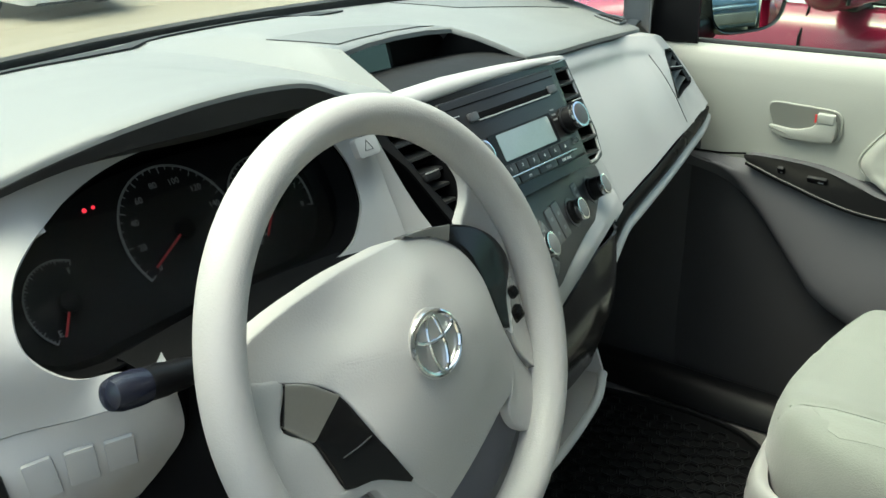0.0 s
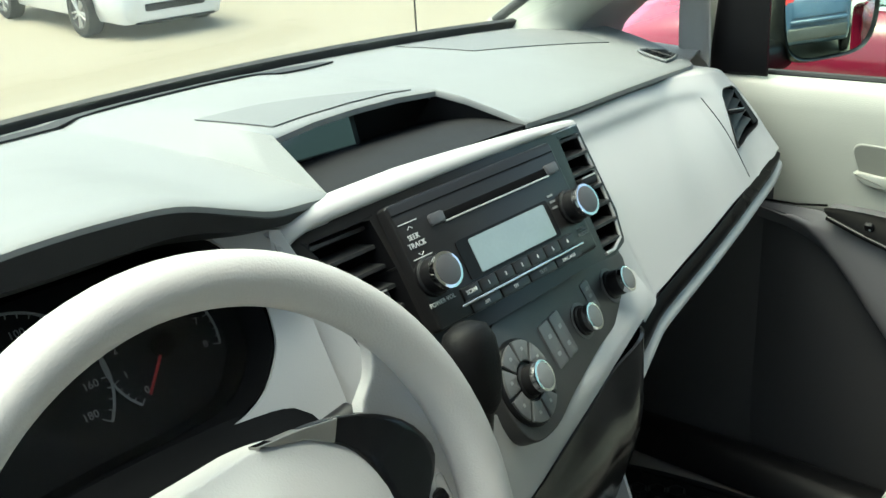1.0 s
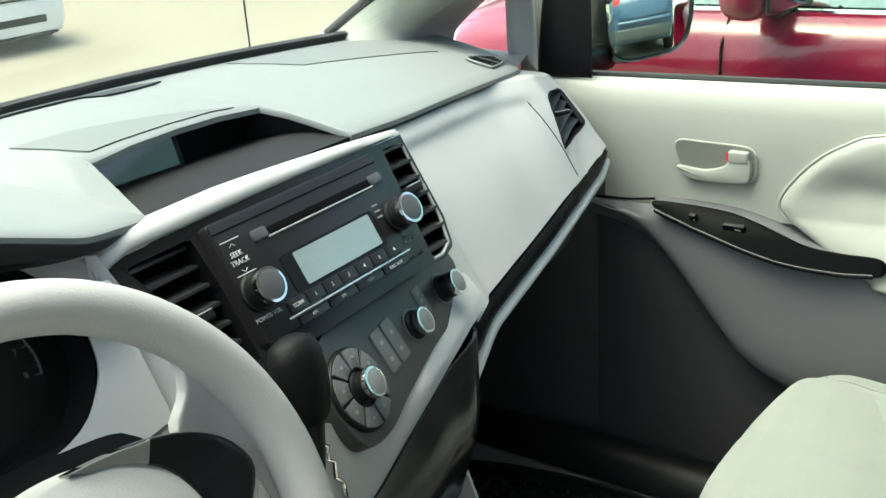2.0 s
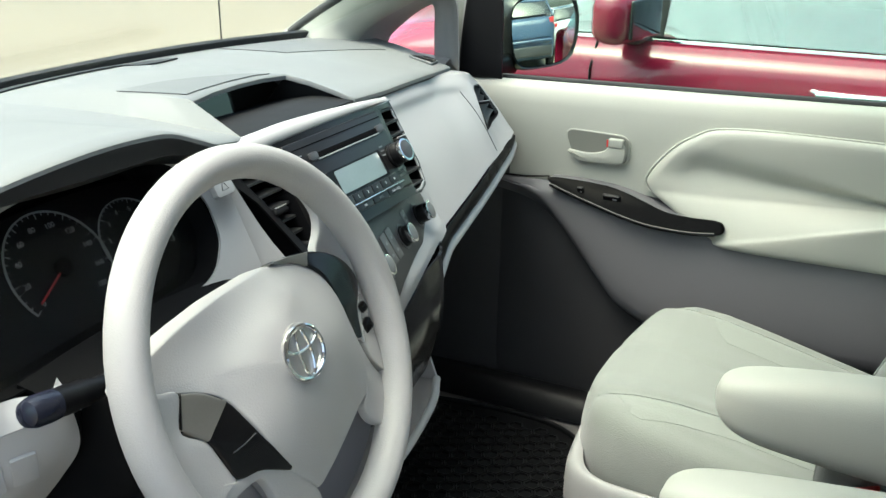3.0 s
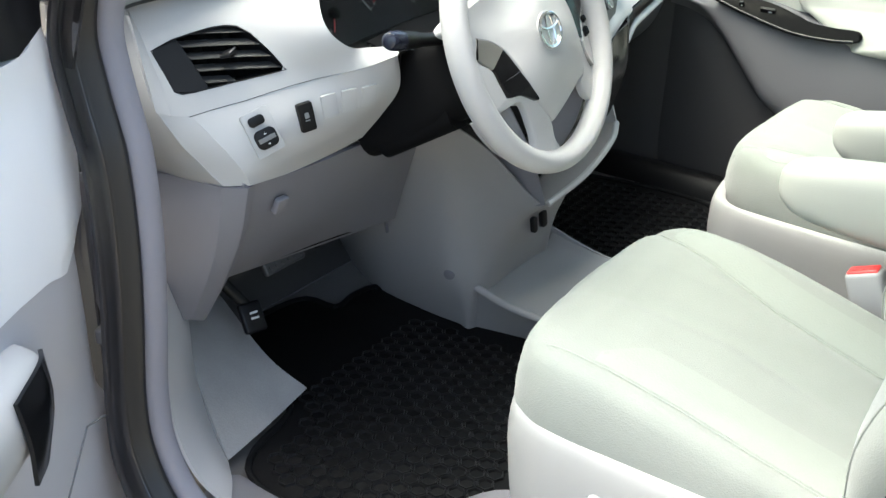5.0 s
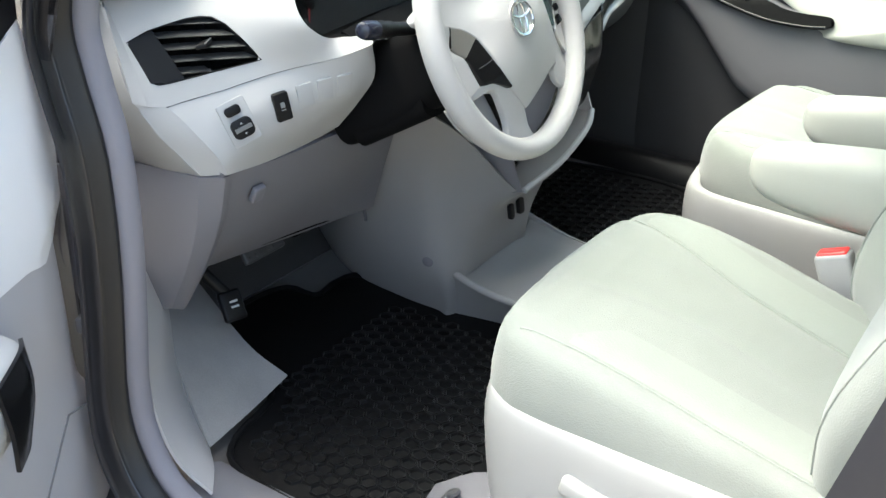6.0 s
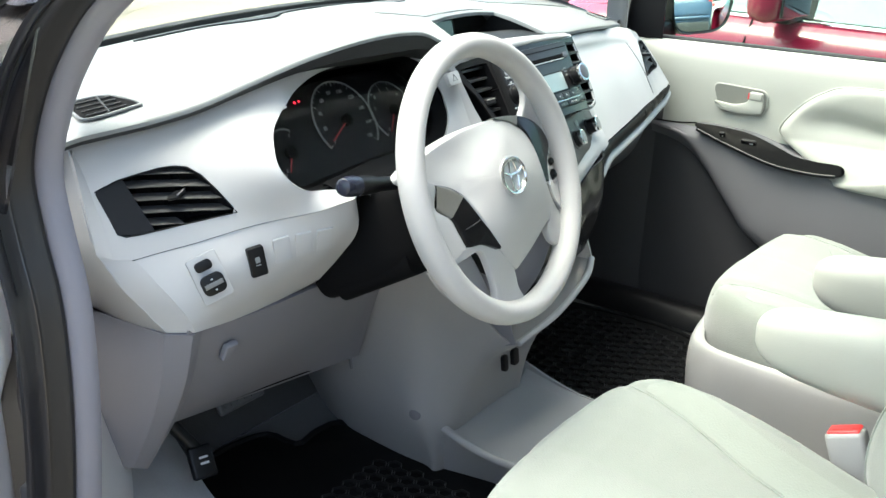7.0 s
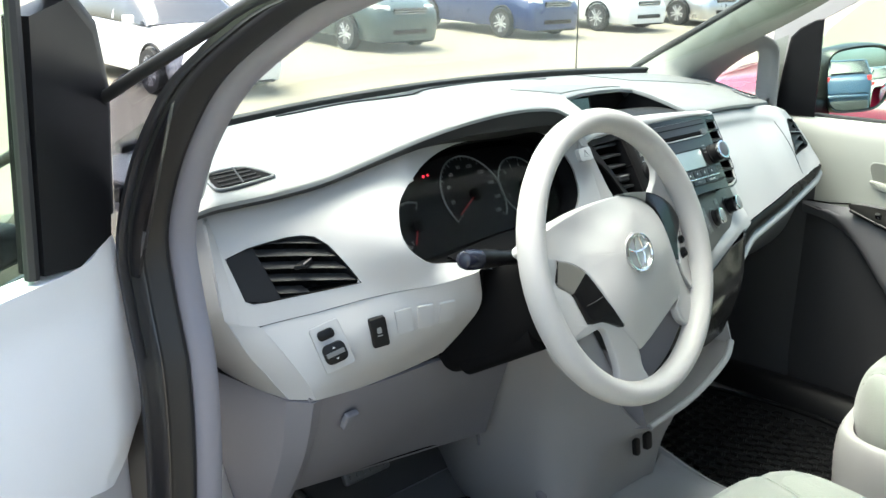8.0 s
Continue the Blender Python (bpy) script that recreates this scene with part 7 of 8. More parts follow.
split = lambda t: np.interp(front_k(0.92) + (1.05 - front_k(0.92)) * t, [-0.01, 0.0, 0.083, 0.0831, 0.15, 0.25, 1.1], [0.940, 0.932, 0.911, 0.905, 0.925, 0.935, 0.95])
rows = []
for v in np.linspace(0, 1, 16):
    row = []
    for t in ts:
        k = din(t, 1.16)[0]
        top = dsill(k) + (0.02 * math.exp(-(((k - 0.03) / 0.03) ** 2)))
        row.append(MD @ Vector(din(t, top + (split(t) - top) * v)))
    rows.append(row)
rows.insert(0, [p + (MD.to_3x3() @ Vector((0, 0.03, 0.002))) for p in rows[0]])
# skylight on the open door is painted into both trims
part("upper_trim", grid(rows, thick=0.004), M_DOORUP, dd, "upper door trim, light grey paled for the skylight on it", angle=60)
rows = []
for v in np.linspace(0, 1, 22):
    rows.append([MD @ (Vector(din(t, split(t) + (0.32 - split(t)) * v)) + Vector((0, 0.006, 0))) for t in ts])
part("lower_trim", grid(rows, thick=0.004), M_DOORLAV, dd, "lower door trim, skylight put into its lavender grey", angle=60)
part("front_edge", grid([[MD @ Vector((front_k(z) + 0.004, 0.05, z)), MD @ Vector((front_k(z) - 0.004, 0.13, z))] for z in np.linspace(1.14, 0.32, 16)], thick=0.01), M_BODY, dd)
part("armrest", surf([[MD @ Vector(p) for p in r] for r in (((0.22, 0.0, 0.890), (0.31, 0.0, 0.915), (0.8, 0.0, 0.93)), ((0.23, -0.03, 0.875), (0.31, -0.06, 0.895), (0.8, -0.07, 0.90)), ((0.235, -0.035, 0.83), (0.31, -0.06, 0.82), (0.8, -0.07, 0.82)), ((0.24, 0.0, 0.79), (0.31, 0.0, 0.77), (0.8, 0.0, 0.76)))], 12, 16, thick=0.006), M_SILVER, dd, "light grey moulded armrest", angle=60)
part("pull_cup", surf([[MD @ Vector(p) for p in r] for r in (((0.224, -0.034, 0.882), (0.27, -0.055, 0.895), (0.35, -0.066, 0.898)), ((0.234, -0.042, 0.848), (0.28, -0.066, 0.85), (0.35, -0.074, 0.85)), ((0.257, -0.040, 0.805), (0.30, -0.064, 0.80), (0.35, -0.074, 0.80)))], 8, 10, thick=0.005), M_PIANO, dd, "gloss black pull cup", angle=60)
hinge = part("door_check", box(pose(-0.89, 0.675, 0.79), (0.03, 0.016, 0.06), 0.004), M_KNOB, dd, "dark metal door check")
part("arm", box(pose(-0.91, 0.665, 0.79, 0, 0, 25), (0.05, 0.016, 0.022), 0.004), M_KNOB, hinge)
part("bolt", lathe([(0.008, 0), (0.008, 0.005)], frame3((-0.885, 0.666, 0.805), (1, 0, 0), (0, 0, 1)), 12), M_KNOB, hinge)
part("panel_seam", tube([MD @ Vector((k, -0.018 - 0.0 * k, z)) for k, z in ((-0.05, 0.60), (0.02, 0.66), (0.10, 0.69), (0.20, 0.62), (0.26, 0.50))], 0.0015, seg=6), M_DOORGREY, dd)
sp = [(0.034, 1.190), (0.10, 1.172), (0.165, 1.182), (0.162, 1.30), (0.155, 1.44), (0.09, 1.452), (0.045, 1.415), (0.024, 1.345)]
part("sail_panel", grid([[MD @ Vector((x, h, z)) for x, z in sp] for h in (0.03, 0.004, 0.0)], loop=True, cap=True), M_BLACK, dd, "black mirror mounting panel", flat=True)
fr = [(0.020, 1.21), (0.012, 1.35), (0.030, 1.42), (0.09, 1.470), (0.17, 1.49), (0.4, 1.54), (0.95, 1.56)]
part("window_frame", tube([MD @ Vector((x, 0.02, z)) for x, z in fr], 0.014, seg=10), M_RUBBER, dd, "black window frame")
part("division_bar", tube([MD @ Vector((0.172, 0.01, 1.18)), MD @ Vector((0.165, 0.01, 1.48))], 0.008, seg=8), M_RUBBER, dd)
wp = part("window_pane", grid([[MD @ Vector((0.17, 0.014, 1.12)), MD @ Vector((1.0, 0.014, 1.14))], [MD @ Vector((0.165, 0.014, 1.48)), MD @ Vector((1.0, 0.014, 1.55))]], thick=0.004), G_GREEN, dd, "green-tinted window pane", flat=True)
wp.visible_shadow = False
part("outer_skin", dnet(lambda k, v: (k, 0.12 + 0.02 * math.sin(math.pi * v), 1.13 * (1 - v) + 0.3 * v), np.linspace(-0.07, 1.08, 10), np.linspace(0, 1, 8)), M_BODY, dd, "dark grey outer skin")
# its mirror, outside
lm = thing("door_mirror", MD @ Vector((0.1, 0.25, 1.2)), "dark grey door mirror on the open door", "mirror")
part("housing", box(MD @ pose(0.10, 0.28, 1.23), (0.13, 0.20, 0.15), 0.045), M_BODY, lm, angle=60)
part("arm", box(MD @ pose(0.06, 0.16, 1.17), (0.06, 0.10, 0.05), 0.015), M_BLACK, lm)
# quarter window of the driver's side
q4 = tagged(mesh_ob("window_4", grid([[(-0.915, 0.98, 1.14), (-0.915, 0.66, 1.14)], [(-0.905, 0.70, 1.36), (-0.905, 0.56, 1.42)]], thick=0.004), G_QUARTER, flat=True), "small clear quarter window on the driver's side", "window", kind="structure")
q4.visible_shadow = False
part_edge = tube([(-0.93, 1.02, 1.20), (-0.93, 0.80, 1.295), (-0.93, 0.674, 1.350), (-0.93, 0.609, 1.380), (-0.93, 0.545, 1.408), (-0.93, 0.477, 1.438), (-0.93, 0.415, 1.465), (-0.92, 0.2, 1.53)], 0.007, seg=10)
tagged(mesh_ob("outer_trim", part_edge, M_RUBBER, 60), "black trim over the driver's quarter window", "trim", kind="structure")

rows = []
for y, z in ((0.23, 1.73), (0.0, 1.755), (-0.4, 1.775), (-1.2, 1.775), (-2.0, 1.755), (-2.62, 1.69), (-2.70, 1.60)):
    rows.append([(x, y, z - 0.13 * abs(x / 0.78) ** 3) for x in np.linspace(-0.78, 0.78, 15)])
tagged(mesh_ob("roof", surf(rows, 24, 15, thick=0.01), M_BODY), "dark grey painted roof of the van", "roof", kind="structure")
for s in (-1, 1):
    tagged(mesh_ob("side_skin", grid([[(s * 0.955, y, 1.10) for y in (-0.80, -1.7, -2.6)], [(s * 0.985, y, 0.85) for y in (-0.80, -1.7, -2.6)], [(s * 0.97, y, 0.40) for y in (-0.80, -1.7, -2.6)]], thick=0.006), M_BODY, 60), "dark grey painted rear side of the van", "body side", kind="structure")

# back of the cabin, so that the place is closed
tagged(mesh_ob("wall_rear", box(pose(0, -2.65, 1.05), (1.7, 0.06, 1.2), 0.02), M_GREY), "grey trimmed tailgate closing the cabin", "tailgate", kind="structure")
for s in (-1, 1):
    tagged(mesh_ob("side_wall", box(pose(s * 0.87, -1.7, 0.78), (0.06, 1.9, 0.70), 0.02), M_DOORGREY), "grey lower side trim of the cabin", "panel", kind="structure")
    tagged(mesh_ob("door_post", box(pose(s * 0.85, -0.80, 1.05, 0, s * -6, 0), (0.07, 0.12, 1.2), 0.02), M_HEAD), "pale centre pillar behind the front door", "pillar", kind="structure")
    tagged(mesh_ob("window_rear", grid([[(s * 0.88, -0.86, 1.12), (s * 0.88, -2.6, 1.12)], [(s * 0.80, -0.86, 1.56), (s * 0.80, -2.6, 1.56)]], thick=0.004), G_DARK, flat=True), "dark privacy glass of the rear cabin", "window", kind="structure")

tagged(mesh_ob("sill_inner", grid([[(0.74, y, 0.462), (0.755, y, 0.50), (0.80, y, 0.51), (0.86, y, 0.48), (0.95, y, 0.40)] for y in np.linspace(1.0, -0.8, 20)], thick=0.004), M_BLACK, 60), "dark inner sill of the passenger side", "sill", kind="structure")
# footwell shade is painted into this wall's dark colour
tagged(mesh_ob("kick_wall", surf([[(0.80, 1.02, z), (0.802, 0.90, z), (0.808, 0.80, z), (0.822, 0.71, z), (0.846, 0.64, z), (0.862, 0.58, z)] for z in np.linspace(0.47, 1.02, 4)], 8, 30, thick=0.004), M_DOORSHADE, 60), "passenger footwell side wall with its shade put into the colour", "panel", kind="structure")
tagged(mesh_ob("kick_wall", grid([[(-0.80, 1.02, z), (-0.80, 0.84, z)] for z in np.linspace(0.47, 1.16, 8)], thick=0.004), M_DOORGREY, 60), "grey side wall of the driver's footwell", "panel", kind="structure")

# ---- parked cars ----
def car_wheel(parent, m, r, w=0.22):
    """A tyre with a spoked rim; the pose's z points outward."""
    t = part("wheel", lathe([(r * 0.72, -w / 2), (r * 0.94, -w / 2), (r, -w * 0.35), (r, w * 0.35), (r * 0.95, w / 2), (r * 0.70, w / 2), (r * 0.70, -w * 0.4)], m, 40), M_TYRE, parent, "black tyre", angle=50)
    part("rim", lathe([(r * 0.70, -w * 0.3), (r * 0.70, w * 0.48), (r * 0.65, w * 0.5), (r * 0.62, w * 0.36), (r * 0.1, w * 0.34)], m, 40), M_KNOB, t)
    bm = bmesh.new()
    for k in range(10):
        box(m @ pose(0, 0, w * 0.42, 0, 0, 72 * (k // 2)) @ pose(r * 0.38, (k % 2 - 0.5) * r * 0.17, 0, 0, 0, (k % 2 - 0.5) * 14), (r * 0.62, r * 0.085, 0.03), 0.008, bm)
    lathe([(r * 0.13, w * 0.2), (r * 0.13, w * 0.46), (r * 0.08, w * 0.48)], m, 20, bm)
    part("spokes", bm, M_ALLOY, t, "bright alloy spokes")
    return t


def parked_car(at, turn, paint, label, tall=0.0, group="", length=4.5, grille=True, rear=False):
    """A parked car. Its own y points forward, z up, origin on the ground amidships."""
    c = thing("parked_car", at, label, "car", group)
    M = pose(*at, 0, 0, turn)
    hl = length / 2
    # stations: y, half width, sill height, shoulder height
    st = [(-hl, 0.66, 0.45, 0.80 + tall), (-hl + 0.10, 0.80, 0.36, 0.92 + tall), (-hl + 0.45, 0.88, 0.28, 0.98 + tall), (-0.9, 0.91, 0.24, 0.98 + tall), (0.0, 0.915, 0.24, 0.97 + tall), (0.85, 0.91, 0.24, 0.96 + tall), (hl - 0.85, 0.90, 0.22, 0.93 + tall), (hl - 0.35, 0.86, 0.22, 0.84 + tall * 0.9), (hl - 0.08, 0.76, 0.20, 0.72 + tall * 0.8), (hl, 0.62, 0.24, 0.62 + tall * 0.7)]
    rows = []
    for y, w, z0, z1 in st:
        half = [(0, z1 + 0.03), (w * 0.55, z1 + 0.025), (w * 0.86, z1), (w * 0.97, z1 - 0.09), (w, z1 - 0.25), (w * 1.0, (z0 + z1) / 2 - 0.08), (w * 0.97, z0 + 0.10), (w * 0.92, z0)]
        sec = [(x, y, z) for x, z in half] + [(-x, y, z) for x, z in half[:0:-1]]
        rows.append([M @ Vector(p) for p in sec])
    cols = [spl([r[i] for r in rows], 48) for i in range(len(rows[0]))]
    part("body", grid([[q[j] for q in cols] for j in range(48)], loop=True, cap=True), paint, c, angle=50)
    zs = 0.98 + tall
    gh = [(-hl + 0.35, 0.72, zs), (-hl + 0.75, 0.66, zs + 0.40), (-0.6, 0.68, zs + 0.50), (0.1, 0.67, zs + 0.49), (0.45, 0.66, zs + 0.44), (1.15, 0.74, zs)]
    rows = []
    for y, w, zt in gh:
        h = max(0.0, zt - zs)
        rows.append([M @ Vector(p) for p in ((0.84, y, zs - 0.03), (0.80 - 0.02 * h, y, zs + h * 0.5), (w, y, zt - 0.05 * min(1, h * 3)), (w * 0.8, y, zt), (0, y, zt + 0.012), (-w * 0.8, y, zt), (-w, y, zt - 0.05 * min(1, h * 3)), (-0.80 + 0.02 * h, y, zs + h * 0.5), (-0.84, y, zs - 0.03))])
    cols = [spl([r[i] for r in rows], 32) for i in range(9)]
    g = part("glasshouse", grid([[q[j] for q in cols] for j in range(32)], thick=0.005), M_SCREEN, c, "dark windows", angle=50)
    rows = [[M @ Vector((x, y, z + 0.014)) for x in np.linspace(-w, w, 9)] for y, w, z in ((-hl + 0.72, 0.64, zs + 0.40), (-0.6, 0.665, zs + 0.502), (0.1, 0.655, zs + 0.49), (0.42, 0.64, zs + 0.45))]
    part("roof", surf(rows, 10, 9, thick=0.02), paint, c, angle=50)
    for s in (-1, 1):
        for y0, y1 in ((1.12, 0.42), (-0.10, -0.16), (-hl + 0.40, -hl + 0.72)):
            z0, z1 = zs - 0.01, zs + (0.45 if y0 > 0 else 0.49 if y0 > -1 else 0.40)
            part("window_post", tube([M @ Vector((s * 0.825, y0, z0)), M @ Vector((s * 0.67, y1, z1))], 0.03, seg=8), paint, c)
        for y in (hl - 0.93, -hl + 0.93):
            car_wheel(c, M @ pose(s * 0.855, y, 0.335, 0, s * 90, 0), 0.335)
            part("wheel_arch", tube([M @ Vector((s * 0.915, y + 0.385 * math.cos(a), 0.335 + 0.385 * math.sin(a))) for a in np.linspace(0, math.pi, 17)], 0.025, seg=6), M_BLACK, c)
        part("headlamp", box(M @ pose(s * 0.60, hl - 0.17, 0.74 + tall * 0.8, -25, 0, s * -28), (0.34, 0.12, 0.13), 0.04), M_LENS, c, "clear headlamp", angle=60)
        part("tail_lamp", box(M @ pose(s * 0.70, -hl + 0.10, 0.86 + tall, 0, 0, s * 20), (0.18, 0.10, 0.18), 0.03), M_REDBTN, c, "red tail lamp", angle=60)
        part("side_mirror", box(M @ pose(s * 0.98, 0.75, zs + 0.05), (0.18, 0.09, 0.13), 0.035), paint, c, angle=60)
        part("fog_lamp", box(M @ pose(s * 0.58, hl - 0.07, 0.46, 0, 0, s * -20), (0.22, 0.05, 0.09), 0.02), M_BLACK, c)
    gr = part("grille", box(M @ pose(0, hl - 0.02, 0.70 + tall * 0.75, -12), (0.84, 0.06, 0.15), 0.02), M_BLACK, c, "dark grille")
    for k in range(3):
        part("grille_bar", box(M @ pose(0, hl + 0.015, 0.66 + tall * 0.75 + 0.045 * k, -12), (0.80, 0.012, 0.014), 0.004), M_CHROME, gr)
    part("lower_grille", box(M @ pose(0, hl - 0.015, 0.40, 0), (0.90, 0.06, 0.10), 0.02), M_BLACK, c)
    part("bumper_lip", box(M @ pose(0, hl - 0.04, 0.205, 0), (1.2, 0.08, 0.04), 0.02), M_BLACK, c)
    part("plate_bar", box(M @ pose(0, -hl + 0.02, 0.72 + tall), (0.32, 0.03, 0.15), 0.008), M_WHITEP, c)
    part("rear_bumper", box(M @ pose(0, -hl + 0.03, 0.40 + tall * 0.4), (1.46, 0.12, 0.26), 0.05), M_KNOB, c, "dark rear bumper", angle=60)
    part("bumper_step", box(M @ pose(0, -hl - 0.02, 0.60 + tall * 0.5), (1.40, 0.10, 0.08), 0.03), paint, c, angle=60)
    part("tailgate_seam", box(M @ pose(0, -hl - 0.002, 0.665 + tall * 0.55), (1.30, 0.02, 0.012), 0.003), M_BLACK, c)
    part("rear_glass", box(M @ pose(0, -hl + 0.48, zs + 0.22, -38), (1.2, 0.02, 0.42), 0.008), M_SCREEN, c)
    return c


G = "parked cars in the facing row"
parked_car((8.01, 14.55, -0.95), 174, M_WHITEP, "white sedan parked facing the van across the lot", 0.0, G)
parked_car((14.17, 17.22, -0.95), 174, M_GREEN, "dark green crossover parked facing the van across the lot", 0.14, G)
parked_car((18.90, 17.11, -0.95), 174, M_BLUE, "dark blue crossover parked facing the van across the lot", 0.12, G)
parked_car((22.40, 16.88, -0.95), 174, M_WHITEP, "white hatchback parked facing the van across the lot", 0.02, G)
parked_car((25.90, 16.65, -0.95), 174, M_ALLOY, "silver sedan parked facing the van across the lot", 0.0, G)
parked_car((29.40, 16.42, -0.95), 174, M_BLACK, "black sedan parked facing the van across the lot", 0.0, G)
parked_car((1.72, -7.6, 0), 180, M_BLUE2, "steel blue crossover parked behind, seen in the door mirror", 0.34, "cars behind the van")
parked_car((3.85, -9.9, 0), 180, M_WHITEP, "white crossover parked behind, seen in the door mirror", 0.14, "cars behind the van")

# red car alongside
rc = thing("parked_car", (2.65, 0.0, 0), "red sedan parked close beside the passenger door", "car")
X0 = 1.74
prof = [(1.085, 0.10), (1.05, 0.035), (1.00, 0.012), (0.95, 0.004), (0.86, 0.010), (0.74, 0.0), (0.60, 0.012), (0.45, 0.02), (0.30, 0.05), (0.22, 0.09)]
ysr = [2.05, 1.95, 1.75, 1.5, 1.25, 1.0, 0.77, 0.3, -0.1, -0.6, -1.2, -1.8, -2.4]
rows = []
for y in ysr:
    nose = max(0, (y - 1.05) / 1.0)
    tail = max(0, (-1.2 - y) / 1.2)
    dz = -0.02 * (y - 0.3) * 0.8 - 0.24 * nose**2
    rows.append([(X0 + d + 0.55 * nose**3.0 + 0.25 * tail**2, y, z + (dz if z > 0.6 else dz * 0.3)) for z, d in prof])
part("side_body", surf(rows, 60, 28, thick=0.01), M_RED, rc, "glossy red flank", angle=60)
rows = [[(5.3 - p[0], p[1], p[2]) for p in r] for r in rows]
part("side_body", surf(rows, 60, 28, thick=0.01), M_RED, rc, "glossy red flank", angle=60)
rows = []
for y in (2.05, 1.85, 1.6, 1.35, 1.15, 0.95):
    nose = max(0, (y - 1.05) / 1.0)
    z = 1.085 - 0.016 * (y - 0.3) - 0.24 * nose**2
    a = X0 + 0.10 + 0.55 * nose**3
    rows.append([(a, y, z), (a + 0.12, y, z + 0.03), (2.65, y, z + 0.07), (5.3 - a - 0.12, y, z + 0.03), (5.3 - a, y, z)])
part("bonnet", surf(rows, 20, 20, thick=0.01), M_RED, rc, "glossy red bonnet", angle=60)
M_REDGLASS = glass("car_window_glass", (0.69, 0.81, 0.77), gloss=0.9)
for f in (lambda x: x, lambda x: 5.3 - x):
    rows = [[(f(X0 + 0.115), y, 1.089 - 0.016 * (y - 0.3)) for y in np.linspace(1.05, -1.75, 12)], [(f(X0 + 0.22), y, 1.30 - 0.016 * y) for y in np.linspace(0.65, -1.55, 12)], [(f(X0 + 0.36), y, 1.44) for y in np.linspace(0.15, -1.25, 12)]]
    part("side_glass", surf(rows, 12, 24, thick=0.006), M_REDGLASS, rc, "greenish side windows reflecting the sky", angle=60)
rows = [[(x, 0.98 + 0.05 * (1 - ((x - 2.65) / 0.8) ** 2), 1.08 + 0.03 * (1 - ((x - 2.65) / 0.8) ** 2)) for x in np.linspace(X0 + 0.12, 5.3 - X0 - 0.12, 9)], [(x, 0.20, 1.44 + 0.03 * (1 - ((x - 2.65) / 0.55) ** 2)) for x in np.linspace(X0 + 0.36, 5.3 - X0 - 0.36, 9)]]
part("windscreen", grid(rows, thick=0.006), M_REDGLASS, rc, "sloping windscreen", angle=60)
rows = [[(x, -1.25, 1.44 + 0.03 * (1 - ((x - 2.65) / 0.55) ** 2)) for x in np.linspace(X0 + 0.36, 5.3 - X0 - 0.36, 9)], [(x, -1.85, 1.11) for x in np.linspace(X0 + 0.14, 5.3 - X0 - 0.14, 9)]]
part("rear_window", grid(rows, thick=0.006), M_REDGLASS, rc, "", angle=60)
rows = [[(x, y, 1.445 + 0.035 * (1 - ((x - 2.65) / 0.55) ** 2) + 0.02 * (1 - ((y + 0.5) / 0.75) ** 2)) for x in np.linspace(X0 + 0.355, 5.3 - X0 - 0.355, 11)] for y in np.linspace(0.22, -1.27, 10)]
part("roof", grid(rows, thick=0.012), M_RED, rc, "glossy red roof", angle=60)
rows = [[(x, y, z + 0.02 * (1 - ((x - 2.65) / 0.75) ** 2)) for x in np.linspace(X0 + 0.10, 5.3 - X0 - 0.10, 9)] for y, z in ((-1.80, 1.11), (-2.1, 1.10), (-2.35, 1.06), (-2.42, 0.95), (-2.42, 0.60), (-2.36, 0.35))]
part("boot_lid", surf(rows, 14, 12, thick=0.012), M_RED, rc, "", angle=60)
rows = [[(x, y, z) for x in np.linspace(X0 + 0.62, 5.3 - X0 - 0.62, 7)] for y, z in ((2.04, 0.84), (2.08, 0.70), (2.08, 0.50), (2.03, 0.30))]
part("front_bumper", surf(rows, 8, 9, thick=0.012), M_RED, rc, "", angle=60)
rows = [[(x, y, z) for x in np.linspace(X0 + 0.125, 5.3 - X0 - 0.125, 9)] for y, z in ((0.99, 1.06), (0.88, 1.105), (0.62, 1.120), (0.52, 1.06), (0.50, 0.80))]
part("cabin_dash", surf(rows, 16, 9, thick=0.01), M_VENT, rc, "dark dashboard behind the windscreen", angle=60)
part("cabin_floor", box(pose(2.65, -0.6, 0.62), (1.6, 2.3, 0.06), 0.02), M_VENT, rc)
for x in (2.28, 3.02):
    part("car_seat", box(pose(x, -0.42, 0.98, -14), (0.46, 0.16, 0.66), 0.06), M_KNOB, rc, "dark cloth car seat", angle=60)
    part("car_headrest", box(pose(x, -0.56, 1.36, -14), (0.24, 0.09, 0.14), 0.035), M_KNOB, rc, angle=60)
part("car_wheel_rim", tube([(2.28 + 0.18 * math.cos(a), 0.40 + 0.07 * math.sin(a), 1.08 + 0.165 * math.sin(a)) for a in np.linspace(0, 2 * math.pi, 33)[:-1]], 0.014, closed=True, seg=8), M_DARK, rc, "dark steering wheel")
for x in (X0 + 0.15, 5.3 - X0 - 0.15):
    part("door_top", box(pose(x, -0.35, 1.05, 0, 0, 0), (0.05, 2.5, 0.06), 0.02), M_VENT, rc)
    part("window_post", tube([(x - 0.02 if x < 2.65 else x + 0.02, -0.33, 1.08), (x + 0.20 if x < 2.65 else x - 0.20, -0.42, 1.43)], 0.035, seg=8), M_BLACK, rc)
part("chrome_strip", tube([(X0 + 0.088, y, 1.082 - 0.016 * (y - 0.3)) for y in np.linspace(1.0, -1.5, 10)], 0.008, seg=8), M_CHROME, rc, "chrome window strip")
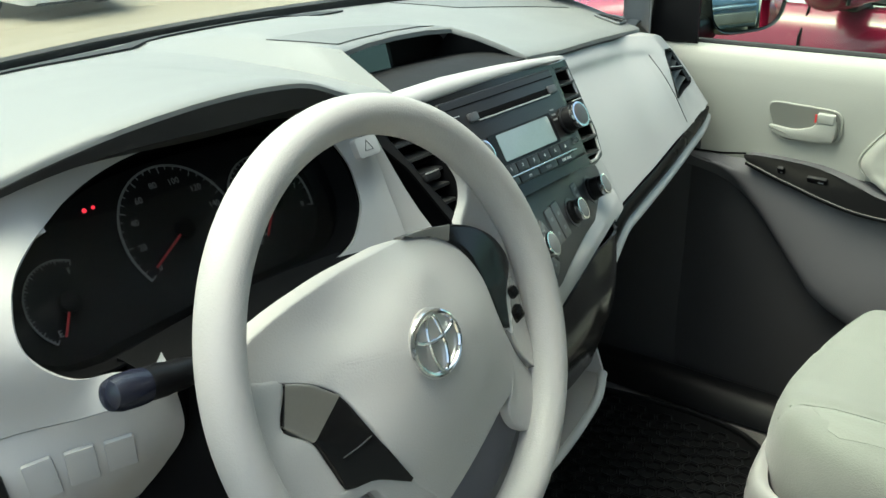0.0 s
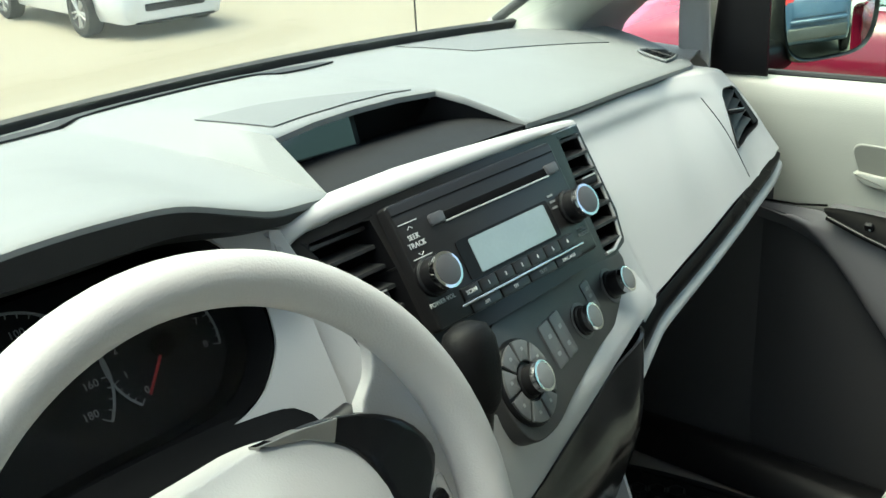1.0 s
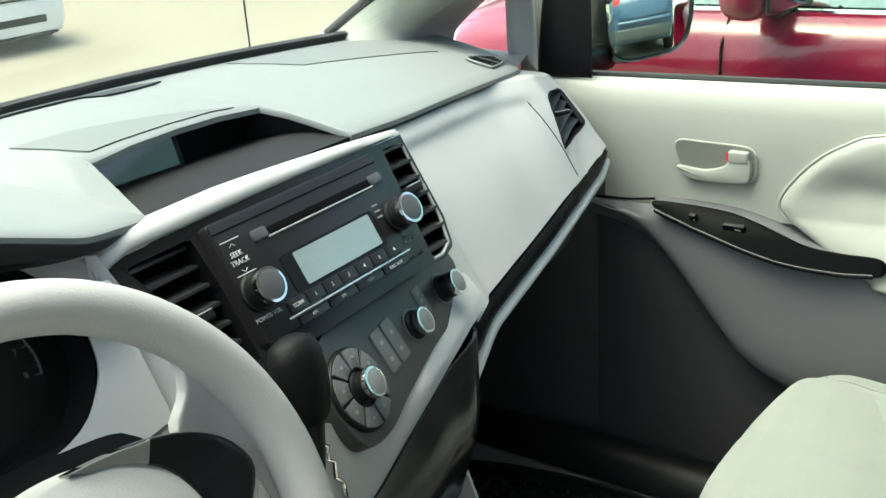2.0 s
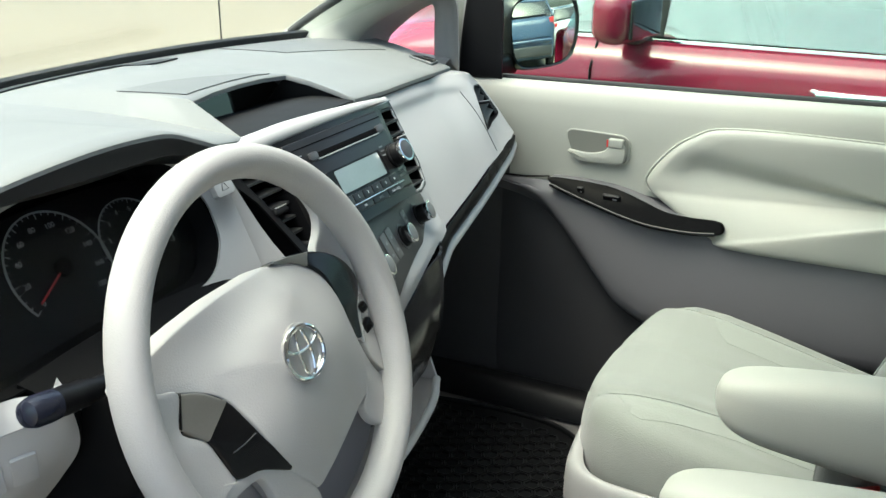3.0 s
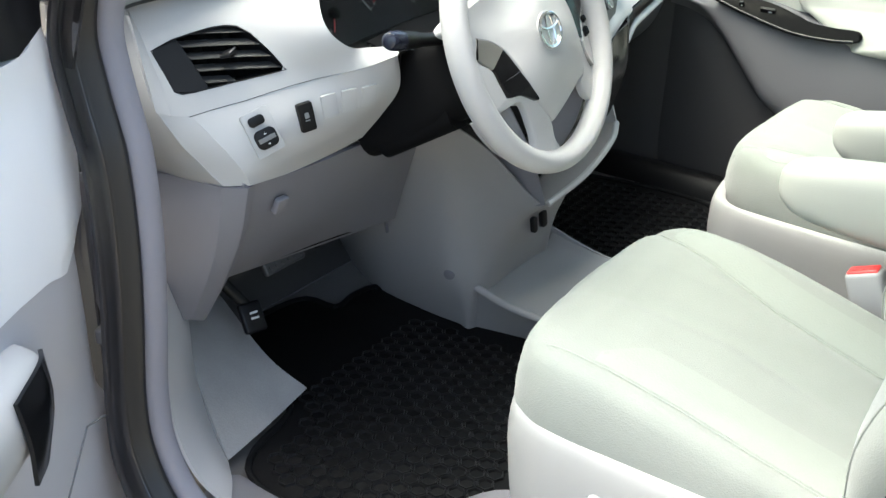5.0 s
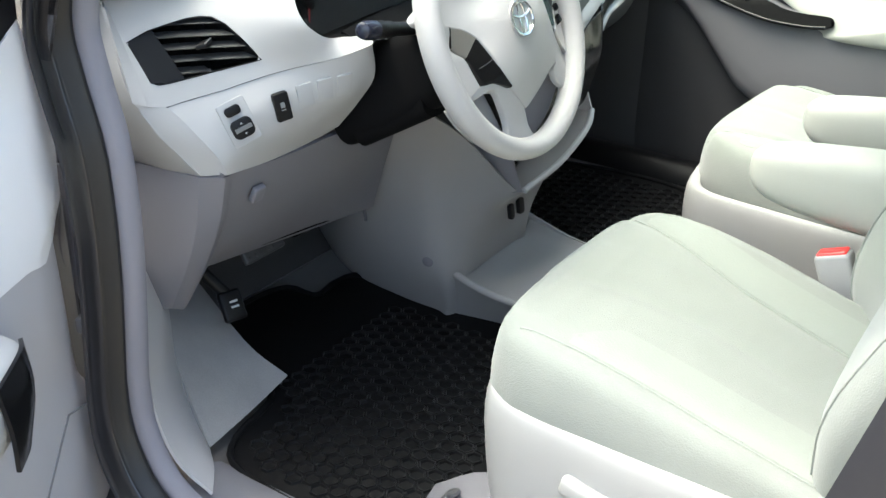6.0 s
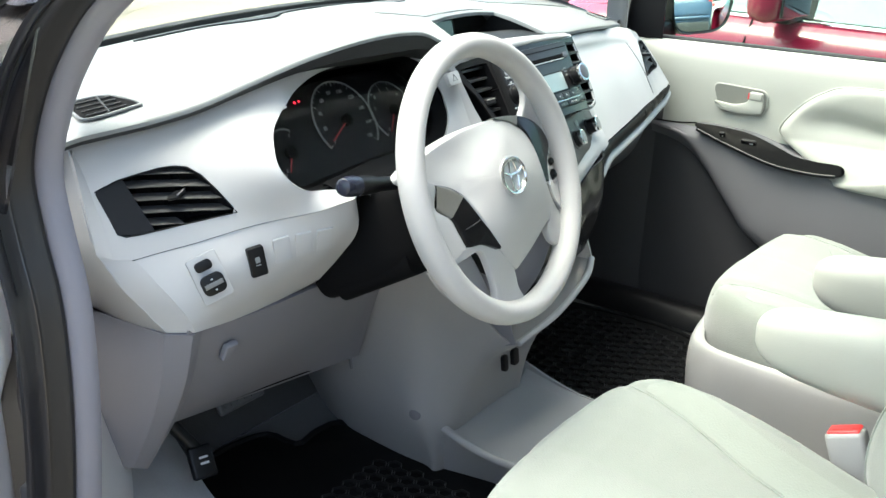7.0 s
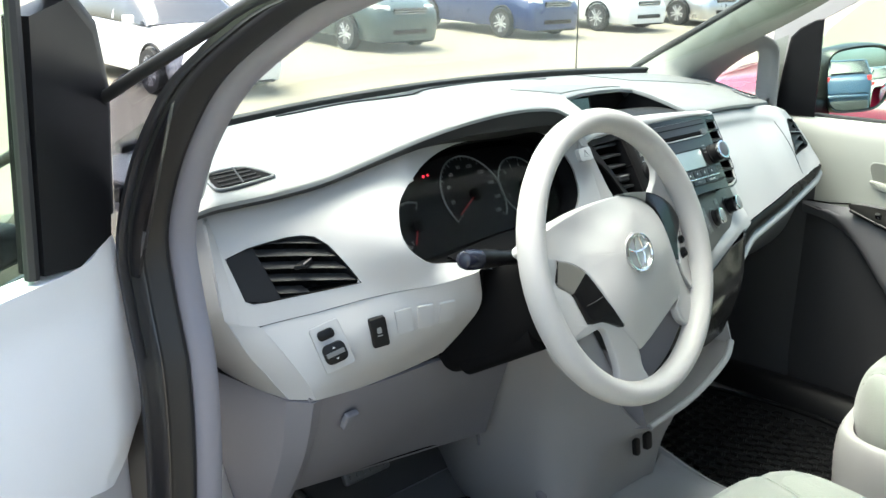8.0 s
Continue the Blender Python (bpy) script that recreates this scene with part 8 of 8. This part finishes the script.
part("door_gap", tube([(X0 + x - 0.005, 0.775 + dy, z) for x, dy, z in ((0.07, 0, 1.07), (0.012, 0.0, 1.0), (0.002, -0.004, 0.9), (0.0, -0.01, 0.7), (0.014, -0.02, 0.4))], 0.0035, seg=6), M_DARK, rc)
part("door_gap", tube([(X0 + x - 0.005, -0.33 + dy, z) for x, dy, z in ((0.07, 0, 1.08), (0.012, 0.0, 1.0), (0.002, -0.004, 0.9), (0.0, -0.01, 0.7), (0.014, -0.02, 0.4))], 0.0035, seg=6), M_DARK, rc)
h = part("door_handle", tube([(X0 - 0.002, 0.17, 0.995), (X0 - 0.03, 0.155, 0.996), (X0 - 0.034, 0.07, 0.998), (X0 - 0.03, -0.02, 1.0), (X0, -0.04, 1.0)], 0.014, seg=10), M_CHROME, rc, "chrome door handle")
mr = part("side_mirror", box(pose(X0 - 0.10, 0.66, 1.165, 0, 0, -12), (0.20, 0.11, 0.14), 0.045), M_RED, rc, "red door mirror", angle=60)
part("mirror_glass", box(pose(X0 - 0.10, 0.598, 1.165, 0, 0, -12), (0.16, 0.012, 0.10), 0.005), M_SCREEN, mr)
part("mirror_foot", box(pose(X0 + 0.04, 0.67, 1.095), (0.14, 0.08, 0.03), 0.01), M_BLACK, mr)
part("mirror_sail", grid([[(X0 + 0.108, 0.80, 1.085), (X0 + 0.108, 0.60, 1.088)], [(X0 + 0.16, 0.72, 1.20), (X0 + 0.155, 0.60, 1.19)]], thick=0.008), M_BLACK, rc)
part("headlamp", box(pose(X0 + 0.17, 1.66, 0.90, 0, -14, 18), (0.12, 0.34, 0.15), 0.04), M_LENS, rc, "clear headlamp", angle=60)
part("indicator", box(pose(X0 + 0.075, 1.50, 0.91, 0, -12, 8), (0.06, 0.10, 0.07), 0.02), M_AMBER, rc, "amber indicator", angle=60)
for y in (1.28, -1.35):
    car_wheel(rc, pose(X0 + 0.11, y, 0.335, 0, -90, 0), 0.335)
    car_wheel(rc, pose(5.3 - X0 - 0.11, y, 0.335, 0, 90, 0), 0.335)
